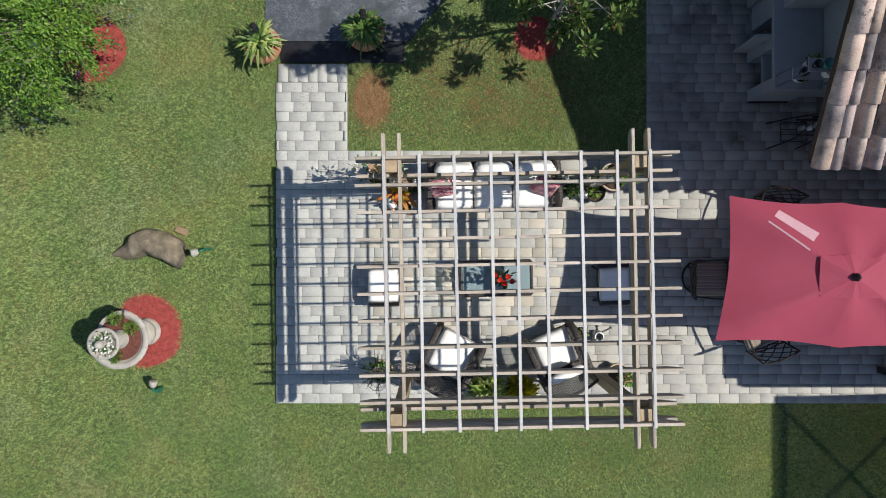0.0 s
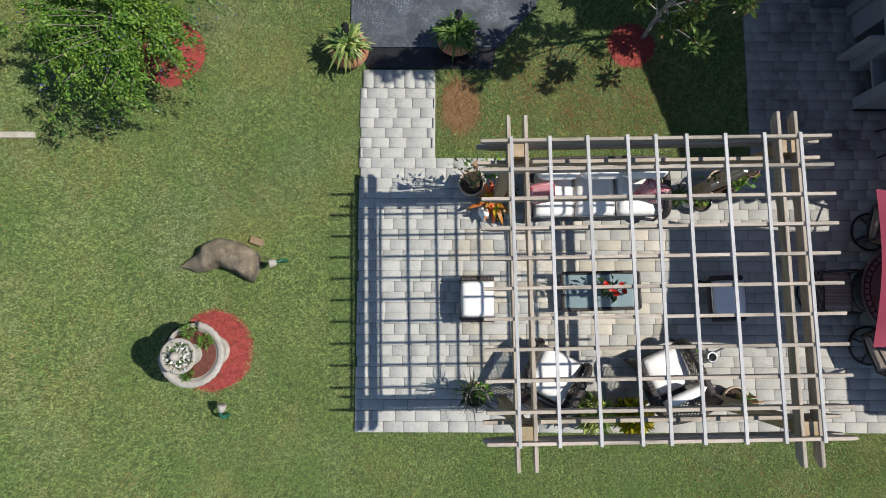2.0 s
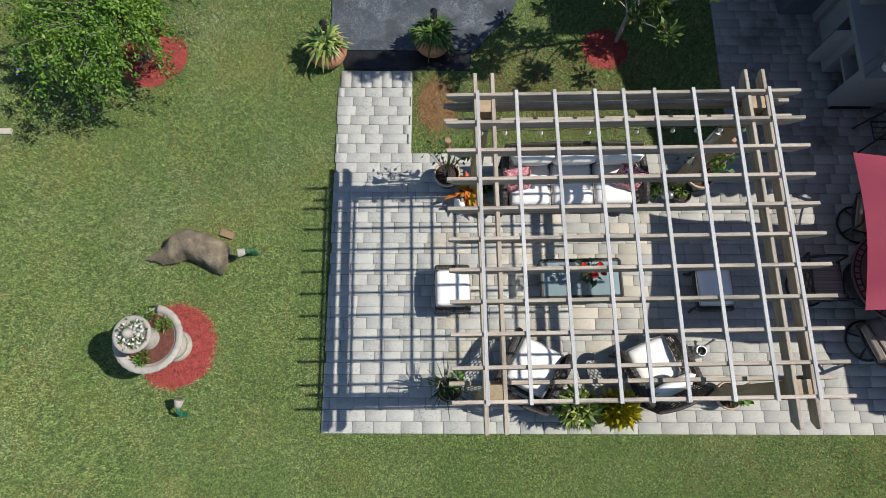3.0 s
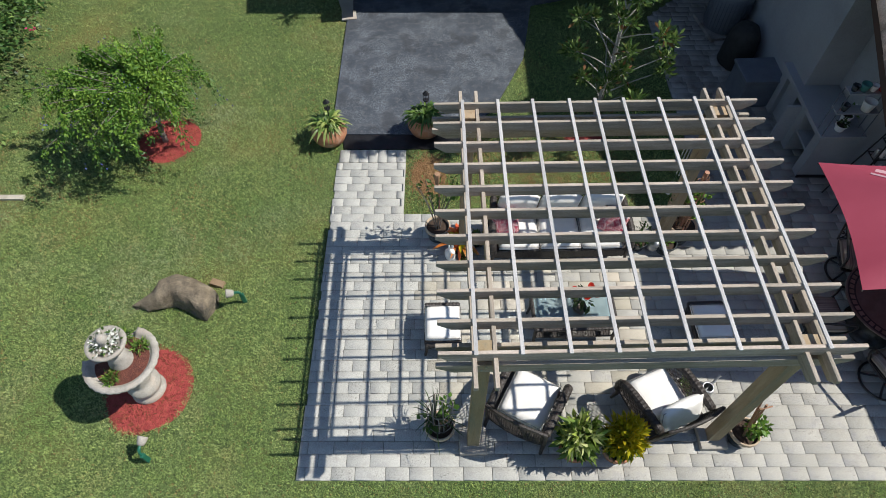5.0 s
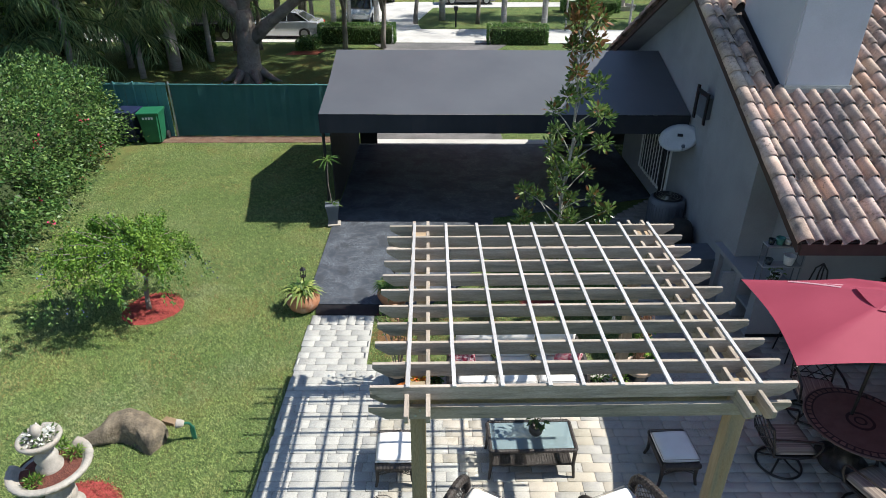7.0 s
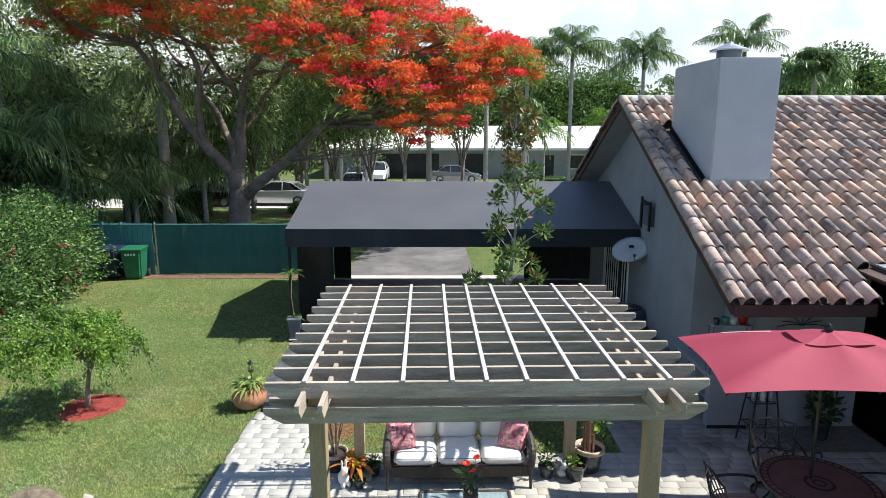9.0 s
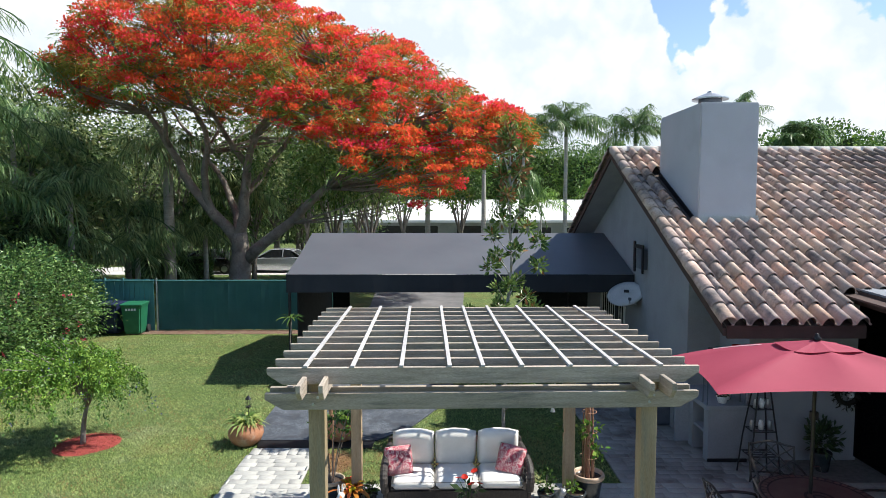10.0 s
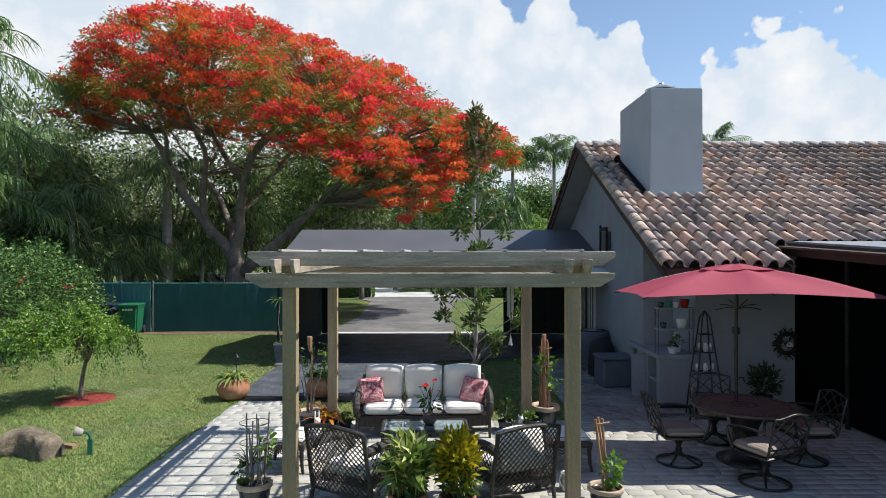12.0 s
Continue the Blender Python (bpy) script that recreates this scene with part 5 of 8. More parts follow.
for quad in (((-0.80, 0.73), (-0.72, 0.81), (-0.30, 0.52), (-0.40, 0.42)), ((-0.90, 0.66), (-0.885, 0.675), (-0.46, 0.325), (-0.475, 0.31))):
    q = [Vector(p) for p in quad]
    bm = bmesh.new()
    layers = []
    for lift in (0.001, 0.0035):
        layers.append([[bm.verts.new(on_cloth(*q[0].lerp(q[1], j / 3).lerp(q[3].lerp(q[2], j / 3), i / 10), lift)) for j in range(4)] for i in range(11)])
    for i in range(10):
        for j in range(3):
            for L in layers:
                bm.faces.new((L[i][j], L[i + 1][j], L[i + 1][j + 1], L[i][j + 1]))
    bmesh.ops.recalc_face_normals(bm, faces=list(bm.faces))
    part("faded_patch", bm, M_PATCH, canvas, "pale strip laid on the canvas")
part("hub", lathe([(0.05, 1.62), (0.05, 1.70)], 10), M_BRONZE, umb)

# ---- pots and plants of the patio ----


def straps(n, length, width, elev, seed, base=(0, 0, 0), bend=1.0, spread=0.05, segs=4):
    """Long arching leaves as arrays of verts and quads."""
    g = np.random.default_rng(seed)
    V, F = [], []
    for i in range(n):
        az, el, L = g.uniform(0, 2 * math.pi), g.uniform(*elev), length * g.uniform(0.7, 1.1)
        h = np.array([math.cos(az), math.sin(az), 0])
        sd = np.array([-math.sin(az), math.cos(az), 0.0])
        tw = g.normal() * 0.3
        sd = sd * math.cos(tw) + np.array([0, 0, 1]) * math.sin(tw)
        p0 = np.asarray(base) + h * spread * g.random()
        k0 = len(V)
        for s in range(segs + 1):
            t = s / segs
            c = p0 + h * L * (math.cos(el) * t + 0.15 * bend * t * t) + np.array([0, 0, 1]) * L * (math.sin(el) * t - bend * 0.55 * t ** 2.3)
            w = width * (0.55 + 0.9 * t) * (1 - t ** 3) / 1.1 if s < segs else 0.002
            V += [c - sd * w / 2, c + sd * w / 2]
        for s in range(segs):
            a = k0 + 2 * s
            F.append((a, a + 1, a + 3, a + 2))
    return np.array(V), np.array(F)


def strap_plant(name, parent, m, *args, label="", **kw):
    V, F = straps(*args, **kw)
    return finish(name, fast_mesh(name, V, F), m, parent, label)


def pot(name, loc, r, h, m, label, category="planter", group="", rim=None, turn=0, bulge=False, soil=True):
    e = thing(name, loc, turn, label, category, group)
    if bulge:
        prof = [(0, 0), (0.55 * r, 0), (0.86 * r, 0.18 * h), (1.04 * r, 0.48 * h), (1.0 * r, 0.72 * h), (0.80 * r, 0.92 * h), (0.84 * r, h), (0.76 * r, h), (0.74 * r, 0.86 * h), (0.0, 0.86 * h)]
    else:
        prof = [(0, 0), (0.64 * r, 0), (0.70 * r, 0.04 * h), (0.90 * r, 0.80 * h), (0.90 * r, 0.84 * h), (0.86 * r, 0.84 * h), (0.82 * r, 0.70 * h), (0, 0.70 * h)]
    part("pot", lathe(prof, 24), m, e, smooth=True)
    if not bulge:
        part("rim", lathe([(0.90 * r, 0.80 * h), (r, 0.83 * h), (r, 0.97 * h), (0.97 * r, h), (0.88 * r, h), (0.86 * r, 0.82 * h)], 24), rim or m, e, smooth=True)
    if soil:
        part("soil", lathe([(0, 0.80 * h), (0.5 * r, 0.815 * h), (0.845 * r if not bulge else 0.74 * r, 0.80 * h)], 18), M_SOIL, e)
    return e


def sprigs(parent, name, m, n, centre, radii, size, width, seed, label="", up=0.6, droop=0.2, shell=0.3):
    """A bushy head of leaves that point outwards and up."""
    global RNG
    RNG = np.random.default_rng(seed)
    P, d = cloud_points(n, centre, radii, shell)
    D = d + np.array([0, 0, up]) + 0.45 * RNG.normal(size=(n, 3))
    return leaves(name, P, D, size * RNG.uniform(0.6, 1.15, n), width, m, parent, label, droop)


# two big leafy pots at the patio's edge
e = pot("potted_plant", (0.66, -2.10, 0), 0.20, 0.26, M_TERRACOTTA, "large green variegated leafy plant in a terracotta pot", "potted plant")
sprigs(e, "foliage", L_HOSTA, 210, (0, 0, 0.55), (0.19, 0.18, 0.23), 0.21, 0.26, 21, "broad cream-edged green leaves", up=0.9, droop=0.3, shell=0.45)
sprigs(e, "foliage", L_TREE, 90, (0, 0, 0.48), (0.20, 0.19, 0.18), 0.19, 0.38, 22, "fresh green leaves", up=0.7, droop=0.3, shell=0.4)
sprigs(e, "foliage", L_CREAM, 110, (0, 0, 0.58), (0.19, 0.18, 0.22), 0.19, 0.20, 25, "cream-striped leaves", up=1.0, droop=0.3, shell=0.5)
bm = bmesh.new()
for i in range(26):
    a, r = random.uniform(0, 6.28), random.uniform(0.02, 0.14)
    tube([(r * math.cos(a), r * math.sin(a), 0.20), (1.6 * r * math.cos(a), 1.6 * r * math.sin(a), 0.56)], 0.006, 4, bm)
part("stems", bm, L_YGREEN, e)
e = pot("potted_plant", (1.16, -2.12, 0), 0.19, 0.24, M_TERRACOTTA, "bushy yellow croton in a terracotta pot", "potted plant")
sprigs(e, "foliage", L_CROTON, 820, (0, 0, 0.60), (0.22, 0.21, 0.29), 0.115, 0.34, 23, "bright yellow and green croton leaves")
sprigs(e, "foliage", L_TREE, 480, (0, 0, 0.43), (0.20, 0.19, 0.24), 0.10, 0.34, 24)
bm = bmesh.new()
for i in range(12):
    a = 0.52 * i
    tube([(0.02 * math.cos(a), 0.02 * math.sin(a), 0.18), (0.15 * math.cos(a), 0.15 * math.sin(a), 0.5)], [0.009, 0.004], 5, bm)
part("stems", bm, M_BARK, e)


def trellis(parent, h, m=M_CANE, seed=3, sticks=6, spread=0.11, top=0.05):
    g = random.Random(seed)
    for i in range(sticks):
        a = 2 * math.pi * i / sticks + g.uniform(-0.2, 0.2)
        r0, r1 = spread * g.uniform(0.7, 1.0), top * g.uniform(0.4, 1.6)
        part("stick", tube([(r0 * math.cos(a), r0 * math.sin(a), 0.18), (0.5 * (r0 + r1) * math.cos(a + 0.1), 0.5 * (r0 + r1) * math.sin(a + 0.1), h * 0.6), (r1 * math.cos(a), r1 * math.sin(a), h * g.uniform(0.88, 1.05))], [0.011, 0.010, 0.008], 6), m, parent)
    for z in (0.45, 0.72, 0.93):
        r = spread + (top - spread) * z + 0.02
        part("hoop", tube([(r * math.cos(a) * 1.2, r * math.sin(a) * 1.2, h * z) for a in (2 * math.pi * i / 10 for i in range(10))], 0.005, 5, closed=True), m, parent)


# dark pot with a stick frame beside the south-west post
e = pot("potted_plant", (-0.94, -1.88, 0), 0.185, 0.30, M_GLAZE, "dark glazed pot with a stick trellis and thin grassy plant", "potted plant", rim=M_POTRIM)
trellis(e, 0.98, M_BARK, 5, 7, 0.10, 0.11)
strap_plant("foliage", e, L_DARK, 34, 0.40, 0.016, (0.5, 1.3), 31, base=(-0.06, 0.05, 0.45), bend=1.0)
sprigs(e, "vine", L_BRIGHT, 34, (0.08, 0.10, 0.62), (0.10, 0.12, 0.22), 0.085, 0.75, 32, up=-0.1)
sprigs(e, "vine", L_TREE, 16, (-0.17, 0.02, 0.36), (0.10, 0.10, 0.10), 0.11, 0.8, 33, up=0.1)
# pot with vine and canes by the south-east post
e = pot("potted_plant", (2.70, -1.94, 0), 0.185, 0.26, M_GLAZE, "dark pot with tan rim, slanting canes and a green vine", "potted plant", rim=M_POTRIM)
for a, b in (((-0.02, -0.04), (-0.10, 0.02)), ((0.03, 0.0), (-0.02, 0.06)), ((0.05, 0.05), (-0.05, 0.12))):
    part("stick", tube([(a[0], a[1], 0.18), (b[0], b[1], 0.94)], 0.014, 6), M_CANE, e)
part("crossbar", tube([(-0.13, 0.02, 0.88), (0.06, 0.06, 0.90)], 0.010, 6), M_CANE, e)
sprigs(e, "vine", L_BRIGHT, 150, (0.07, -0.02, 0.42), (0.10, 0.10, 0.22), 0.075, 0.6, 34, up=0.0, droop=0.3)
# tall pot with cane trellis by the north-east post
e = pot("potted_plant", (2.60, 1.10, 0), 0.22, 0.36, M_GLAZE, "glazed pot with tan rim, tall cane trellis and climbing plant", "potted plant", rim=M_POTRIM)
trellis(e, 1.32, M_CANE, 9, 7, 0.10, 0.06)
part("bamboo", tube([(0, 0.02, 0.28), (-0.01, 0.03, 1.42)], [0.030, 0.034], 8), M_CANE, e, "bamboo torch cane")
sprigs(e, "vine", L_BRIGHT, 60, (0.0, -0.04, 0.98), (0.16, 0.12, 0.14), 0.085, 0.7, 35, up=0.0)
sprigs(e, "vine", L_BRIGHT, 34, (0.12, -0.08, 0.72), (0.09, 0.09, 0.10), 0.085, 0.7, 36, up=0.0)
sprigs(e, "vine", L_TREE, 44, (-0.30, -0.05, 1.05), (0.26, 0.10, 0.10), 0.07, 0.55, 37, up=0.1)
# pot with a torch and thin stems by the north-west post
e = pot("potted_plant", (-0.98, 1.12, 0), 0.19, 0.28, M_GLAZE, "dark round pot with a bamboo torch and tall thin stems", "potted plant", rim=M_POTRIM)
torch = part("torch_pole", tube([(0.02, 0, 0.2), (0.03, 0.0, 1.18)], 0.013, 7), M_CANE, e)
part("torch_head", lathe([(0.012, 1.16), (0.03, 1.22), (0.042, 1.38), (0.036, 1.40), (0.0, 1.40)], 10), M_CANE, torch, "woven bamboo torch head")
for i in range(9):
    a = i * 0.72
    part("stem", tube(arc((0.03 * math.cos(a), 0.03 * math.sin(a), 0.2), (0.08 * math.cos(a), 0.08 * math.sin(a), 0.7), (0.30 * math.cos(a), 0.16 * math.sin(a), 1.12 + 0.05 * (i % 3)), 6), [0.008] * 4 + [0.005] * 3, 5), M_BARK, e)
sprigs(e, "foliage", L_TREE, 90, (0.02, 0.0, 1.08), (0.36, 0.20, 0.26), 0.085, 0.5, 38, up=0.1)
sprigs(e, "foliage", L_BRIGHT, 30, (0.30, 0.02, 1.02), (0.14, 0.10, 0.16), 0.09, 0.55, 39, up=0.1)
# red-orange croton in front of it
e = pot("potted_plant", (-0.66, 0.88, 0), 0.14, 0.20, M_GLAZE, "drooping red and orange croton in a small dark pot", "potted plant")
V, F = straps(34, 0.34, 0.075, (0.5, 1.5), 41, (0, 0, 0.20), 1.1, 0.06, 5)
finish("foliage", fast_mesh("foliage", V, F), L_CROTONR, e, "orange, red and yellow leaves")
V, F = straps(12, 0.30, 0.07, (0.6, 1.5), 42, (0, 0, 0.22), 1.0, 0.06, 5)
finish("foliage", fast_mesh("foliage", V, F), L_CROTON, e)
e = pot("potted_plant", (-0.42, 0.98, 0), 0.10, 0.16, M_GLAZE, "small dark pot of low green herbs", "potted plant")
sprigs(e, "foliage", L_TREE, 160, (0, 0, 0.19), (0.12, 0.12, 0.09), 0.06, 0.4, 43)
e = pot("potted_plant", (-0.58, 0.66, 0), 0.09, 0.12, M_GLAZE, "small pot of pale succulents", "potted plant")
sprigs(e, "foliage", L_YGREEN, 90, (0, 0, 0.13), (0.08, 0.08, 0.05), 0.05, 0.5, 44)

# white garden rabbit, one plain mesh
bm = bmesh.new()
for c, r in (((0, 0, 0.10), (0.075, 0.095, 0.105)), ((0, -0.045, 0.225), (0.05, 0.06, 0.055)), ((0.028, -0.02, 0.31), (0.014, 0.02, 0.07)), ((-0.028, -0.02, 0.31), (0.014, 0.02, 0.07)),
             ((0, 0.095, 0.07), (0.03, 0.03, 0.03)), ((0.04, -0.07, 0.04), (0.03, 0.05, 0.04)), ((-0.04, -0.07, 0.04), (0.03, 0.05, 0.04))):
    bmesh.ops.create_uvsphere(bm, u_segments=14, v_segments=9, radius=1.0, matrix=Matrix.Translation(c) @ Matrix.Diagonal((*r, 1)))
ob = part("rabbit_statue", bm, M_WHITE, None, "", True)
ob.matrix_basis = pose(-0.80, 0.72, 0.002, 0, 0, 30)
tagged(ob, "white garden rabbit statue on the pavers", "statue")

# small pots and a grey statue east of the sofa
e = pot("potted_plant", (1.98, 0.92, 0), 0.12, 0.17, M_GLAZE, "black pot with an upright leafy shrub", "potted plant")
sprigs(e, "foliage", L_TREE, 120, (0, 0, 0.33), (0.13, 0.13, 0.18), 0.075, 0.5, 45)
part("stem", tube([(0, 0, 0.12), (0.01, 0, 0.40)], [0.012, 0.006], 5), M_BARK, e)
e = pot("potted_plant", (2.36, 0.88, 0), 0.16, 0.20, M_GLAZE, "low dark bowl with a trailing plant", "potted plant")
sprigs(e, "foliage", L_BRIGHT, 70, (-0.04, 0, 0.25), (0.10, 0.10, 0.09), 0.065, 0.5, 46)
part("handle", tube(arc((-0.15, 0, 0.18), (0, 0, 0.34), (0.15, 0, 0.18), 8), 0.008, 5), M_BLACK, e)
bm = bmesh.new()
for c, r in (((0, 0, 0.09), (0.08, 0.11, 0.09)), ((0, -0.07, 0.20), (0.055, 0.055, 0.055)), ((0, -0.03, 0.14), (0.05, 0.06, 0.08)), ((0.03, -0.06, 0.25), (0.014, 0.012, 0.025)), ((-0.03, -0.06, 0.25), (0.014, 0.012, 0.025)),
             ((0.07, 0.09, 0.05), (0.08, 0.03, 0.025))):
    bmesh.ops.create_uvsphere(bm, u_segments=14, v_segments=9, radius=1.0, matrix=Matrix.Translation(c) @ Matrix.Diagonal((*r, 1)))
ob = part("animal_statue", bm, M_STEEL, None, "", True)
ob.matrix_basis = pose(2.17, 0.90, 0.002, 0, 0, 20)
tagged(ob, "silvery grey seated animal statue between small pots", "statue")
e = pot("potted_plant", (2.15, -1.32, 0), 0.11, 0.15, M_GLAZE, "small dark pot of flowers beside the armchair", "potted plant")
sprigs(e, "foliage", L_TREE, 70, (0, 0, 0.18), (0.12, 0.12, 0.08), 0.06, 0.5, 47)
sprigs(e, "flower", L_WHITEP, 16, (0, 0, 0.23), (0.10, 0.10, 0.05), 0.03, 0.9, 48)
can = thing("watering_can", (2.42, -1.36, 0), 40, "dull metal watering can on the pavers", "watering can")
part("body", lathe([(0, 0), (0.085, 0), (0.09, 0.02), (0.08, 0.19), (0.06, 0.20), (0.055, 0.19)], 18), M_STEEL, can, smooth=True)
part("spout", tube([(0.07, 0, 0.05), (0.20, 0, 0.20), (0.23, 0, 0.22)], [0.018, 0.012, 0.022], 8), M_STEEL, can)
part("handle", tube(arc((-0.08, 0, 0.05), (-0.20, 0, 0.18), (-0.03, 0, 0.22), 8), 0.008, 6), M_STEEL, can)

# anthurium on the coffee table
e = thing("potted_anthurium", (0.86, -0.42, 0.479), 0, "red anthurium in a round brown pot on the coffee table", "potted plant")
part("pot", lathe([(0, 0), (0.05, 0), (0.085, 0.05), (0.09, 0.10), (0.07, 0.14), (0.06, 0.14), (0.06, 0.12), (0, 0.12)], 20), mat("brown_jar", (0.06, 0.045, 0.035), (0.10, 0.075, 0.06), scale=8, rough=0.5), e, smooth=True)
sprigs(e, "foliage", L_DARK, 30, (0, 0, 0.30), (0.14, 0.14, 0.14), 0.13, 0.40, 51, up=0.0, droop=0.35)
for i, (x, y, z) in enumerate(((-0.05, -0.02, 0.50), (0.06, 0.03, 0.55), (0.02, -0.07, 0.44), (-0.12, 0.05, 0.46), (0.13, -0.04, 0.43))):
    stem = part("stem", tube(arc((0, 0, 0.12), (x * 0.3, y * 0.3, z * 0.7), (x, y, z), 5), 0.004, 5), L_TREE, e)
    bm = bmesh.new()
    ring = [bm.verts.new((x + 0.040 * math.cos(a) * (1 - 0.25 * math.sin(a)), y + 0.042 * math.sin(a), z + 0.012 + 0.014 * math.sin(a + i))) for a in (2 * math.pi * k / 12 for k in range(12))]
    mid = bm.verts.new((x, y, z))
    for k in range(12):
        bm.faces.new((mid, ring[k], ring[(k + 1) % 12]))
    part("flower", bm, L_RED, stem, "glossy red spathe")

# planters where the walk meets the drive
for (x, y), sd, lab in (((-2.80, 3.16), 61, "beside the lawn"), ((-1.20, 3.36), 62, "beside the pergola")):
    e = pot("planter", (x, y, -0.03), 0.285, 0.40, M_TERRACOTTA, "round terracotta planter of striped strap-leaf plants " + lab, "planter", "planters at the drive", bulge=True)
    strap_plant("foliage", e, L_YGREEN if sd == 61 else L_TREE, 84, 0.36, 0.048, (0.5, 1.45), sd, base=(0, 0, 0.38), bend=1.45, spread=0.12, label="arching striped leaves")
    strap_plant("foliage", e, L_TREE, 54, 0.30, 0.045, (0.3, 1.3), sd + 7, base=(0, 0, 0.37), bend=0.8, spread=0.12)
    lan = thing("lantern", (x + 0.02, y + 0.10, 0.33), 0, "small black metal lantern standing in the planter", "lantern", "lanterns")
    part("pole", tube([(0, 0, 0), (0, 0, 0.26)], 0.008, 6), M_BLACK, lan)
    part("roof", lathe([(0.06, 0.40), (0.0, 0.47)], 6), M_BLACK, lan)
    part("floor", lathe([(0.0, 0.26), (0.05, 0.26), (0.05, 0.275), (0, 0.275)], 6), M_BLACK, lan)
    for i in range(4):
        a = math.pi / 2 * i
        part("bar", tube([(0.04 * math.cos(a), 0.04 * math.sin(a), 0.27), (0.045 * math.cos(a), 0.045 * math.sin(a), 0.40)], 0.005, 4), M_BLACK, lan)
# tall grey planter at the carport's corner
e = thing("tall_planter", (-2.80, 6.62, 0.0), 8, "tall tapered grey planter with a thin dracaena", "planter")
bm = bmesh.new()
for (a, z0), (b, z1) in (((0.09, 0.03), (0.145, 0.46)), ((0.155, 0.46), (0.155, 0.50))):
    vs = [bm.verts.new((sx * r, sy * r, z)) for r, z in ((a, z0), (b, z1)) for sx, sy in ((-1, -1), (1, -1), (1, 1), (-1, 1))]
    for i in range(4):
        bm.faces.new((vs[i], vs[(i + 1) % 4], vs[4 + (i + 1) % 4], vs[4 + i]))
    bm.faces.new(vs[4:])
part("pot", bm, M_GREYPLASTIC, e, "dark grey pot")
part("foot", B((-0.13, 0.16, -0.15, 0.12, 0.0, 0.03), bevel=0.008), M_STONE, e, "pale stone slab")
part("stem", tube([(0, 0, 0.45), (-0.05, 0, 1.0), (-0.02, 0.03, 1.55)], 0.012, 6), M_BARK, e)
strap_plant("foliage", e, L_TREE, 18, 0.30, 0.045, (-0.1, 1.2), 71, base=(-0.03, 0.02, 1.55), bend=1.0)
strap_plant("foliage", e, L_TREE, 14, 0.20, 0.035, (0.1, 1.3), 72, base=(0, 0, 0.50), bend=0.8)

# wind chime and bulbs under the pergola's beams
chime = thing("wind_chime", (2.05, 0.88, 2.30), 0, "silver wind chime hanging from the pergola's beam", "wind chime")
part("cord", tube([(0, 0, 0.02), (0, 0, -0.12)], 0.002, 4), M_STEEL, chime)
part("disc", lathe([(0, -0.13), (0.05, -0.13), (0.05, -0.118), (0, -0.118)], 14), M_STEEL, chime)
for i in range(6):
    a = i * math.pi / 3
    part("tube", tube([(0.04 * math.cos(a), 0.04 * math.sin(a), -0.14), (0.04 * math.cos(a), 0.04 * math.sin(a), -0.48 - 0.03 * i)], 0.008, 7), M_STEEL, chime)
part("cord", tube([(0, 0, -0.13), (0, 0, -0.86)], 0.0015, 4), M_STEEL, chime)
part("sail", lathe([(0.035, -1.0), (0.03, -0.99), (0.008, -0.86), (0, -0.86)], 8), M_STEEL, chime)
string = thing("string_light", (0, 0, 0), 0, "string of clear round bulbs along the beams", "string lights")
cord = []
for i in range(25):
    x = -0.75 + 3.2 * i / 24
    cord.append((x, 0.86 + 0.0201 * (x - 0.88), 2.30 - 0.05 * abs(math.sin(math.pi * i / 4))))
part("cord", tube(cord, 0.004, 4), M_BLACK, string)
for i in (1, 3, 6, 10, 14, 17, 19, 21, 23):
    x, y, z = cord[i]
    part("bulb", lathe([(0, z - 0.09), (0.022, z - 0.075), (0.026, z - 0.05), (0.012, z - 0.02), (0.012, z)], 10, centre=(x, y)), M_WHITE, string, smooth=True)

# ---- lawn things ----
font = thing("fountain_planter", (-4.66, -1.30, -0.03), 0, "two-tier cast stone spiral fountain planted with flowers on red mulch", "fountain")
part("column", lathe([(0, 0), (0.20, 0), (0.215, 0.05), (0.19, 0.10), (0.165, 0.12), (0.20, 0.18), (0.205, 0.26), (0.16, 0.30), (0.13, 0.34), (0.16, 0.42), (0.155, 0.50), (0.12, 0.58), (0.14, 0.70), (0.20, 0.74)], 28), M_STONE, font, "turned stone pedestal", True)
bowl = [(0.0, 0.70), (0.15, 0.70), (0.30, 0.76), (0.40, 0.86), (0.425, 0.90), (0.42, 0.93), (0.36, 0.93), (0.34, 0.90), (0.30, 0.86), (0.0, 0.86)]
bm = lathe(bowl, 90)
# the rim is scalloped, and open on one side where the spiral steps down
for v in bm.verts:
    r, a = math.hypot(v.co.x, v.co.y), math.degrees(math.atan2(v.co.y, v.co.x))
    if r > 0.28:
        f = 1 + (0.022 * abs(math.sin(math.radians(a) * 15)) if r > 0.38 else 0)
        v.co.x *= f
        v.co.y *= f
        gap = min(max((a - 78) / 12, 0), 1) * min(max((186 - a) / 14, 0), 1)
        v.co.z -= gap * max(0.0, v.co.z - 0.79)
part("lower_bowl", bm, M_STONE, font, "fluted stone bowl", True)
bm = lathe([(0, 0.885), (0.2, 0.88), (0.30, 0.872), (0.345, 0.862)], 36)
for v in bm.verts:
    a = math.degrees(math.atan2(v.co.y, v.co.x))
    if 80 < a < 184:
        v.co.z -= 0.06 * (math.hypot(v.co.x, v.co.y) / 0.345) ** 2
part("mulch", bm, mat("dark_red_mulch", (0.10, 0.034, 0.026), (0.19, 0.066, 0.046), scale=22, rough=0.95, bump=1.0, fine=60, grain=0.6, lift=0.02), font, "dark mulch in the bowl")
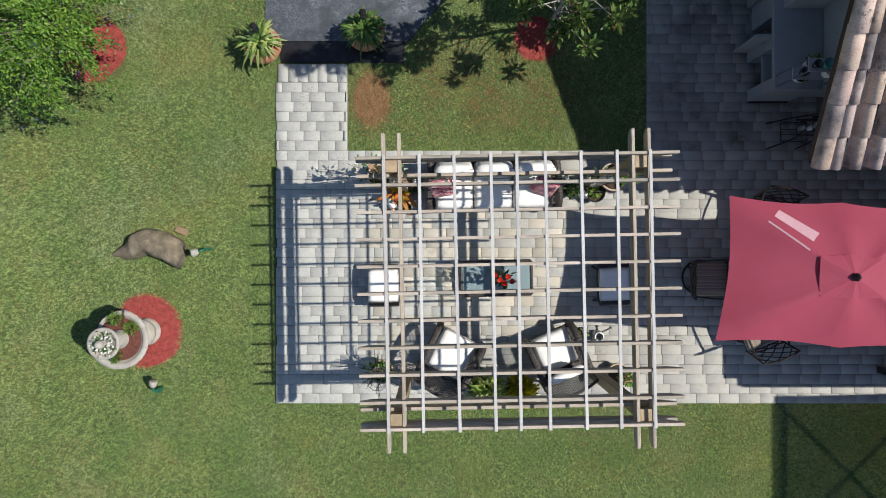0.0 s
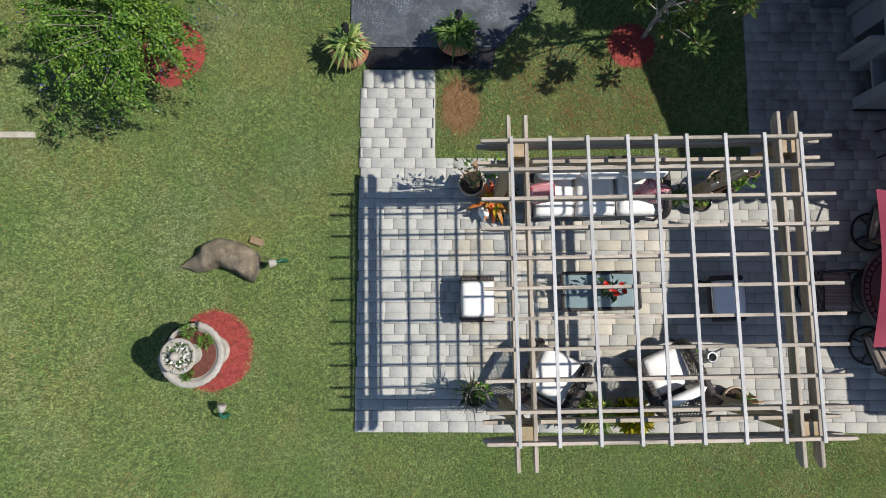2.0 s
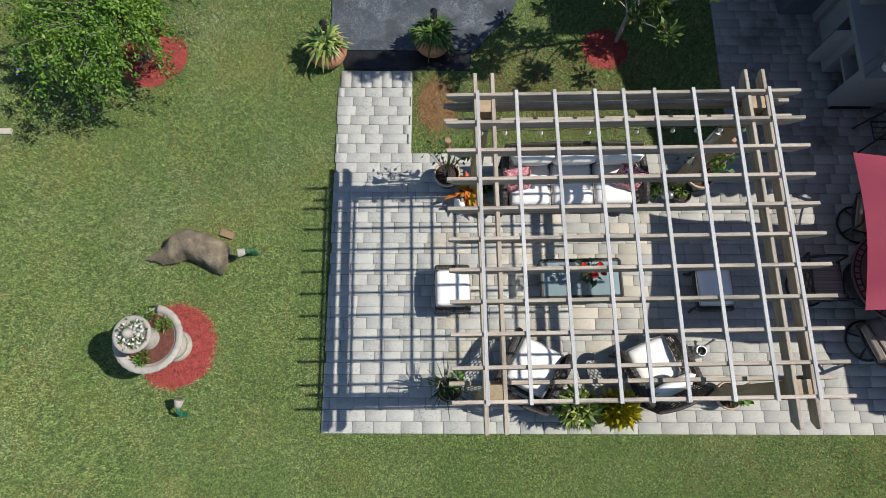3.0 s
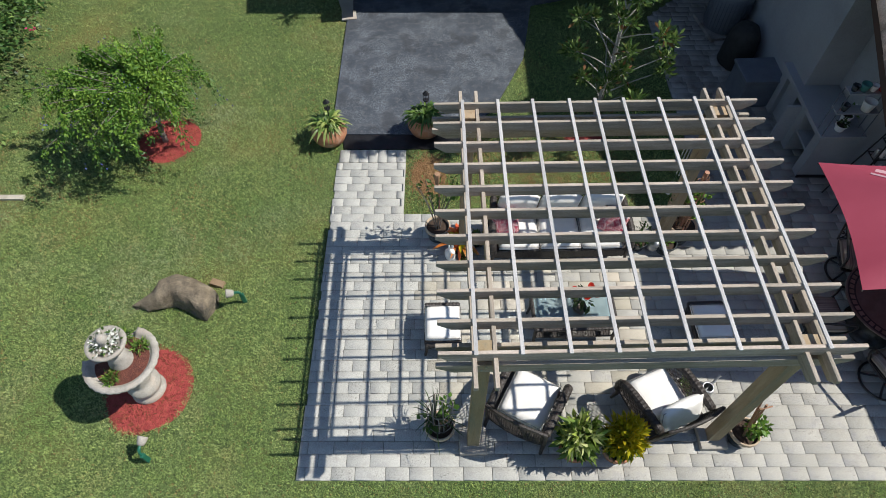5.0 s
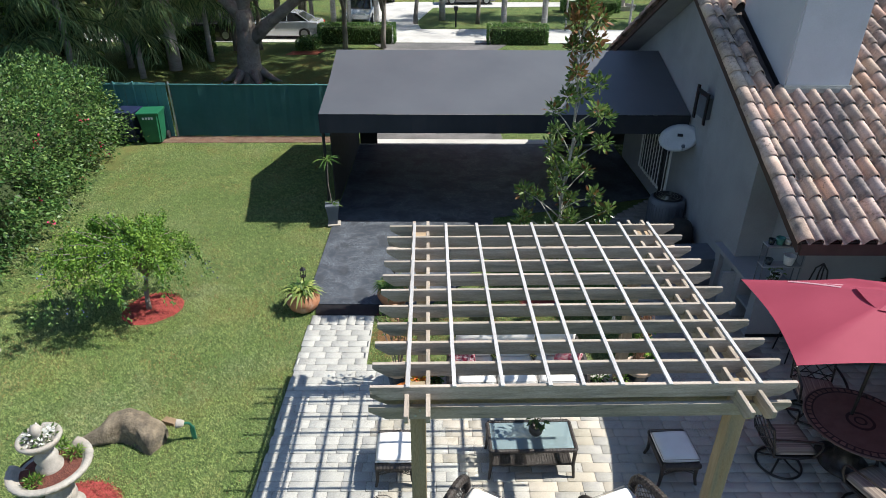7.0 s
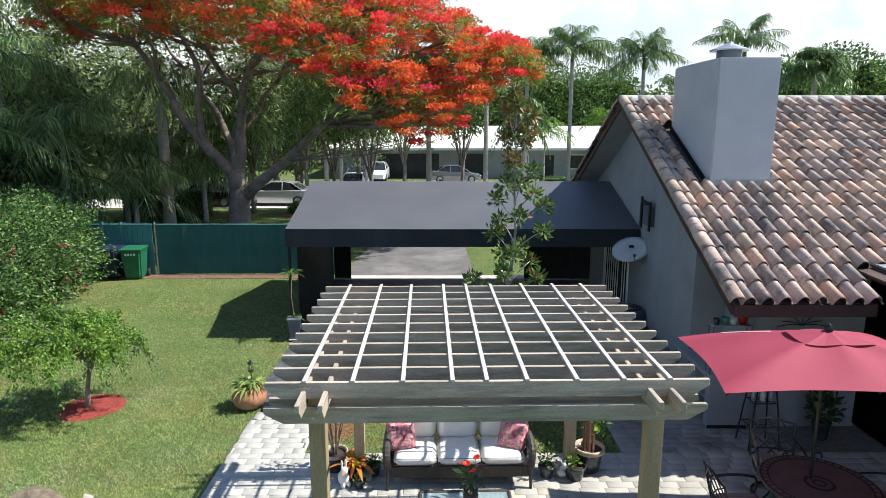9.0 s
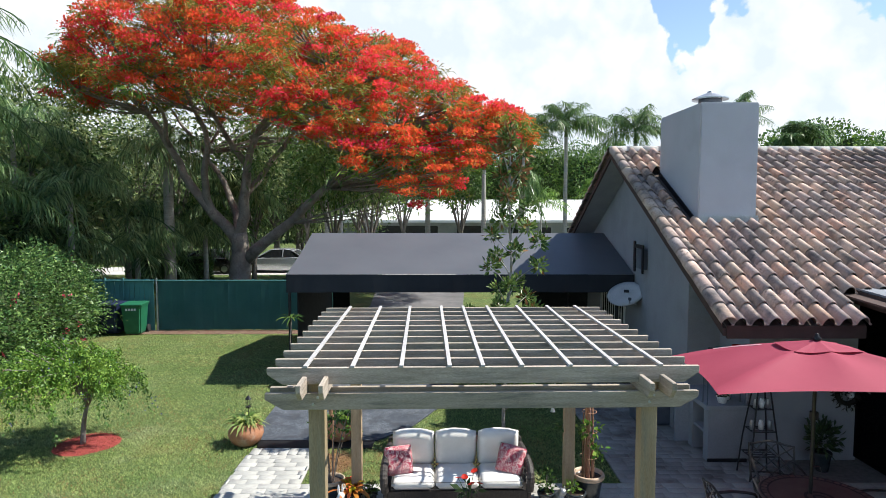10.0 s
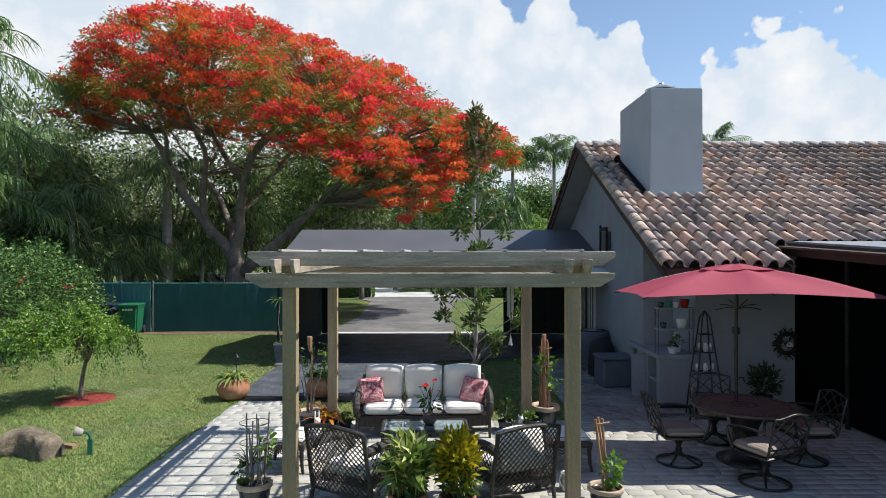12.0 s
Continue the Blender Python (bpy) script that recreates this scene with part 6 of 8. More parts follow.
part("upper_column", lathe([(0.13, 0.86), (0.14, 0.92), (0.10, 0.97), (0.12, 1.05), (0.10, 1.10), (0.08, 1.14), (0.10, 1.22)], 22), M_STONE, font, smooth=True)
part("upper_bowl", lathe([(0.0, 1.18), (0.10, 1.19), (0.19, 1.25), (0.225, 1.31), (0.22, 1.335), (0.18, 1.335), (0.16, 1.29), (0, 1.28)], 30), M_STONE, font, "small stone bowl", True)
part("finial", lathe([(0.05, 1.28), (0.06, 1.34), (0.045, 1.38), (0.065, 1.42), (0.05, 1.46), (0.03, 1.49), (0, 1.50)], 16), M_STONE, font, smooth=True)
sprigs(font, "blossom", L_WHITEP, 110, (0, 0, 1.37), (0.18, 0.18, 0.06), 0.045, 0.9, 81, "white flowers round the finial")
sprigs(font, "foliage", L_TREE, 130, (0, 0, 1.33), (0.18, 0.18, 0.06), 0.055, 0.5, 82)
for a, r in ((0.75, 0.25), (1.75, 0.31), (4.55, 0.24)):
    sprigs(font, "foliage", L_BRIGHT, 110, (r * math.cos(a), r * math.sin(a), 0.93), (0.09, 0.09, 0.06), 0.07, 0.2, 83 + int(a * 3))
    sprigs(font, "foliage", L_TREE, 70, (r * math.cos(a), r * math.sin(a), 0.91), (0.08, 0.08, 0.05), 0.07, 0.22, 183 + int(a * 3))

# field rock: a pointed tail, a humped middle and a broad drooping end
bm = bmesh.new()
bmesh.ops.create_icosphere(bm, subdivisions=5, radius=1.0)
RX = [-0.60, -0.35, -0.20, 0.0, 0.18, 0.34, 0.46, 0.56]
RTOP = [-0.13, 0.07, 0.22, 0.30, 0.25, 0.18, 0.12, 0.03]
RBOT = [-0.16, -0.19, -0.16, -0.12, -0.21, -0.30, -0.34, -0.12]
RHIGH = [0.05, 0.17, 0.29, 0.34, 0.31, 0.28, 0.26, 0.12]
for v in bm.verts:
    p = v.co.copy()
    x = 0.58 * max(-1.0, min(1.0, p.x * 1.02)) - 0.02
    hi, lo, top = np.interp(x, RX, RTOP), np.interp(x, RX, RBOT), np.interp(x, RX, RHIGH)
    ring = math.sqrt(max(1e-4, 1 - min(p.x * p.x, 0.9999)))
    cy, cz = p.y / ring, p.z / ring
    cy = math.copysign(abs(cy) ** 0.75, cy)
    y = (hi + lo) / 2 + (hi - lo) / 2 * cy
    z = top * (max(cz, 0.0) ** 0.55) if cz > 0 else -0.06 * abs(cz)
    if cy < -0.2 and z > 0:
        y += 0.05 * (1 - z / top) * math.sin(7 * x)
    v.co = Vector((x, y, z))
    v.co += 0.020 * Vector((noise.noise(v.co * 5), noise.noise(v.co * 5 + Vector((3, 8, 3))), noise.noise(v.co * 5 + Vector((5, 1, 9)))))
    v.co += 0.014 * Vector((noise.noise(v.co * 14), noise.noise(v.co * 14 + Vector((3, 3, 3))), noise.noise(v.co * 14 + Vector((5, 1, 2)))))
rock = part("rock", bm, M_ROCK, None, "", True)
rock.matrix_basis = pose(-4.61, 0.04, -0.02)
tagged(rock, "long brown weathered boulder lying on the lawn", "rock")
ob = part("brick", B((-0.10, 0.10, -0.05, 0.05, 0.0, 0.06), bevel=0.008), mat("tan_brick", (0.22, 0.15, 0.085), (0.30, 0.21, 0.13), scale=9, rough=0.9), None)
ob.matrix_basis = pose(-4.12, 0.29, -0.03, 0, 0, -18)
tagged(ob, "single tan brick lying beside the boulder", "brick")


def spotlight(loc, turn, label):
    e = thing("garden_light", loc, turn, label, "garden light", "garden spotlights")
    m = mat("green_enamel", (0.012, 0.10, 0.06), (0.02, 0.14, 0.09), scale=9, rough=0.4)
    part("stake", B((-0.03, 0.03, -0.02, 0.02, 0.0, 0.22), bevel=0.008), m, e, "green plastic stake")
    part("bracket", tube(arc((0, 0, 0.20), (0, 0.02, 0.34), (0.10, 0.02, 0.31), 6), 0.018, 7), m, e)
    h = part("lamp_head", lathe([(0, 0), (0.035, 0.0), (0.05, 0.03), (0.062, 0.10), (0.058, 0.105), (0, 0.09)], 16), M_STONE, e, "pale round reflector", True)
    h.matrix_basis = pose(0.08, 0.02, 0.31, 0, 75, 0)
    return e


spotlight((-3.68, 0.0, -0.03), 195, "green garden spotlight with a white head, beside the boulder")
spotlight((-4.44, -2.20, -0.03), 80, "green garden spotlight with a white head, alone on the lawn")

# wheeled bins by the fence


def bin_(loc, turn, m, label):
    e = thing("wheeled_bin", loc, turn, label, "bin", "wheeled bins")
    bm = bmesh.new()
    rows = []
    for z, w, d in ((0.05, 0.23, 0.25), (0.12, 0.25, 0.28), (0.85, 0.30, 0.35), (0.95, 0.32, 0.37)):
        rows.append([bm.verts.new((sx * w, sy * d, z)) for sx, sy in ((-1, -1), (1, -1), (1, 1), (-1, 1))])
    for a, b in zip(rows, rows[1:]):
        for i in range(4):
            bm.faces.new((a[i], a[(i + 1) % 4], b[(i + 1) % 4], b[i]))
    bm.faces.new(rows[0][::-1]), bm.faces.new(rows[-1])
    bmesh.ops.bevel(bm, geom=[x for x in bm.edges if abs(x.verts[0].co.z - x.verts[1].co.z) > 0.02], offset=0.05, segments=3, affect="EDGES")
    part("body", bm, m, e)
    bm = B((-0.33, 0.33, -0.39, 0.36, 0.95, 1.0), bevel=0.02)
    for v in bm.verts:
        if v.co.z > 0.97:
            v.co.z += 0.06 * (1 - (v.co.y / 0.4) ** 2)
    part("lid", bm, m, e)
    for sx in (-1, 1):
        w = part("wheel", lathe([(0, -0.03), (0.12, -0.03), (0.13, 0), (0.12, 0.03), (0, 0.03)], 18), M_RUBBER, e)
        w.matrix_basis = pose(sx * 0.30, 0.30, 0.13, 0, 90, 0)
    part("handle", tube([(-0.25, 0.42, 0.92), (0.25, 0.42, 0.92)], 0.018, 7), m, e)
    bm = bmesh.new()
    for i in range(4):
        add_box(bm, -0.16 + 0.085 * i, -0.105 + 0.085 * i, -0.366, -0.362, 0.80, 0.87)
    part("lettering", bm, M_WHITE, e, "pale bars where lettering is")
    return e


bin_((-9.22, 12.50, -0.03), 6, M_BIN, "dark green wheeled bin standing by the fence")
bin_((-9.95, 12.55, -0.03), -4, M_BINBLUE, "dark blue wheeled bin half hidden by the shrubs")

# ---- against the house ----
cnt = thing("outdoor_counter", (0, 0, 0), 0, "grey stucco outdoor counter with open storage bays", "counter")
part("top", B((4.74, 5.44, 2.28, 4.02, 0.84, 0.92), bevel=0.012), M_STUCCO, cnt)
for y0, y1 in ((2.32, 2.50), (2.93, 3.10), (3.80, 3.98)):
    part("pier", B((4.80, 5.40, y0, y1, 0, 0.84)), M_STUCCO, cnt)
part("back", B((5.40, 5.445, 2.32, 3.98, 0, 0.84)), M_STUCCO, cnt)
part("shelf", B((4.82, 5.40, 2.505, 2.925, 0.40, 0.44)), M_STUCCO, cnt)
part("plinth", B((4.79, 5.42, 2.30, 2.318, 0, 0.05)), M_BLACK, cnt)
door = part("bay_door", B((4.56, 4.80, 3.08, 3.12, 0.05, 0.80)), M_SOFFIT, cnt, "open grey cabinet door")

box = thing("deck_box", (4.60, 4.24, 0), 3, "grey resin deck box with a rounded lid", "storage box")
part("body", B((-0.38, 0.38, -0.30, 0.30, 0.0, 0.54), bevel=0.05), M_GREYPLASTIC, box)
bm = B((-0.40, 0.40, -0.32, 0.32, 0.54, 0.60), bevel=0.025)
for v in bm.verts:
    v.co.z += 0.03 * (1 - (v.co.y / 0.3) ** 2) * (v.co.z > 0.58)
part("lid", bm, M_GREYPLASTIC, box)
ac = thing("air_conditioner", (4.62, 6.28, 0), 10, "round dark grey outdoor air-conditioning unit with a top grille", "air conditioner")
part("base", B((-0.42, 0.42, -0.42, 0.42, 0.0, 0.06)), M_PAVER_DARK, ac)
part("casing", lathe([(0.36, 0.06), (0.38, 0.08), (0.38, 0.76), (0.36, 0.82), (0.33, 0.84), (0.0, 0.84)], 36), M_GREYPLASTIC, ac, smooth=True)
for i in range(36):
    a = 2 * math.pi * i / 36
    part("louvre", tube([(0.387 * math.cos(a), 0.387 * math.sin(a), 0.12), (0.387 * math.cos(a), 0.387 * math.sin(a), 0.72)], 0.006, 4), M_GREYPLASTIC, ac)
part("fan_well", lathe([(0.0, 0.843), (0.28, 0.843), (0.30, 0.86), (0.32, 0.843)], 24), M_BLACK, ac)
bm = bmesh.new()
for r in (0.08, 0.14, 0.2, 0.26):
    tube([(r * math.cos(a), r * math.sin(a), 0.87) for a in (2 * math.pi * i / 24 for i in range(24))], 0.004, 4, bm, closed=True)
part("grille", bm, M_STEEL, ac)

cover = thing("covered_grill", (4.56, 5.20, 0), 0, "dark rounded fabric cover over a garden grill by the wall", "grill")
bm = lathe([(0.0, 0.0), (0.27, 0.0), (0.29, 0.04), (0.28, 0.40), (0.26, 0.62), (0.20, 0.74), (0.10, 0.80), (0.0, 0.81)], 28)
for v in bm.verts:
    w = 1 + 0.05 * math.sin(5 * math.atan2(v.co.y, v.co.x)) * (1 - v.co.z)
    v.co.x *= w
    v.co.y *= w * 1.15
part("fabric", bm, M_RUBBER, cover, "", True)
part("hem", tube([(0.295 * math.cos(a), 0.335 * math.sin(a), 0.03) for a in (2 * math.pi * i / 24 for i in range(24))], 0.010, 5, closed=True), M_BLACK, cover)
dish = thing("satellite_dish", (4.70, 6.50, 2.10), 0, "pale grey satellite dish on the gable wall", "satellite dish")
bm = lathe([(0.0, 0.06), (0.12, 0.052), (0.24, 0.025), (0.33, 0.0), (0.335, -0.006), (0.24, 0.012), (0, 0.045)], 28)
d = part("reflector", bm, mat("dish_grey", (0.44, 0.45, 0.47), (0.52, 0.53, 0.55), scale=3, rough=0.5), dish, smooth=True)
d.matrix_basis = pose(0, 0, 0, 52, -14, -20) @ Matrix.Diagonal((1.22, 0.92, -1, 1))
part("arm", tube([(0.08, 0.05, -0.22), (0.0, -0.30, -0.18), (-0.02, -0.36, -0.08)], 0.012, 6), M_STEEL, dish)
part("receiver", B((-0.05, 0.01, -0.40, -0.33, -0.09, -0.03), bevel=0.01), M_GREYPLASTIC, dish)
part("mount", tube([(0.02, 0.05, -0.02), (0.20, 0.15, -0.15), (0.34, 0.15, -0.30)], 0.018, 7), M_STEEL, dish)
badge = part("badge", B((-0.05, 0.06, -0.012, 0.012, -0.03, 0.03)), M_BLACK, dish, "small dark mark")
badge.matrix_basis = pose(0.0, -0.035, 0.07, -32, 0, -14)

win = thing("window_1", (4.99, 8.5, 1.1), 0, "dark window behind white upright bars", "window", kind="structure")
part("pane", B((-0.02, 0.0, -1.0, 1.0, -0.7, 0.75)), M_DARKGLASS, win)
part("window_frame", B((-0.04, 0.0, -1.06, -1.0, -0.76, 0.81), (-0.04, 0.0, 1.0, 1.06, -0.76, 0.81), (-0.04, 0.0, -1.0, 1.0, 0.75, 0.81), (-0.04, 0.0, -1.0, 1.0, -0.76, -0.7)), M_WHITE, win)
for i in range(11):
    part("bar", tube([(-0.07, -0.95 + 0.19 * i, -0.74), (-0.07, -0.95 + 0.19 * i, 0.78)], 0.012, 6), M_WHITE, win)
spk = thing("wall_speaker", (4.93, 5.90, 2.95), 0, "black framed box mounted on the gable wall", "wall box")
part("casing", B((-0.14, 0.07, -0.24, 0.24, -0.22, 0.20), bevel=0.015), M_GREYPLASTIC, spk)
part("frame", B((-0.17, -0.14, 0.20, 0.30, -0.30, 0.36), (-0.17, -0.14, -0.32, -0.24, -0.30, 0.30), (-0.17, -0.14, -0.24, 0.20, 0.22, 0.30)), M_BLACK, spk)

# shelves, pots and a wrought stand near the counter
rack = thing("pot_rack", (5.07, 2.40, 0.92), 0, "pale grey two-shelf pot rack standing on the outdoor counter", "shelf")
for z in (0.42, 0.78):
    part("board", B((-0.31, 0.31, -0.09, 0.09, z, z + 0.022), bevel=0.004), M_SOFFIT, rack)
for sx in (-0.30, 0.30):
    for sy in (-0.08, 0.08):
        part("upright", tube([(sx, sy, 0.0), (sx, sy, 0.80)], 0.009, 6), M_GREYPLASTIC, rack)
M_TEAL = mat("teal_glaze", (0.05, 0.20, 0.19), (0.08, 0.27, 0.25), scale=6, rough=0.35)
for i, (x, z, m, r) in enumerate(((4.84, 1.722, M_GLAZE, 0.055), (4.97, 1.722, M_TEAL, 0.070), (5.10, 1.722, M_WHITE, 0.055), (5.25, 1.722, L_RED, 0.085), (4.88, 1.362, M_GLAZE, 0.060), (5.20, 1.362, M_WHITE, 0.095))):
    ob = part("flower_pot", lathe([(0, 0), (0.7 * r, 0), (r, 1.7 * r), (0.92 * r, 1.7 * r), (0.85 * r, 1.4 * r), (0, 1.4 * r)], 14), m, None, "", True)
    ob.matrix_basis = pose(x, 2.39, z)
    tagged(ob, ("small dark flower pot", "teal glazed flower pot", "small white flower pot", "glossy red flower pot", "small dark flower pot", "white bowl-shaped flower pot")[i] + " on the pot rack", "flower pot", "small pots")
deco = thing("wall_ornament", (6.18, 2.385, 1.72), 0, "dark metal leaf-spray ornament on the porch wall", "wall ornament")
for k in range(7):
    a = -1.3 + 0.43 * k
    part("scroll", tube(arc((0, 0, -0.02), (0.20 * math.sin(a), -0.02, 0.10 * math.cos(a)), (0.42 * math.sin(a), -0.01, 0.20 * math.cos(a) - 0.10 * abs(math.sin(a))), 6), 0.007, 5), M_BLACK, deco)
e = pot("potted_plant", (5.20, 2.62, 0.92), 0.09, 0.14, M_WHITE, "white pot with a green plant on the counter", "potted plant")
sprigs(e, "foliage", L_TREE, 60, (0, 0, 0.20), (0.10, 0.10, 0.10), 0.07, 0.5, 91)
sprigs(e, "flower", L_WHITEP, 5, (0, 0, 0.30), (0.03, 0.03, 0.03), 0.05, 0.9, 92)
e = pot("potted_plant", (5.06, 2.44, 0.92), 0.09, 0.11, M_WHITE, "white pot of dark leaves on the counter", "potted plant")
sprigs(e, "foliage", L_DARK, 50, (0, 0, 0.13), (0.09, 0.09, 0.06), 0.06, 0.5, 93)

stand = thing("plant_stand", (5.34, 1.78, 0), 0, "tall black wrought-metal pyramid plant stand", "plant stand")
for sx in (-1, 1):
    for sy in (-1, 1):
        part("leg", tube([(sx * 0.23, sy * 0.20, 0.0), (sx * 0.18, sy * 0.16, 0.6), (sx * 0.06, sy * 0.05, 1.62), (0, 0, 1.72)], 0.012, 6), M_BLACK, stand)
for z, w in ((0.35, 0.20), (0.72, 0.165), (1.05, 0.125), (1.34, 0.09)):
    part("tier", tube([(w, w * 0.7, z), (-w, w * 0.7, z), (-w, -w * 0.7, z), (w, -w * 0.7, z)], 0.009, 5, closed=True), M_BLACK, stand)
    for i in range(4):
        y = -w * 0.6 + w * 0.4 * i
        part("slat", tube([(-w, y, z), (w, y, z)], 0.006, 4), M_BLACK, stand)
for z, w in ((0.72, 0.13), (1.05, 0.09)):
    for i in range(3):
        ob = part("glass_jar", lathe([(0, 0), (0.035, 0), (0.04, 0.09), (0.028, 0.13), (0.03, 0.14), (0.0, 0.14)], 10), M_WHITE if i == 1 else M_STEEL, None, "", True)
        ob.matrix_basis = pose(5.34 - w + w * i, 1.76, z + 0.008)
        tagged(ob, "small pale jar on the plant stand", "jar", "jars on the stand")
# near-black leaves: the porch's shade is put into the wreath's colour
L_WREATH = leaf_mat("shade_dark_wreath_leaf", (0.016, 0.015, 0.012), (0.035, 0.030, 0.022), 0.4, 0.8, 0.1)
wreath = thing("wreath", (7.02, 2.35, 1.10), 0, "wreath coloured dark for the porch's shade, with a pale bow", "wreath")
part("ring", tube([(0.17 * math.cos(a), 0.0, 0.17 * math.sin(a)) for a in (2 * math.pi * i / 18 for i in range(18))], 0.04, 7, closed=True), L_WREATH, wreath)
sprigs(wreath, "foliage", L_WREATH, 220, (0, -0.03, 0), (0.24, 0.06, 0.24), 0.08, 0.4, 94, up=0, shell=0.7)
part("bow", B((-0.045, 0.045, -0.10, -0.05, -0.05, 0.03), bevel=0.018), M_WHITE, wreath)
for (x, y, s, sd) in ((6.42, 1.98, 0.17, 95),):
    e = pot("potted_plant", (x, y, 0), s * 0.8, 0.30, M_GLAZE, "dark bushy pot plant in the porch's shade", "potted plant", "porch plants")
    sprigs(e, "foliage", L_DARK, 320, (0, 0, 0.52), (s * 1.3, s * 1.3, 0.30), 0.13, 0.35, sd)

# ---- garden trees and shrubs ----


def reseed(n):
    global RNG
    RNG = np.random.default_rng(n)


def limb(name, pts, r0, r1, m, parent, seg=8, wob=0.0, seed=1):
    """A tapered, slightly crooked limb through pts."""
    P = [Vector(p) for p in pts]
    fine = []
    for a, b in zip(P, P[1:]):
        k = max(2, int((b - a).length / max(r0 * 3, 0.15)))
        fine += [a.lerp(b, i / k) for i in range(k)]
    fine.append(P[-1])
    for _ in range(2):
        fine = [fine[0]] + [(fine[i - 1] + 2 * fine[i] + fine[i + 1]) / 4 for i in range(1, len(fine) - 1)] + [fine[-1]]
    fine = [p + wob * Vector((noise.noise(p * 0.9 + Vector((seed, 0, 0))), noise.noise(p * 0.9 + Vector((0, seed, 0))), 0)) for p in fine]
    n = len(fine)
    rad = [r0 + (r1 - r0) * (i / (n - 1)) ** 0.8 for i in range(n)]
    return part(name, tube(fine, rad, seg), m, parent, smooth=True)


# tree with leathery leaves behind the pergola
e = thing("leathery_leaved_tree", (1.66, 3.45, -0.03), 0, "slender young tree with leathery two-toned leaves in red mulch", "tree")
trunk = [(0, 0, 0), (0.05, 0.02, 0.9), (0.0, -0.05, 1.9), (0.10, -0.15, 3.0), (0.05, -0.32, 4.2), (0.0, -0.42, 5.2)]
limb("trunk", trunk, 0.036, 0.012, M_PALMBARK, e, 8, 0.05)
reseed(101)
Ps, Ds, twigs = [], [], []
g = random.Random(4)
CLUMPS = []
for k in range(46):
    z = 0.75 + 4.50 * (k / 45) ** 1.25
    i = min(int(z / 5.2 * 5), 4)
    base = Vector(trunk[i]).lerp(Vector(trunk[i + 1]), z / 5.2 * 5 - i if z < 5.2 else 1)
    reach = (0.86 if z < 2.3 else 0.58 if z < 3.7 else 0.30) * g.uniform(0.35, 1.0) * (0.35 if z > 4.9 else 1)
    a = k * 2.4 + g.uniform(-0.5, 0.5)
    tip = base + Vector((reach * math.cos(a), reach * math.sin(a) * 0.85, 0.40 * reach + g.uniform(0.0, 0.15)))
    CLUMPS.append(tip)
    limb("branch", [base - Vector((0, 0, 0.15)), base.lerp(tip, 0.5) - Vector((0, 0, 0.03)), tip], 0.014, 0.006, M_PALMBARK, e, 5)
for tip in CLUMPS:
    n = 92
    d = unit(RNG.normal(size=(n, 3)))
    Ps.append(np.tile(np.array(tip), (n, 1)) + d * RNG.uniform(0.01, 0.13, (n, 1)) * np.array([1, 1, 1.0]))
    Ds.append(d + np.array([0, 0, 0.5]))
P, D = np.vstack(Ps), np.vstack(Ds)
pick = RNG.random(len(P)) < np.where(P[:, 2] > 4.2, 0.55, 0.95)
leaves("crown", P[pick], D[pick], RNG.uniform(0.07, 0.135, pick.sum()), 0.42, L_MAG, e, "glossy dark green leaves", 0.12)
leaves("crown", P[~pick], D[~pick], RNG.uniform(0.08, 0.14, (~pick).sum()), 0.42, L_MAGB, e, "rusty brown leaf backs", 0.12)

# small weeping tree in the lawn
e = thing("weeping_tree", (-5.58, 3.12, -0.03), 0, "small weeping tree with bright feathery foliage and blue flowers", "tree")
limb("trunk", [(0, 0, 0), (0.02, 0, 0.35), (0.10, 0.02, 0.72)], 0.05, 0.032, M_BARK, e, 8, 0.03)
reseed(111)
Ps, Ds, Pf, Df = [], [], [], []
g = random.Random(9)
for k in range(62):
    a = k * 2.4
    R = g.uniform(0.25, 1.0)
    far = 1.0
    if k % 12 == 5:
        R, far = 1.0, 1.22
    if k % 20 == 9:
        a, R, far = 0.35 + 0.02 * k, 1.0, 1.34
    wide = 1.06 * far * (1 + 0.12 * math.cos(a - 3.4))
    tip = Vector((wide * R * math.cos(a) - 0.26, 0.95 * wide * R * math.sin(a) - 0.14, 1.74 - 0.42 * R * R + g.uniform(-0.20, 0.16)))
    mid = Vector((0.08 + 0.45 * R * math.cos(a), 0.40 * R * math.sin(a) - 0.06, 1.36 + g.uniform(-0.1, 0.1)))
    base = Vector((0.10, 0.02, 0.70))
    limb("branch", [base, base.lerp(mid, 0.6) + Vector((0, 0, 0.05)), mid, tip], 0.018, 0.004, M_BARK, e, 5, 0.02, k)
    # several thin sprays fall from the end of each branch
    lines = [(mid, tip, 90)]
    for q in range(4):
        root = mid.lerp(tip, 0.45 + 0.55 * q / 3)
        sw = a + g.uniform(-0.9, 0.9)
        fall = g.uniform(0.10, 0.62) * (0.3 + 0.7 * R)
        lines.append((root, root + Vector((0.16 * math.cos(sw), 0.16 * math.sin(sw), -fall)), 74))
    for p0, p1, n in lines:
        t = RNG.random((n, 1))
        sag = np.array([0, 0, -0.10]) * (t * t)
        P = np.array(p0) * (1 - t) + np.array(p1) * t + sag + RNG.normal(size=(n, 3)) * 0.036
        Ps.append(P)
        Ds.append(RNG.normal(size=(n, 3)) * 0.8 + np.array(p1 - p0) * 2.0)
    if k % 3 == 0:
        n = 10
        Pf.append(np.array(lines[-1][1]) + RNG.normal(size=(n, 3)) * 0.07)
        Df.append(RNG.normal(size=(n, 3)))
P, D = np.vstack(Ps), np.vstack(Ds)
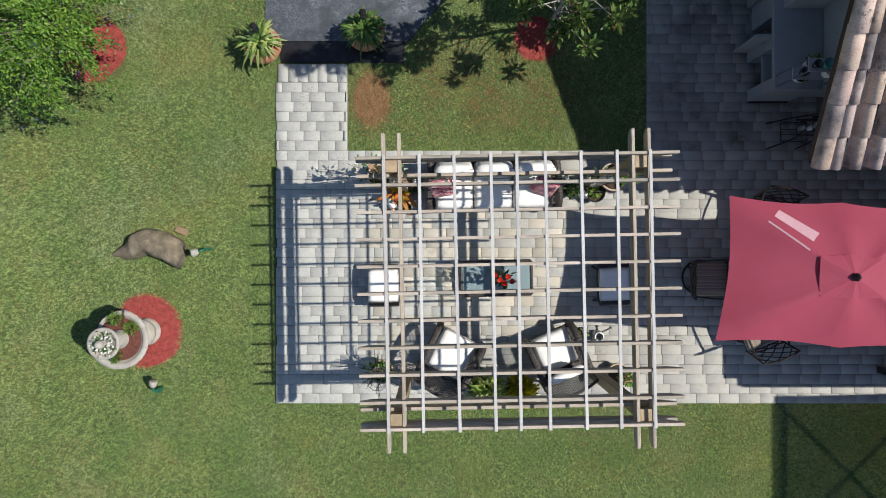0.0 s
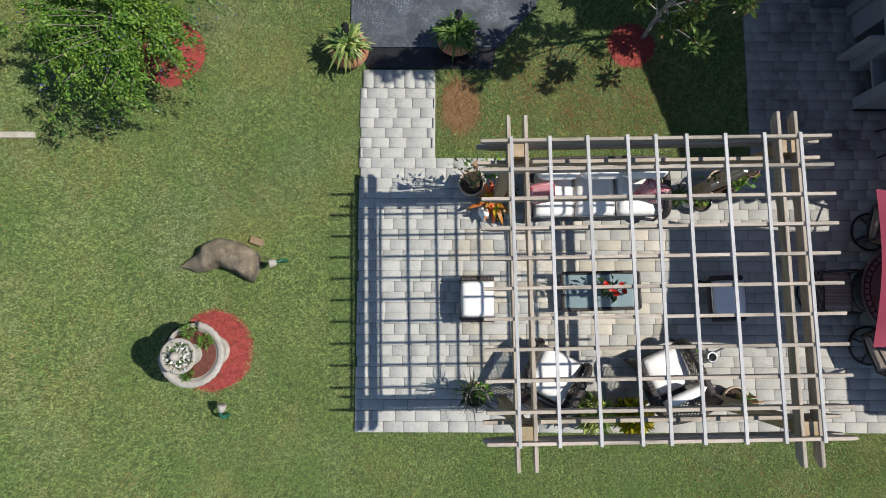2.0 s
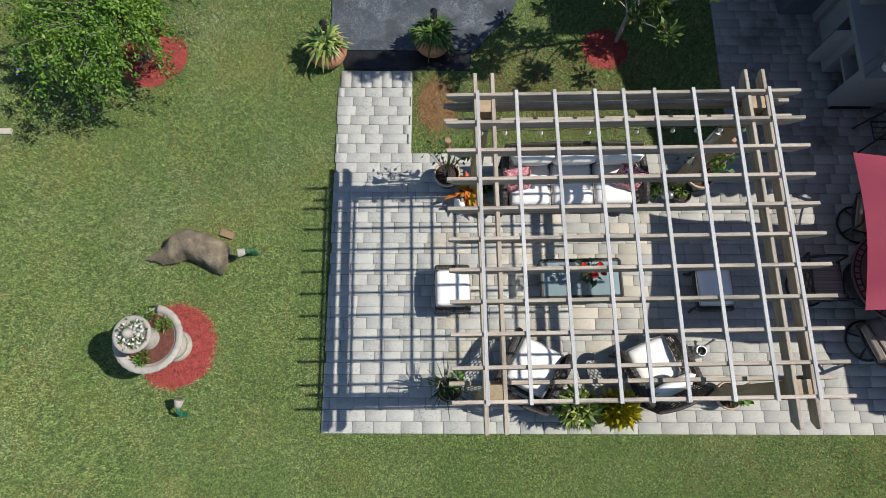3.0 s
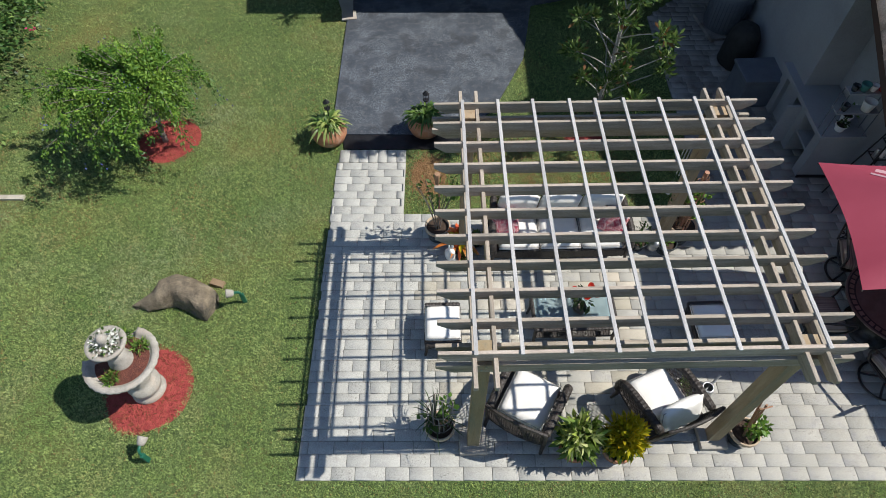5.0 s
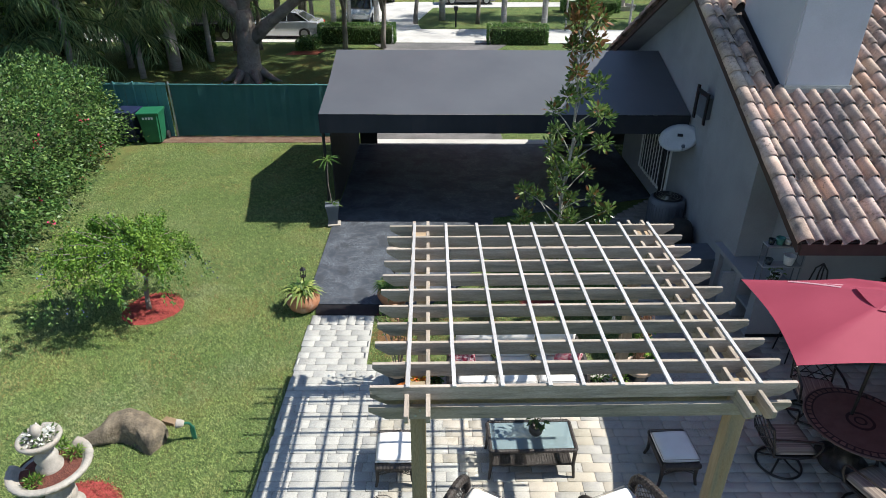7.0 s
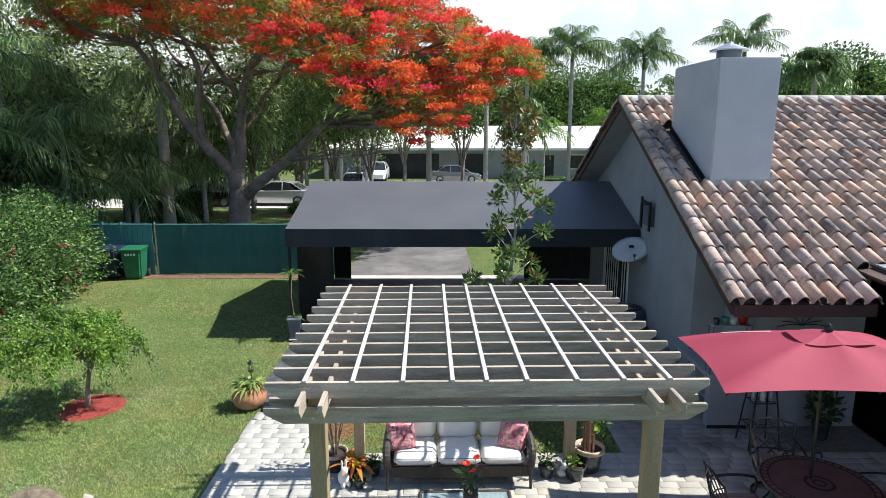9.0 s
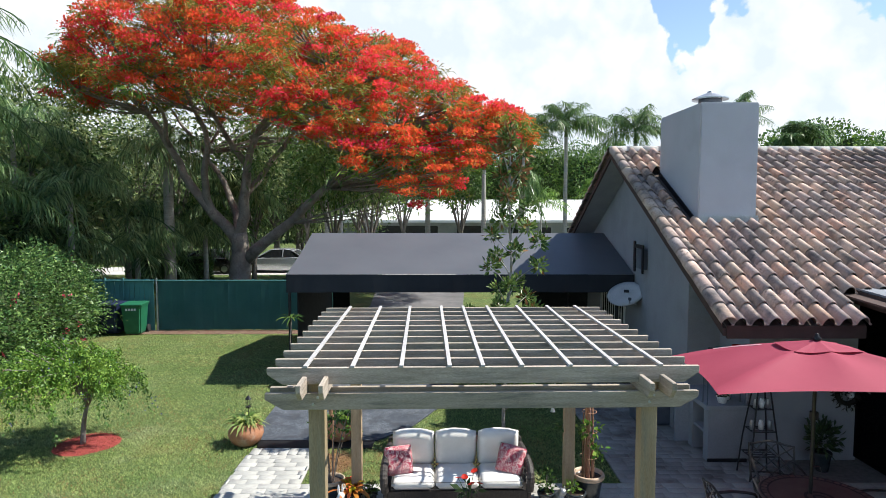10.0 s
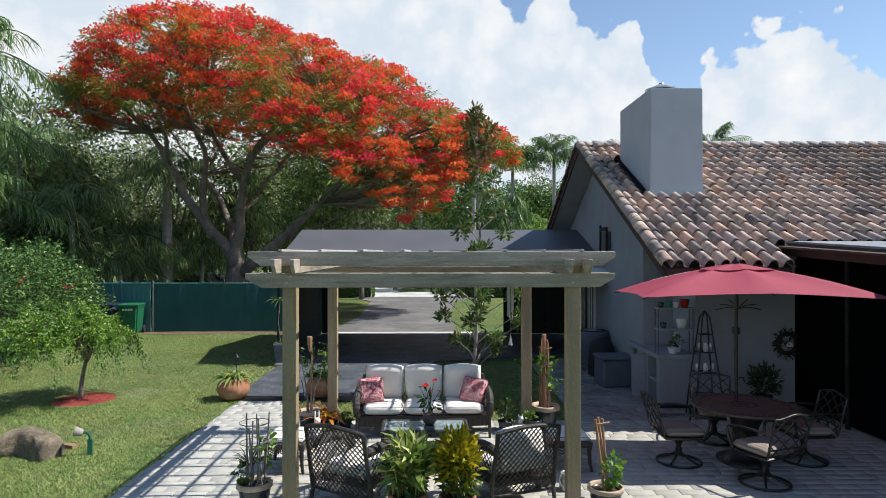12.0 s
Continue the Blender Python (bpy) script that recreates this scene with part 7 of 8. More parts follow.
# sun and shade by colour: bright leaves high up, darker green lower down
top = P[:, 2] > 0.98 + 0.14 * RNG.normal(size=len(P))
leaves("crown", P[top], D[top], RNG.uniform(0.035, 0.070, top.sum()), 0.5, L_BRIGHT, e, "upper leaves in bright green for sunlight", 0.25)
leaves("crown", P[~top], D[~top], RNG.uniform(0.035, 0.070, (~top).sum()), 0.5, L_BOUG, e, "drooping leaves in darker green for shade", 0.25)
leaves("blossom", np.vstack(Pf), np.vstack(Df), 0.032, 0.8, L_BLUE, e, "small blue flowers", 0.1)

# bank of flowering shrubs along the west side
reseed(121)
SHRUBS = [(-10.3, 3.0, 1.7, 2.1), (-10.3, 4.9, 1.9, 2.5), (-10.6, 6.8, 1.8, 2.7), (-11.0, 8.6, 1.8, 2.7), (-11.1, 10.4, 1.6, 2.5), (-11.7, 11.9, 1.4, 2.3), (-11.6, 5.6, 2.2, 3.0), (-12.2, 9.0, 2.4, 3.2), (-11.2, 1.0, 1.9, 2.3)]
for k, (x, y, r, h) in enumerate(SHRUBS):
    e = thing("shrub", (x, y, -0.03), 0, "dense green flowering shrub in the bank beside the lawn", "shrub", "shrub bank")
    # a solid dark core stands for the shade inside the shrub
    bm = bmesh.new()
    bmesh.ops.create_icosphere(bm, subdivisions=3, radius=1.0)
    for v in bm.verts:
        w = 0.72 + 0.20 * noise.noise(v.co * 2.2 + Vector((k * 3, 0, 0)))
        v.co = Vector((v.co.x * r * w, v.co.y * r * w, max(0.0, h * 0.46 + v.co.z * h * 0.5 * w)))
    part("inner_mass", bm, M_INNER, e, "inner mass coloured dark for shade between the leaves")
    P, d = cloud_points(19000, (0, 0, h * 0.44), (r * 0.96, r * 0.96, h * 0.55), 0.72)
    lump = np.array([noise.noise(Vector(p) * 1.5 + Vector((k * 5, 0, 0))) for p in P])
    fine_l = np.array([noise.noise(Vector(p) * 4.2 + Vector((0, k * 5, 0))) for p in P])
    P += d * (lump[:, None] * 1.2 + fine_l[:, None] * 0.75)
    keep = (P[:, 2] > 0.03) & (lump > -0.38)
    P, d, lump = P[keep], d[keep], lump[keep]
    D = d + 0.6 * RNG.normal(size=P.shape) + np.array([0, 0, 0.1])
    # hollows get dark leaves as painted shade; a random tenth does too
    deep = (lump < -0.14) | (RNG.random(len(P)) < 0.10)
    leaves("crown", P[~deep], D[~deep], RNG.uniform(0.055, 0.12, (~deep).sum()), 0.5, L_BOUG, e, "", 0.25)
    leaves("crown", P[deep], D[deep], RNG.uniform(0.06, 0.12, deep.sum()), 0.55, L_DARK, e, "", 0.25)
    bm = bmesh.new()
    for i in range(7):
        a = 0.9 * i
        tube([(0.1 * math.cos(a), 0.1 * math.sin(a), 0), (0.55 * r * math.cos(a), 0.55 * r * math.sin(a), h * 0.6)], [0.03, 0.01], 5, bm)
    part("stems", bm, M_BARK, e)
    if k in (2, 3, 4, 1):
        P2, d2 = cloud_points(5, (0.3, 0, h * 0.45), (r, r, h * 0.5), 0.95)
        P2 = np.repeat(P2, 9, axis=0) + RNG.normal(size=(45, 3)) * 0.05
        leaves("blossom", P2, RNG.normal(size=(45, 3)), 0.06, 0.8, L_PINK, e, "a few pink blossoms", 0.1)

# ---- flame tree beyond the fence ----
e = thing("flame_tree", (-8.4, 20.5, -0.03), 0, "huge spreading flame tree in full scarlet-orange bloom", "tree")
FORK = (0.1, 0.0, 2.1)
limb("trunk", [(0, 0, -0.1), (0.02, 0, 0.3), (0.0, 0, 1.2), FORK, (0.0, -0.05, 2.9)], 0.60, 0.34, M_BARK, e, 14, 0.05)
for k in range(6):
    a = k * 1.05
    limb("root", [(0.45 * math.cos(a), 0.45 * math.sin(a), 0.45), (0.8 * math.cos(a), 0.8 * math.sin(a), 0.12), (1.3 * math.cos(a), 1.3 * math.sin(a), -0.05)], 0.22, 0.06, M_BARK, e, 7)
BOUGHS = [
    [(0.0, 0, 2.4), (-0.5, -0.2, 3.2), (-1.3, -0.5, 4.2), (-2.0, -0.8, 5.4), (-2.4, -1.2, 6.6), (-3.0, -1.8, 7.9), (-4.6, -2.4, 9.6), (-5.4, -2.6, 10.8)],
    [(-0.3, -0.1, 2.9), (-0.9, -0.6, 3.9), (-1.35, -0.9, 5.0), (-0.9, -1.2, 6.0), (-0.75, -1.5, 7.2), (-1.6, -2.0, 9.0), (-1.5, -2.6, 11.0)],
    [(0.05, 0, 2.5), (0.3, -0.2, 3.6), (0.45, -0.3, 4.9), (0.6, -0.5, 5.9), (1.0, -0.8, 7.0), (1.5, -1.0, 7.9), (2.8, -1.3, 8.5), (4.4, -1.7, 9.8)],
    [(0.25, 0, 1.7), (1.1, -0.3, 2.4), (2.4, -0.8, 3.3), (4.2, -1.5, 4.8), (5.6, -2.1, 6.2), (7.2, -2.6, 7.3), (9.4, -2.8, 8.0)],
    [(0.0, 0.1, 2.8), (-0.6, 1.2, 4.4), (-2.4, 2.6, 6.6), (-4.6, 3.4, 9.2)],
    [(0.45, -0.3, 4.6), (1.4, 1.4, 6.4), (2.8, 2.8, 8.8), (3.6, 3.6, 10.2)],
    [(-3.0, -1.8, 7.9), (-4.4, -1.9, 8.3), (-5.8, -1.8, 8.9), (-6.8, -1.4, 9.5)],
    [(0.6, -0.5, 5.9), (0.1, -1.2, 6.8), (-0.5, -1.9, 7.8), (-0.2, -2.8, 9.4)],
    [(2.8, -1.3, 8.5), (4.6, -2.6, 8.7), (6.4, -3.2, 9.0)],
    [(-2.4, -1.2, 6.6), (-2.2, -2.2, 7.8), (-2.8, -3.2, 9.2)],
    [(1.0, -0.8, 7.0), (2.2, -2.0, 7.6), (3.2, -3.2, 8.0), (5.0, -4.0, 7.6)],
]
for k, L in enumerate(BOUGHS):
    limb("limb", L, (0.30, 0.22, 0.30, 0.30, 0.2, 0.17, 0.12, 0.16, 0.12, 0.11, 0.12)[k], 0.045, M_BARK, e, 9, 0.22, k * 3 + 1)
reseed(131)
TOPX = [-7.0, -5.6, -3.4, 0.1, 4.0, 7.5, 10.0, 12.4, 13.0]
TOPZ = [8.7, 11.7, 13.1, 13.1, 11.9, 10.8, 9.1, 7.8, 6.6]
LOWX = [-7.0, -5.4, -2.3, 2.0, 5.0, 8.0, 10.0, 12.4, 13.0]
LOWZ = [8.5, 8.2, 8.0, 7.6, 5.9, 3.9, 4.8, 7.0, 6.4]
anchors = [np.array(p) for L in BOUGHS for p in L[2:]]
clumps = []
while len(clumps) < 2350:
    x, y = RNG.uniform(-8.1, 13.0), RNG.uniform(-7.5, 6.5)
    ex = 1 - ((x - 2.9) / 10.0) ** 2
    if ex <= 0:
        continue
    v = (y + 0.6) / (6.4 * math.sqrt(ex) + 0.3)
    if abs(v) > 1:
        continue
    zt, zl = np.interp(x, TOPX, TOPZ), np.interp(x, LOWX, LOWZ)
    dome = math.sqrt(1 - v * v)
    z = zl + (zt - zl) * (0.22 + 0.78 * dome) * (1 - 0.85 * RNG.random() ** 2.0)
    if y < 0 and RNG.random() < 0.40:
        z = zl + (zt - zl) * RNG.uniform(0.0, 0.8)
    if noise.noise(Vector((x * 0.8, y * 0.8, z * 1.5)) + Vector((9, 2, 5))) < -0.08:
        continue
    clumps.append((x, y, z))
clumps = np.array(clumps)
# each clump is a flat umbel of small blossoms over feathery leaves; its colour is its own
BLOOM = {0: [[], []], 1: [[], []], 2: [[], []]}
FEATHER = {0: [[], []], 1: [[], []]}
for k, c in enumerate(clumps):
    hue = noise.noise(Vector(c) * 0.42 + Vector((4, 4, 4))) + 0.22 * RNG.normal()
    sort = 0 if hue > 0.16 else 1 if hue > -0.55 else 2
    spent = noise.noise(Vector(c) * 0.6 + Vector((1, 7, 2))) + 0.20 * RNG.normal() < -0.22 and c[2] > 7.0
    nf, ng = (18, 60) if spent else (112, 14)
    rad = np.array([0.34, 0.34, 0.13]) * RNG.uniform(0.7, 1.3)
    d = unit(RNG.normal(size=(nf, 3)))
    BLOOM[sort][0].append(c + d * rad * RNG.random((nf, 1)) ** 0.40 + np.array([0, 0, 0.12]))
    BLOOM[sort][1].append(d * np.array([1, 1, 0.5]) + np.array([0, 0, 0.8]) + 0.5 * RNG.normal(size=(nf, 3)))
    d = unit(RNG.normal(size=(ng, 3)))
    tone = int(RNG.random() < (0.75 if spent else 0.35))
    FEATHER[tone][0].append(c + d * rad * np.array([1.7, 1.7, 1.2]) * RNG.random((ng, 1)) ** 0.4 - np.array([0, 0, 0.16]))
    FEATHER[tone][1].append(d * np.array([1, 1, 0.3]) + np.array([0, 0, -0.15]) + 0.3 * RNG.normal(size=(ng, 3)))
for sort, (m, lab) in enumerate(((L_FLAME2, "scarlet blossom"), (L_FLAME, "orange-red blossom"), (L_FLAME3, "deep crimson blossom"))):
    P, D = np.vstack(BLOOM[sort][0]), np.vstack(BLOOM[sort][1])
    leaves("blossom", P, D, RNG.uniform(0.060, 0.125, len(P)), 0.8, m, e, lab, 0.2)
for tone, (m, lab) in enumerate(((L_BRIGHT, "green feathery leaves"), (L_OLIVE, "olive feathery leaves"))):
    P, D = np.vstack(FEATHER[tone][0]), np.vstack(FEATHER[tone][1])
    leaves("crown", P, D, RNG.uniform(0.14, 0.30, len(P)), 0.17, m, e, lab, 0.3)
bm = bmesh.new()
for k in range(0, len(clumps), 2):
    c = clumps[k]
    a = min(anchors, key=lambda q: np.linalg.norm((q - c) * np.array([1, 1, 1.6])) + (3 if q[2] > c[2] else 0) + 1.5 * noise.noise(Vector(q + c)))
    m = (a * 0.45 + c * 0.55) + np.array([0, 0, -0.15])
    tube([Vector(p) for p in (a, m, c)], [0.042, 0.026, 0.010], 4, bm)
part("branchwork", bm, M_BARK, e, "crooked grey branches")
# drooping foliage below the bloom, its shade put into a darker green
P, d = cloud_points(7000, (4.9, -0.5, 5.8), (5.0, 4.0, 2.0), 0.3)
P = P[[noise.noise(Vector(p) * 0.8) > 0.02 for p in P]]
leaves("under_leaves", P, RNG.normal(size=P.shape) + np.array([0, 0, -0.8]), RNG.uniform(0.20, 0.42, len(P)), 0.16, L_BOUG, e, "feathery leaves in darker green for shade", 0.3)


# ---- palms ----


def palm(x, y, h, crown, seed, label, m=None, fronds=16, r=0.16, leaflet=0.5, droop=1.0, rise=(0.05, 1.25), hang=0.6, lean=(0, 0), shaft=True, name="palm_tree", per=30, wid=0.075):
    e = thing(name, (x, y, -0.03), 0, label, "palm tree", "palms")
    topc = (lean[0], lean[1], h)
    limb("trunk", [(0, 0, 0), (lean[0] * 0.4, lean[1] * 0.4, h * 0.5), topc], r * 1.15, r * 0.8, M_PALMBARK, e, 10)
    if shaft:
        limb("crown_shaft", [(lean[0], lean[1], h - 0.1), (lean[0], lean[1], h + 0.9)], r * 0.9, r * 0.45, L_PALM, e, 9)
    reseed(seed)
    P, D, S, ribs = frond_set((lean[0], lean[1], h + (0.8 if shaft else 0.1)), fronds, crown, leaflet, seed, droop, rise, per=per, hang=hang)
    leaves("fronds", P, D, S, wid, m or L_PALM, e, "arching feather fronds", 0.22, (0, 0, 1))
    bm = bmesh.new()
    for rb in ribs:
        tube([Vector(p) for p in rb], 0.025, 4, bm)
    part("ribs", bm, m or L_PALM, e)
    return e


palm(9.9, 39.1, 9.3, 3.7, 201, "tall royal palm before the white-roofed house", fronds=27, leaflet=0.9, per=54, wid=0.060, droop=0.80)
palm(6.8, 39.6, 8.8, 3.4, 202, "royal palm partly behind the flame tree", fronds=26, leaflet=0.85, per=54, wid=0.060, droop=0.80)
palm(15.0, 39.0, 8.8, 3.5, 203, "royal palm rising behind the roof ridge", fronds=26, leaflet=0.85, per=54, wid=0.060, droop=0.80)
palm(16.6, 36.0, 6.2, 2.8, 204, "smaller feather palm behind the roof", fronds=14, leaflet=0.6)
palm(20.2, 35.0, 9.3, 3.3, 205, "palm whose fronds show above the chimney", fronds=20, leaflet=0.75, per=50, wid=0.060, droop=0.75)
palm(-7.2, 35.6, 6.2, 2.6, 206, "palm with a grey trunk by the hedge", fronds=13, leaflet=0.6)
palm(-6.1, 34.9, 6.8, 2.4, 207, "slim palm by the hedge", fronds=12, r=0.12, leaflet=0.55)
palm(-4.4, 34.9, 6.0, 2.6, 208, "slim palm beside the far drive", fronds=13, r=0.14, leaflet=0.55)
palm(-0.3, 37.8, 7.4, 2.6, 209, "palm with a pale trunk on the far lawn", fronds=13, r=0.19, leaflet=0.6)
palm(3.5, 34.4, 6.6, 2.4, 210, "palm with a grey trunk by the street", fronds=13, r=0.17, leaflet=0.55)
# shaggy palm close to the leathery tree in view
palm(5.8, 33.0, 5.7, 2.1, 211, "shaggy fan-leaved palm by the street", L_PALM, 46, 0.17, 0.62, 1.5, (-0.7, 1.3), 0.8, shaft=False, per=16, wid=0.13)
palm(11.2, 34.0, 4.2, 2.3, 212, "clumping palm with thin stems", L_BRIGHT, 18, 0.07, 0.5, 1.0, (0.1, 1.3), 0.5)
palm(7.2, 33.5, 3.6, 2.2, 213, "clumping palm with thin stems", L_BRIGHT, 16, 0.06, 0.5, 1.0, (0.1, 1.3), 0.5)
palm(23.8, 33.0, 8.2, 2.2, 214, "round-headed fan palm above the roof", L_PALM, 64, 0.2, 0.85, 0.8, (-0.4, 1.45), 0.25, shaft=False, per=20, wid=0.10)
# palms and understorey in the grove to the west
GROVE = [(-16.2, 14.6, 10.0, 3.6), (-16.9, 15.4, 7.6, 3.4), (-16.0, 14.4, 4.6, 3.4), (-24.5, 17, 6.5, 4.2), (-22.0, 15.5, 8.2, 4.4), (-20.4, 18.0, 4.6, 3.6), (-18.2, 20.4, 7.4, 3.6), (-15.6, 18.4, 2.2, 3.4), (-13.2, 21.0, 1.8, 3.2), (-14.6, 23.0, 3.4, 3.6), (-19.0, 18.6, 3.0, 3.6), (-17.2, 22.5, 5.6, 3.6), (-14.0, 25.5, 2.4, 3.4), (-21, 26, 7.0, 3.8), (-11.4, 24.5, 2.6, 3.0), (-28, 20, 10, 4.5), (-17.6, 18.5, 1.6, 3.4), (-23.5, 20.0, 4.0, 3.6), (-12.4, 22.6, 6.6, 3.0), (-10.2, 26.0, 4.6, 3.0), (-15.4, 16.0, 1.4, 3.2), (-14.4, 18.0, 4.4, 3.0), (-18.0, 15.6, 2.4, 3.6)]
# all but the first three palms take the brightened leaflet copy
for k, (x, y, h, c) in enumerate(GROVE):
    palm(x, y, h, c, 230 + k, "feather palm in the dense shady grove", L_PALMD if k > 2 else L_PALM, 24, 0.26 if k == 18 else 0.13, 0.85, 1.1, (-0.1, 1.35), 0.7, shaft=False, per=36, wid=0.055)

# ---- woods, neighbours and street ----


def tree_mass(x, y, r, h, seed, n, m, label, size=(0.3, 0.6), z0=0.6, gap=-0.25, name="tree", flat=1.0, dark=True, lumps=0.35):
    """A leafy tree: trunk, limbs and a lumpy crown of leaves with gaps."""
    e = thing(name, (x, y, -0.03), 0, label, "tree", "background trees")
    reseed(seed)
    limb("trunk", [(0, 0, 0), (0.1, 0, h * 0.3), (0.2, 0.1, h * 0.6)], 0.05 * r + 0.06, 0.06, M_BARK, e, 8, 0.1, seed)
    zc, zr = (h + z0) / 2, (h - z0) / 2
    for k in range(6):
        a = k * 1.05 + seed
        limb("limb", [(0.05, 0, h * 0.25), (0.35 * r * math.cos(a), 0.35 * r * math.sin(a), h * 0.5), (0.72 * r * math.cos(a), 0.72 * r * math.sin(a), zc + 0.3 * zr * math.sin(k * 2.0))], 0.08, 0.02, M_BARK, e, 6, 0.1, seed + k)
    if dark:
        # dark core that stands for the crown's inner shade
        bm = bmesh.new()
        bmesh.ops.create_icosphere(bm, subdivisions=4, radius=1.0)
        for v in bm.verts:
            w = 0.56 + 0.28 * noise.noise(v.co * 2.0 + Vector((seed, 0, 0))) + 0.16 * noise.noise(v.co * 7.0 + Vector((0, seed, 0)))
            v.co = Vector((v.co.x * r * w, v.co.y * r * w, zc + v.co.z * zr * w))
        part("inner_mass", bm, M_INNER, e, "inner mass coloured dark for shade between the leaves")
    P, d = cloud_points(n, (0, 0, zc), (r, r * flat, zr), 0.5)
    lump = np.array([noise.noise(Vector(p) * (1.6 / max(r, 1)) * 1.6 + Vector((seed, 0, 0))) for p in P])
    P = P + d * lump[:, None] * r * lumps
    keep = (lump > gap) & (P[:, 2] > 0.05)
    P, d = P[keep], d[keep]
    lit = RNG.random(len(P)) < 0.12
    if dark:
        leaves("crown", P[lit], d[lit] + 0.8 * RNG.normal(size=(lit.sum(), 3)), RNG.uniform(*size, lit.sum()), 0.45, L_BRIGHT, e, "fresh pale leaves", 0.25)
        P, d = P[~lit], d[~lit]
    leaves("crown", P, d + 0.7 * RNG.normal(size=P.shape) + np.array([0, 0, -0.2]), RNG.uniform(*size, len(P)), 0.45, m, e, "", 0.25)
    return e


g = random.Random(77)
# grove behind the fence to the west, open enough for the sky to show through
for k in range(24):
    x, y = -36 + 31 * g.random(), 21 + 19 * g.random()
    if x > -13 and y < 36:
        y = 36 + 6 * g.random()
    if 28.0 < y < 35.0:
        y = 35.5 + 3 * g.random()
    tree_mass(x, y, g.uniform(2.4, 3.6), g.uniform(8.5, 12.0) if x < -15 else g.uniform(9.0, 12.0), 300 + k, 6000, L_JUNGLE, "leafy tree in the shady grove", (0.14, 0.32), 1.6, -0.02, dark=False)
for k in range(11):
    x = -30 + 1.45 * k
    tree_mass(x, 17.5 + 3.2 * g.random() + (4 if x > -11 else 0), 1.3, g.uniform(1.6, 3.4), 340 + k, 1900, L_JUNGLE if k % 3 else L_BOUG, "understorey bush behind the fence", (0.10, 0.26), 0.1, -0.2, "bush", dark=False)
# tall-stemmed trees whose crowns close the view under the flame tree's bloom
for k, (x, y, h) in enumerate(((-9.8, 27.4, 8.6), (-5.4, 27.6, 8.0), (-3.4, 27.8, 7.6), (-8.6, 35.6, 9.0), (-2.0, 36.0, 8.2), (2.0, 36.4, 8.0))):
    tree_mass(x, y, 1.9, h, 480 + k, 4200, L_TREE if k % 2 else L_JUNGLE, "tall-stemmed leafy tree behind the flame tree", (0.14, 0.30), 3.8, -0.2, dark=False)
# taller trees at the back of the grove
for k in range(7):
    tree_mass(-26.0 + 2.5 * k, 25.2 + 2.6 * g.random(), 2.2, g.uniform(8.5, 10.8), 490 + k, 5000, L_JUNGLE if k % 3 else L_TREE, "tall tree at the back of the grove", (0.14, 0.32), 1.2, -0.1, dark=False)
# trees on the west edge beyond the shrubs
for k in range(8):
    tree_mass(-15.5 - 3 * g.random(), 2 + 2.4 * k, 2.2, g.uniform(4.0, 6.5), 360 + k, 3600, L_JUNGLE, "leafy tree behind the shrub bank", (0.12, 0.28), 0.2, -0.3)
# woods across the street, closing the distance
for k in range(34):
    x = -62 + 4.1 * k
    hh = g.uniform(8, 11) if x < -8 else g.uniform(8.0, 10.0) if x < 14 else g.uniform(8.5, 11.0)
    tree_mass(x, 64 + 8 * g.random(), g.uniform(3.2, 4.4), hh, 380 + k, 1100, L_TREE if k % 2 else L_JUNGLE, "rounded tree in the woods beyond the street", (0.5, 0.95), 0.6, -0.35)
for k in range(9):
    tree_mass(-46 + 3.4 * k + g.random(), 44 + 5 * g.random(), 3.2, g.uniform(6.5, 9), 430 + k, 1300, L_JUNGLE, "shady tree across the street", (0.4, 0.8), 0.4, -0.3)
for k, (x, y, r, h) in enumerate(((26.5, 40, 3.4, 10.0), (31, 42, 4.0, 11.0), (36, 42, 4, 10.0), (20.5, 66, 3.4, 11.8), (41, 50, 4.5, 11.0), (13.0, 66.0, 3.6, 12.0), (10.0, 65.5, 3.0, 11.4), (5.6, 66, 3.0, 10.8), (17.0, 66, 3.6, 11.8), (33, 36, 3, 8.8), (1.4, 66.5, 3.2, 11.0), (22.0, 44, 3.2, 9.2))):
    tree_mass(x, y, r, h, 450 + k, 11000, L_TREE if k % 2 else L_BOUG, "full green tree behind the roof", (0.2, 0.42), 1.0, -0.6, lumps=0.12)


def hedge(x0, x1, y0, y1, h, seed, label):
    e = thing("hedge", ((x0 + x1) / 2, (y0 + y1) / 2, -0.03), 0, label, "hedge", "street hedges")
    w, d = (x1 - x0) / 2, (y1 - y0) / 2
    # dark core, coloured for the shade within the hedge
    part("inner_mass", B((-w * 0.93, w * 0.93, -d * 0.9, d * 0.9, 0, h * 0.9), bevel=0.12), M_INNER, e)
    reseed(seed)
    n = int(1500 * (w * d + w * h + d * h))
    P = RNG.uniform(-1, 1, (n, 3))
    ax = RNG.integers(0, 3, n)
    P[np.arange(n), ax] = np.sign(P[np.arange(n), ax])
    d3 = np.sign(P) * (np.abs(P) > 0.9)
    P = P * np.array([w, d, h / 2]) + np.array([0, 0, h / 2])
    keep = P[:, 2] > 0.02
    leaves("foliage", P[keep], d3[keep] + 0.7 * RNG.normal(size=(keep.sum(), 3)), RNG.uniform(0.07, 0.14, keep.sum()), 0.5, L_BOUG, e)


hedge(-7.0, -2.95, 29.0, 30.2, 0.95, 470, "clipped green hedge beside the street")
hedge(2.25, 5.4, 28.9, 30.1, 0.95, 471, "clipped green hedge at the drive's mouth")
hedge(-15.6, -11.6, 24.7, 25.9, 1.35, 474, "dark hedge in the shade of the grove")
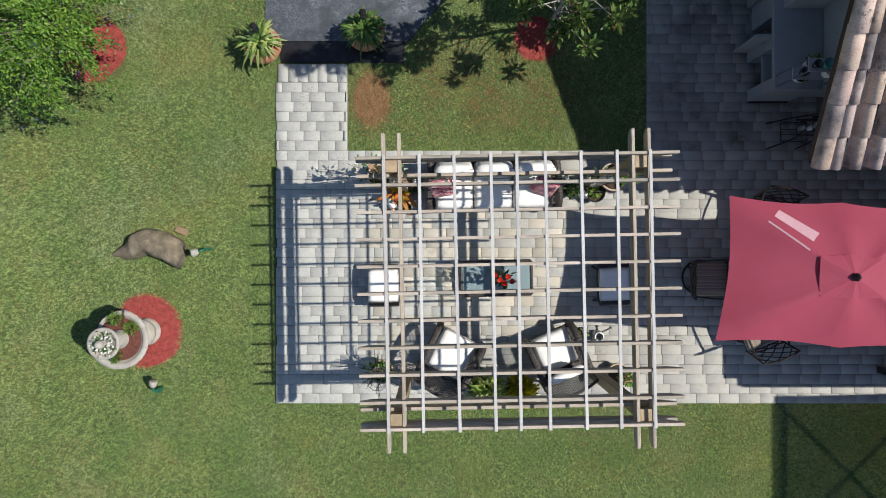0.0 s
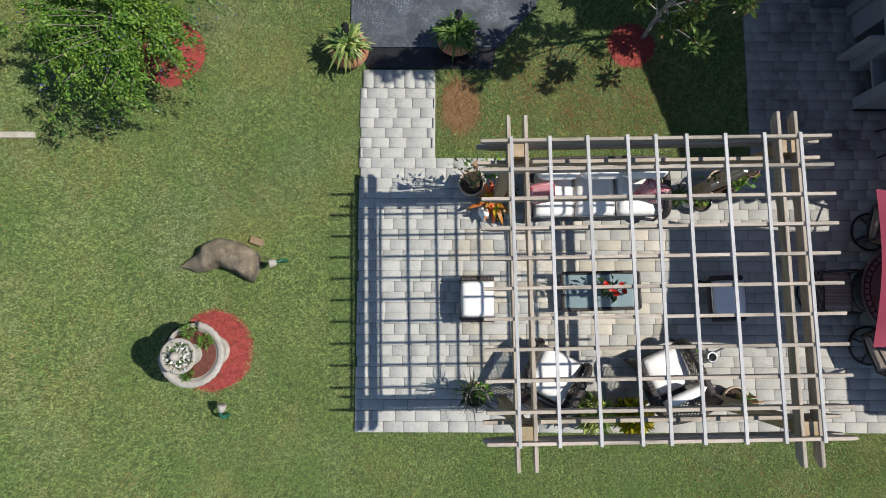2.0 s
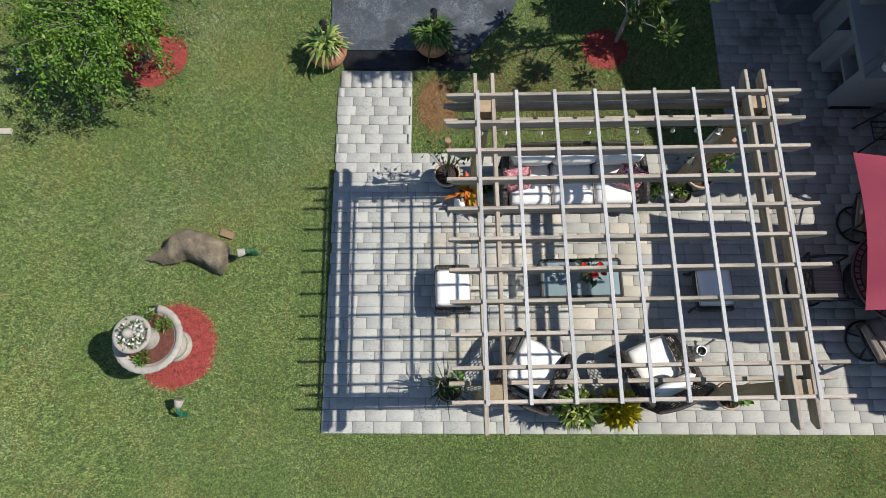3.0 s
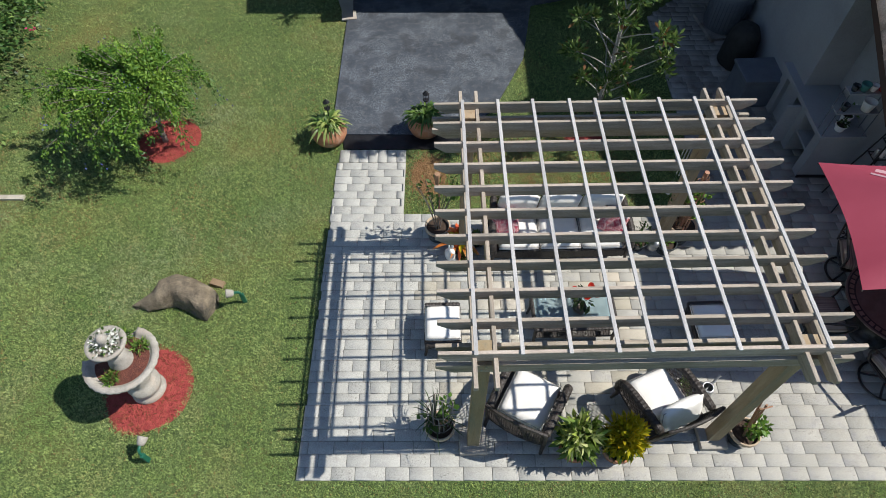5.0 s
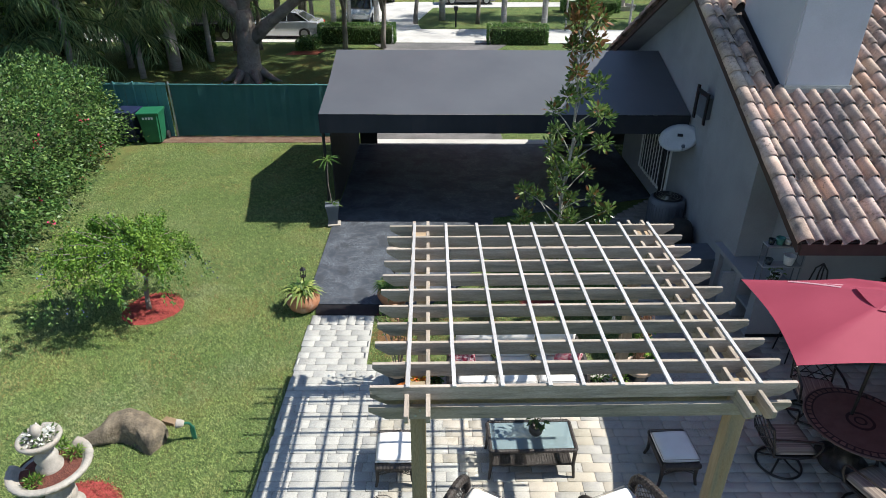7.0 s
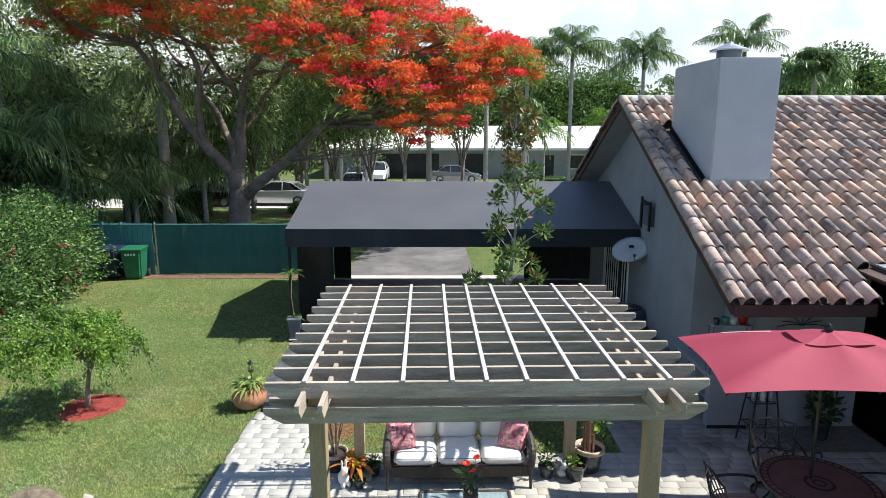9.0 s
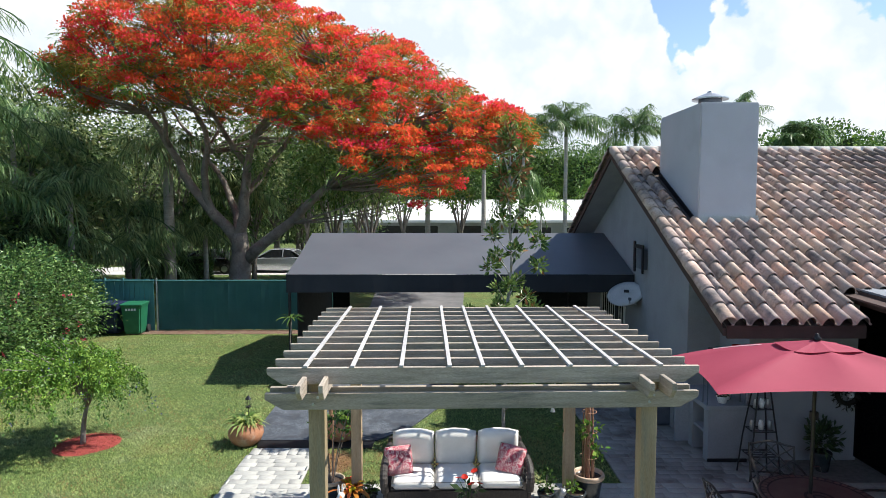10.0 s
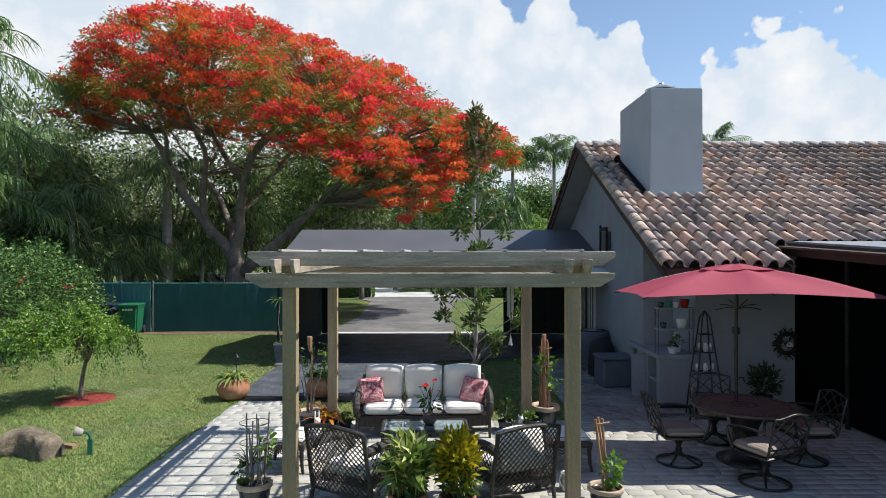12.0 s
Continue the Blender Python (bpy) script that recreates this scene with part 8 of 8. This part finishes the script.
hedge(8.5, 12.5, 41.5, 43.0, 0.8, 472, "low hedge before the white-roofed house")
hedge(-7.8, -6.9, 27.0, 28.8, 0.5, 473, "low clump of groundcover by the parked car")
tagged(slab("mulch_strip", [(-8.2, 26.0), (-6.6, 26.2), (-6.4, 27.2), (-8.0, 27.0)], -0.05, -0.012, M_MULCH, "red mulch under the hedge", "mulch"))

M_CARS = {
    "silver": mat("silver_car_paint", (0.50, 0.52, 0.54), (0.55, 0.57, 0.59), scale=2, rough=0.25, metal=0.5, bump=0, grain=0.05, coat=0.6),
    "blue": mat("blue_car_paint", (0.02, 0.035, 0.16), (0.03, 0.05, 0.20), scale=2, rough=0.25, metal=0.3, bump=0, grain=0.05, coat=0.6),
    "grey": mat("grey_car_paint", (0.14, 0.145, 0.15), (0.18, 0.185, 0.19), scale=2, rough=0.25, metal=0.4, bump=0, grain=0.05, coat=0.6),
    "white": mat("white_car_paint", (0.62, 0.63, 0.64), (0.68, 0.69, 0.70), scale=2, rough=0.3, metal=0.0, bump=0, grain=0.05, coat=0.6),
    "dark": mat("dark_car_paint", (0.02, 0.02, 0.022), (0.03, 0.03, 0.032), scale=2, rough=0.25, metal=0.2, bump=0, grain=0.05, coat=0.6),
}
M_TAIL = mat("red_lamp_lens", (0.45, 0.01, 0.01), (0.5, 0.02, 0.02), scale=5, rough=0.2, bump=0)


def loft(sections, bm=None):
    """Skin between closed sections, each a list of points."""
    bm = bm or bmesh.new()
    rows = [[bm.verts.new(p) for p in s] for s in sections]
    n = len(rows[0])
    for a, b in zip(rows, rows[1:]):
        for i in range(n):
            bm.faces.new((a[i], a[(i + 1) % n], b[(i + 1) % n], b[i]))
    bm.faces.new(rows[0][::-1]), bm.faces.new(rows[-1])
    return bm


def car(loc, turn, paint, label, L=4.5, tall=1.0):
    """A saloon car that points along +x."""
    e = thing("car", loc, turn, label, "car", "parked cars")
    h = L / 2
    sec = []
    for x, zb, zt, w in ((-h, 0.42, 0.80, 0.72), (-h + 0.12, 0.26, 0.95, 0.84), (-h + 0.7, 0.20, 0.99, 0.89), (-0.4, 0.19, 0.97, 0.90), (0.8, 0.19, 0.95, 0.90), (h - 0.9, 0.20, 0.86, 0.88), (h - 0.2, 0.24, 0.72, 0.82), (h, 0.36, 0.60, 0.68)):
        zt *= tall
        zm = (zb + zt) / 2
        sec.append([(x, -w * 0.92, zb), (x, w * 0.92, zb), (x, w, zm), (x, w * 0.97, zt - 0.06), (x, w * 0.80, zt), (x, -w * 0.80, zt), (x, -w * 0.97, zt - 0.06), (x, -w, zm)])
    bm = loft(sec)
    bmesh.ops.recalc_face_normals(bm, faces=list(bm.faces))
    part("body", bm, M_CARS[paint], e, smooth=False)
    t = tall
    cab = []
    for x, z0, z1, w0, w1 in ((-h + 0.55, 0.95, 0.97, 0.74, 0.70), (-h + 1.25, 0.95, 1.36, 0.80, 0.60), (-0.55, 0.95, 1.43, 0.82, 0.62), (0.25, 0.94, 1.41, 0.82, 0.62), (1.20, 0.90, 0.93, 0.76, 0.70)):
        cab.append([(x, -w0, z0 * t), (x, w0, z0 * t), (x, w1, z1 * t), (x, -w1, z1 * t)])
    bm = loft(cab)
    bmesh.ops.recalc_face_normals(bm, faces=list(bm.faces))
    cabin = part("cabin_glass", bm, M_CARGLASS, e, "dark windows")
    roofp = []
    for x, z, w in ((-h + 1.15, 1.345, 0.57), (-0.55, 1.452, 0.61), (0.30, 1.425, 0.61)):
        roofp.append([(x, -w, z * t - 0.02), (x, w, z * t - 0.02), (x, w * 0.9, z * t + 0.012), (x, -w * 0.9, z * t + 0.012)])
    bm = loft(roofp)
    bmesh.ops.recalc_face_normals(bm, faces=list(bm.faces))
    part("roof_panel", bm, M_CARS[paint], e)
    for sy in (-1, 1):
        for x0, z0, x1, z1 in ((-h + 0.6, 0.97, -h + 1.25, 1.36), (-0.45, 0.96, -0.45, 1.42), (1.18, 0.93, 0.28, 1.41)):
            part("pillar", tube([(x0, sy * 0.80, z0 * t), (x1, sy * 0.63, z1 * t)], 0.035, 5), M_CARS[paint], e)
    for x in (-h + 0.85, h - 0.85):
        for sy in (-1, 1):
            w = part("wheel", lathe([(0, -0.10), (0.26, -0.10), (0.315, -0.08), (0.325, 0), (0.315, 0.08), (0.26, 0.10), (0, 0.10)], 22), M_RUBBER, e)
            w.matrix_basis = pose(x, sy * 0.80, 0.325, 90)
            part("rim", lathe([(0, -0.115), (0.20, -0.11), (0.20, 0.11), (0, 0.115)], 10), M_STEEL, w)
    for sy in (-1, 1):
        part("tail_lamp", B((-h - 0.005, -h + 0.13, sy * 0.66 - 0.10, sy * 0.66 + 0.10, 0.70, 0.84), bevel=0.02), M_TAIL, e)
        part("headlamp", B((h - 0.22, h - 0.02, sy * 0.62 - 0.12, sy * 0.62 + 0.12, 0.56, 0.66), bevel=0.02), M_WHITE, e)
    return e


car((-9.4, 31.2, 0.0), 178, "silver", "silver saloon car parked along the street")
car((-5.6, 37.6, 0.0), -92, "silver", "silver car with its nose to the street on the far drive", 4.3)
car((-6.0, 42.4, 0.0), -90, "blue", "dark blue car parked on the far drive", 4.3, 1.08)
car((1.75, 46.6, 0.0), 4, "grey", "grey saloon car parked before the neighbouring house", 4.4)
car((-13.5, 30.6, 0.0), 175, "dark", "dark car with red tail lamps half hidden by the grove", 4.4)
car((-5.0, 48.5, 0.0), -90, "white", "pale car standing by the garage", 4.4, 1.1)

# neighbouring house with a white roof
nb = thing("neighbour_house", (0, 0, -0.03), 0, "low pale house with a bright white tiled hip roof", "house")
NX0, NX1, NY0, NY1 = -9.5, 25.0, 51.0, 62.0
part("wall", B((NX0, NX1, NY0, NY0 + 0.25, 0, 2.75), (NX0, NX1, NY1 - 0.25, NY1, 0, 2.75), (NX0, NX0 + 0.25, NY0 + 0.25, NY1 - 0.25, 0, 2.75), (NX1 - 0.25, NX1, NY0 + 0.25, NY1 - 0.25, 0, 2.75)), M_STUCCO, nb, "pale grey wall")
bm = bmesh.new()
o = 1.0
vs = [bm.verts.new(p) for p in ((NX0 - o, NY0 - o, 2.75), (NX1 + o, NY0 - o, 2.75), (NX1 + o, NY1 + o, 2.75), (NX0 - o, NY1 + o, 2.75), (NX0 + 5.5, 56.5, 4.75), (NX1 - 5.5, 56.5, 4.75))]
for f in ((0, 1, 5, 4), (1, 2, 5), (2, 3, 4, 5), (3, 0, 4), (3, 2, 1, 0)):
    bm.faces.new([vs[i] for i in f])
part("roof", bm, M_WHITE, nb, "bright white tiled roof")
part("fascia", B((NX0 - o, NX1 + o, NY0 - o - 0.03, NY0 - o - 0.003, 2.58, 2.80)), M_WHITE, nb)
for x0, x1 in ((-5.2, 0.4), (2.2, 4.6)):
    d = part("garage_door", B((x0, x1, NY0 - 0.05, NY0 - 0.004, 0.0, 2.25)), M_DARKWALL, nb, "dark panel standing for the unlit garage opening")
for x in (7.0, 12.5, 17.5, 21.0):
    w = part("window", B((x, x + 1.6, NY0 - 0.03, NY0 - 0.004, 0.9, 2.1)), M_DARKGLASS, nb)
    part("frame", B((x - 0.08, x, NY0 - 0.06, NY0 - 0.032, 0.82, 2.18), (x + 1.6, x + 1.68, NY0 - 0.06, NY0 - 0.032, 0.82, 2.18), (x, x + 1.6, NY0 - 0.06, NY0 - 0.032, 2.1, 2.18), (x, x + 1.6, NY0 - 0.06, NY0 - 0.032, 0.82, 0.9)), M_WHITE, w)
part("door", B((10.0, 11.0, NY0 - 0.03, NY0 - 0.004, 0.0, 2.1)), M_DARKWALL, nb)
box = thing("mailbox", (0.55, 35.0, -0.03), 0, "black mailbox on a post beside the street", "mailbox")
part("post", B((-0.05, 0.05, -0.05, 0.05, 0, 1.0)), M_BLACK, box)
part("box", B((-0.12, 0.12, -0.25, 0.25, 1.0, 1.25), bevel=0.04), M_BLACK, box)
tier = thing("tiered_fountain", (13.2, 43.5, -0.03), 0, "grey tiered garden fountain on the neighbour's lawn", "fountain")
part("basin", lathe([(0, 0), (0.9, 0), (1.0, 0.35), (0.9, 0.35), (0.85, 0.15), (0, 0.15)], 22), M_STONE, tier)
part("column", lathe([(0.2, 0.1), (0.14, 0.8), (0.5, 0.95), (0.5, 1.0), (0.1, 1.0), (0.1, 1.5), (0.32, 1.6), (0.32, 1.65), (0.07, 1.65), (0.07, 2.0), (0.16, 2.1), (0.05, 2.25), (0, 2.3)], 18), M_STONE, tier)

# ---- pavers ----
ROW, LEN = 0.1536, 0.312


def paver_arrays(x0, x1, y0, y1, z=0.0, tilt=(0, 0), gap=0.0024, cham=0.0035):
    """Corner points and faces of one paver with eased edges."""
    a0, a1, b0, b1 = x0 + gap, x1 - gap, y0 + gap, y1 - gap
    c = cham
    ring = lambda i, zz: [(a0 + i, b0 + i, zz), (a1 - i, b0 + i, zz), (a1 - i, b1 - i, zz), (a0 + i, b1 - i, zz)]
    v = np.array(ring(0, z - 0.045) + ring(0, z - c) + ring(c, z))
    mx, my = (x0 + x1) / 2, (y0 + y1) / 2
    v[4:, 2] += (v[4:, 0] - mx) * tilt[0] + (v[4:, 1] - my) * tilt[1]
    f = [(8, 9, 10, 11)]
    for k in (0, 4):
        for i in range(4):
            j = (i + 1) % 4
            f.append((k + i, k + j, k + 4 + j, k + 4 + i))
    return v, np.array(f)


def spans(k, x0, x1):
    """Joints of row k between x0 and x1, in running bond."""
    joint = random.Random(900 + k)
    x = (-2.56 if k % 2 == 0 else -2.40) - 1.1 * LEN
    xs = []
    while x < x1 - 0.02:
        step = LEN + joint.choice((0.0, 0.0, -0.05, 0.03, 0.05, -0.03))
        a, b = max(x, x0), min(x + step, x1)
        if b - a > 0.03:
            xs.append((a, b))
        x += step
    return xs


pg = random.Random(31)
near, rest, shady = [], [], []
for k in range(33):
    y1 = 2.63 - ROW * k
    y0 = y1 - ROW
    if y0 > 1.48:
        zones = [(-2.64, -1.51)]
    else:
        zones = [(-2.64, 9.4)]
    for x0, x1 in zones:
        for a, b in spans(k, x0, x1):
            (near if b < 0.45 else rest).append((a, b, y0, y1))
for i in range(7):
    a = -2.60 + 1.085 * i / 7
    near.append((a, a + 1.085 / 7, 2.635, 2.922))
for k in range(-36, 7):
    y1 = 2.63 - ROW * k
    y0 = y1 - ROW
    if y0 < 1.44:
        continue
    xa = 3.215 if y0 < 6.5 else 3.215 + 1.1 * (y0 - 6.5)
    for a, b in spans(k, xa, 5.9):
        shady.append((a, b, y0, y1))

pavement = thing("patio", (0, 0, 0), 0, "pale concrete paver patio and walk laid in running bond", "patio", kind="structure")


def is_tan(x, y):
    return -1.15 < x < 2.0 and -1.45 < y < 0.55 and pg.random() < 0.5


MESH = {}
for tag, m in (("grey", M_PAVER), ("tan", M_PAVER_TAN)):
    v, f = paver_arrays(-LEN / 2, LEN / 2, -ROW / 2, ROW / 2)
    MESH[tag] = fast_mesh("paver", v, f)
    MESH[tag].materials.append(m)
for a, b, y0, y1 in near:
    x, y = (a + b) / 2, (y0 + y1) / 2
    ob = new("paver", MESH["tan" if is_tan(x, y) else "grey"])
    ob.parent = pavement
    ob.matrix_basis = pose(x, y, pg.uniform(-0.0025, 0.001), pg.uniform(-0.2, 0.2), pg.uniform(-0.15, 0.15), pg.uniform(-0.3, 0.3)) @ Matrix.Diagonal(((b - a) / LEN, (y1 - y0) / ROW, 1, 1))


def merge(items, name, m, parent, fn):
    V, F, n = [], [], 0
    for it in items:
        v, f = fn(it)
        V.append(v)
        F.append(f + n)
        n += len(v)
    return tagged(finish(name, fast_mesh(name, np.vstack(V), np.vstack(F)), m, parent), kind="stuff")


def tight(it):
    a, b, y0, y1 = it
    return paver_arrays(a, b, y0, y1, pg.uniform(-0.002, 0.001), (pg.uniform(-0.003, 0.003), pg.uniform(-0.004, 0.004)), 0.0016, 0.002)


def flat(it):
    a, b, y0, y1 = it
    return paver_arrays(a, b, y0, y1, pg.uniform(-0.0025, 0.001), (pg.uniform(-0.005, 0.005), pg.uniform(-0.008, 0.008)))


tan = [it for it in rest if is_tan((it[0] + it[1]) / 2, it[2])]
plain = [it for it in rest if it not in tan]
merge(plain, "paver_field", M_PAVER_FAR, pavement, flat)
merge(tan, "paver_field", mat("tan_paver_rest", (0.42, 0.38, 0.31), (0.50, 0.46, 0.385), scale=3.0, rough=0.88, bump=0.5, fine=90, island=0.2, grain=0.5, space="World"), pavement, flat)
# the strip by the house takes the darker, shade-toned paver copy
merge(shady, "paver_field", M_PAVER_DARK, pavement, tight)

# ---- roof tiles ----
SL = math.atan(RISE)
CS, SN = math.cos(SL), math.sin(SL)
COURSE, COL = 0.378, 0.240
PROF = [(-0.120, -0.012), (-0.081, -0.012), (-0.076, 0.022), (-0.060, 0.068), (-0.032, 0.098), (0.0, 0.107), (0.032, 0.098), (0.060, 0.068), (0.076, 0.022), (0.081, -0.012), (0.120, -0.012)]


def tile_arrays(prof, length, step, thick=0.016, narrow=0.94):
    """One curved tile: x across, y up the slope, z off the roof."""
    n = len(prof)
    v = [(x, 0.0, z + step) for x, z in prof] + [(x * narrow, length, z * narrow) for x, z in prof] + [(x, 0.0, z + step - thick) for x, z in prof]
    f = []
    for i in range(n - 1):
        f.append((i, i + 1, n + i + 1, n + i))
        f.append((2 * n + i, 2 * n + i + 1, i + 1, i))
    return np.array(v), np.array(f)


tv, tf = tile_arrays(PROF, 0.462, 0.044, 0.018, 0.95)
TILE = fast_mesh("tile", tv, tf)
TILE.polygons.foreach_set("use_smooth", np.ones(len(TILE.polygons), dtype=bool))
TILE.materials.append(M_TILE)


def slope(x, s, back=False):
    """The pose on the roof s metres up the slope at x."""
    y, z = EAVE_Y - 0.06 + s * CS, EAVE_Z - 0.02 + s * SN
    if back:
        return pose(x, 2 * RIDGE_Y - y, z) @ pose(0, 0, 0, 0, 0, 180) @ pose(0, 0, 0, math.degrees(SL))
    return pose(x, y, z) @ pose(0, 0, 0, math.degrees(SL))


far_tiles = []
for c in range(48):
    x = ROOF_W + 0.17 + COL * c
    for r in range(19):
        s = COURSE * r
        y = EAVE_Y + s * CS
        if s + 0.42 > (RIDGE_Y - EAVE_Y) / CS:
            continue
        if x > 6.40 and y < 1.70:
            continue
        if CX0 - 0.09 < x < CX1 + 0.09 and CY0 - 0.22 < y < CY1 - 0.12:
            continue
        m = slope(x + pg.uniform(-0.006, 0.006), s + pg.uniform(-0.008, 0.008)) @ pose(0, 0, pg.uniform(0, 0.004), pg.uniform(-0.4, 0.4), pg.uniform(-0.8, 0.8), pg.uniform(-0.8, 0.8))
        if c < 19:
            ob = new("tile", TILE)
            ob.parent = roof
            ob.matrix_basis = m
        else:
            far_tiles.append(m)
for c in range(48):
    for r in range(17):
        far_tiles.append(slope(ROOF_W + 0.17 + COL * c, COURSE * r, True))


def posed(m):
    h = np.c_[tv, np.ones(len(tv))] @ np.array(m).T
    return h[:, :3], tf


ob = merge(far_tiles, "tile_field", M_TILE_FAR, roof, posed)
ob.data.polygons.foreach_set("use_smooth", np.ones(len(ob.data.polygons), dtype=bool))
rp = [(0.105 * math.cos(a), 0.105 * math.sin(a) - 0.02) for a in (math.pi * (1 - i / 9) for i in range(10))]
rv, rf = tile_arrays(rp, 0.462, 0.03)
RAKE = fast_mesh("rake_tile", rv, rf)
RAKE.polygons.foreach_set("use_smooth", np.ones(len(RAKE.polygons), dtype=bool))
RAKE.materials.append(M_TILE)
for back in (False, True):
    for r in range(19):
        if COURSE * r + 0.36 > (RIDGE_Y - EAVE_Y) / CS:
            continue
        ob = new("rake_tile", RAKE)
        ob.parent = roof
        ob.matrix_basis = slope(ROOF_W + 0.025, COURSE * r, back) @ pose(0, 0, 0.045, 0, pg.uniform(-2, 2) + (-14 if not back else 14), pg.uniform(-1, 1))
cp = [(-0.15, -0.06), (-0.125, 0.025), (-0.07, 0.055), (0.07, 0.055), (0.125, 0.025), (0.15, -0.06)]
cv, cf = tile_arrays(cp, 0.40, 0.010, 0.03, 0.97)
CAP = fast_mesh("ridge_cap", cv, cf)
CAP.materials.append(M_RIDGE)
for i in range(33):
    ob = new("ridge_cap", CAP)
    ob.parent = roof
    ob.matrix_basis = pose(ROOF_W - 0.02 + 0.352 * i, RIDGE_Y, RIDGE_Z + 0.045, 0, 0, -90)

# ---- grass ----
reseed(501)


def grass_at(n, x0, x1, y0, y1, tuft=3):
    """Spots of grass blades, gathered in small tufts."""
    c = np.stack([RNG.uniform(x0, x1, n // tuft), RNG.uniform(y0, y1, n // tuft)], 1)
    return np.repeat(c, tuft, axis=0) + RNG.normal(size=(n // tuft * tuft, 2)) * 0.014


def free(Q):
    x, y = Q[:, 0], Q[:, 1]
    bad = (x > -2.655) & (x < 9.5) & (y > -2.455) & (y < 1.48)
    bad |= (x > -2.63) & (x < -1.51) & (y >= 1.4) & (y < 3.3)
    bad |= (x > 3.20) & (y >= 1.4) & (y < 8.3)
    bad |= (y > 2.93) & (x > -2.63) & (x < -0.57) & (y < 3.3)
    bad |= (y >= 3.26) & (x > -2.82) & (x < np.interp(y, [3.2, 3.95, 5.3, 7.0, 7.2], [-0.6, 0.02, 0.62, 0.9, 5.0]))
    for cx, cy, rx, ry in ((-4.68, -1.30, 0.50, 0.56), (-5.50, 3.12, 0.52, 0.56), (1.48, 3.33, 0.33, 0.33)):
        bad |= ((x - cx) / rx) ** 2 + ((y - cy) / ry) ** 2 < 1
    bad |= (x < -9.4) & (y > 2.2)
    bad |= y > 12.35 + 0.1 * np.sin(x * 5)
    return ~bad


def blades(name, Q, m, hmin, hmax, wid, label):
    n = len(Q)
    az = RNG.uniform(0, 2 * math.pi, n)
    side = np.stack([-np.sin(az), np.cos(az), np.zeros(n)], 1)
    fwd = np.stack([np.cos(az), np.sin(az), np.zeros(n)], 1)
    h = RNG.uniform(hmin, hmax, (n, 1))
    lean = RNG.uniform(0.3, 1.6, (n, 1))
    b = np.c_[Q, np.full(n, LAWN_Z)]
    w = wid * RNG.uniform(0.6, 1.3, (n, 1))
    v = np.stack([b - side * w / 2, b + side * w / 2, b + fwd * h * lean + np.array([0, 0, 1]) * h], 1).reshape(-1, 3)
    return tagged(finish(name, fast_mesh(name, v, np.arange(3 * n).reshape(-1, 3)), m), label, "grass", kind="stuff")


Q = np.vstack([grass_at(600000, -10.5, 7.0, -5.6, 12.6), grass_at(420000, -8.4, 7.0, -5.2, 4.0)])
Q = Q[free(Q)]
brown = np.exp(-(((Q[:, 0] + 1.15) / 0.33) ** 2 + ((Q[:, 1] - 2.35) / 0.42) ** 2)) * 1.4
worn = np.array([noise.noise(Vector((x * 2.6, y * 2.6, 8.1))) for x, y in Q])
brown = np.maximum(brown, (0.50 + 0.6 * worn) * np.exp(-(((Q[:, 0] - 0.7) / 1.5) ** 4 + ((Q[:, 1] - 2.55) / 0.75) ** 4)))
patchy = np.array([noise.noise(Vector((x * 0.8, y * 0.8, 3.3))) for x, y in Q])
dry = RNG.random(len(Q)) < np.clip(brown + 0.10 * (patchy > 0.25) + 0.02, 0, 0.95)
blades("grass", Q[~dry], M_GRASS, 0.014, 0.036, 0.0085, "coarse green lawn grass")
blades("dry_grass", Q[dry], M_GRASS_DRY, 0.014, 0.034, 0.011, "patches of browned dry grass")
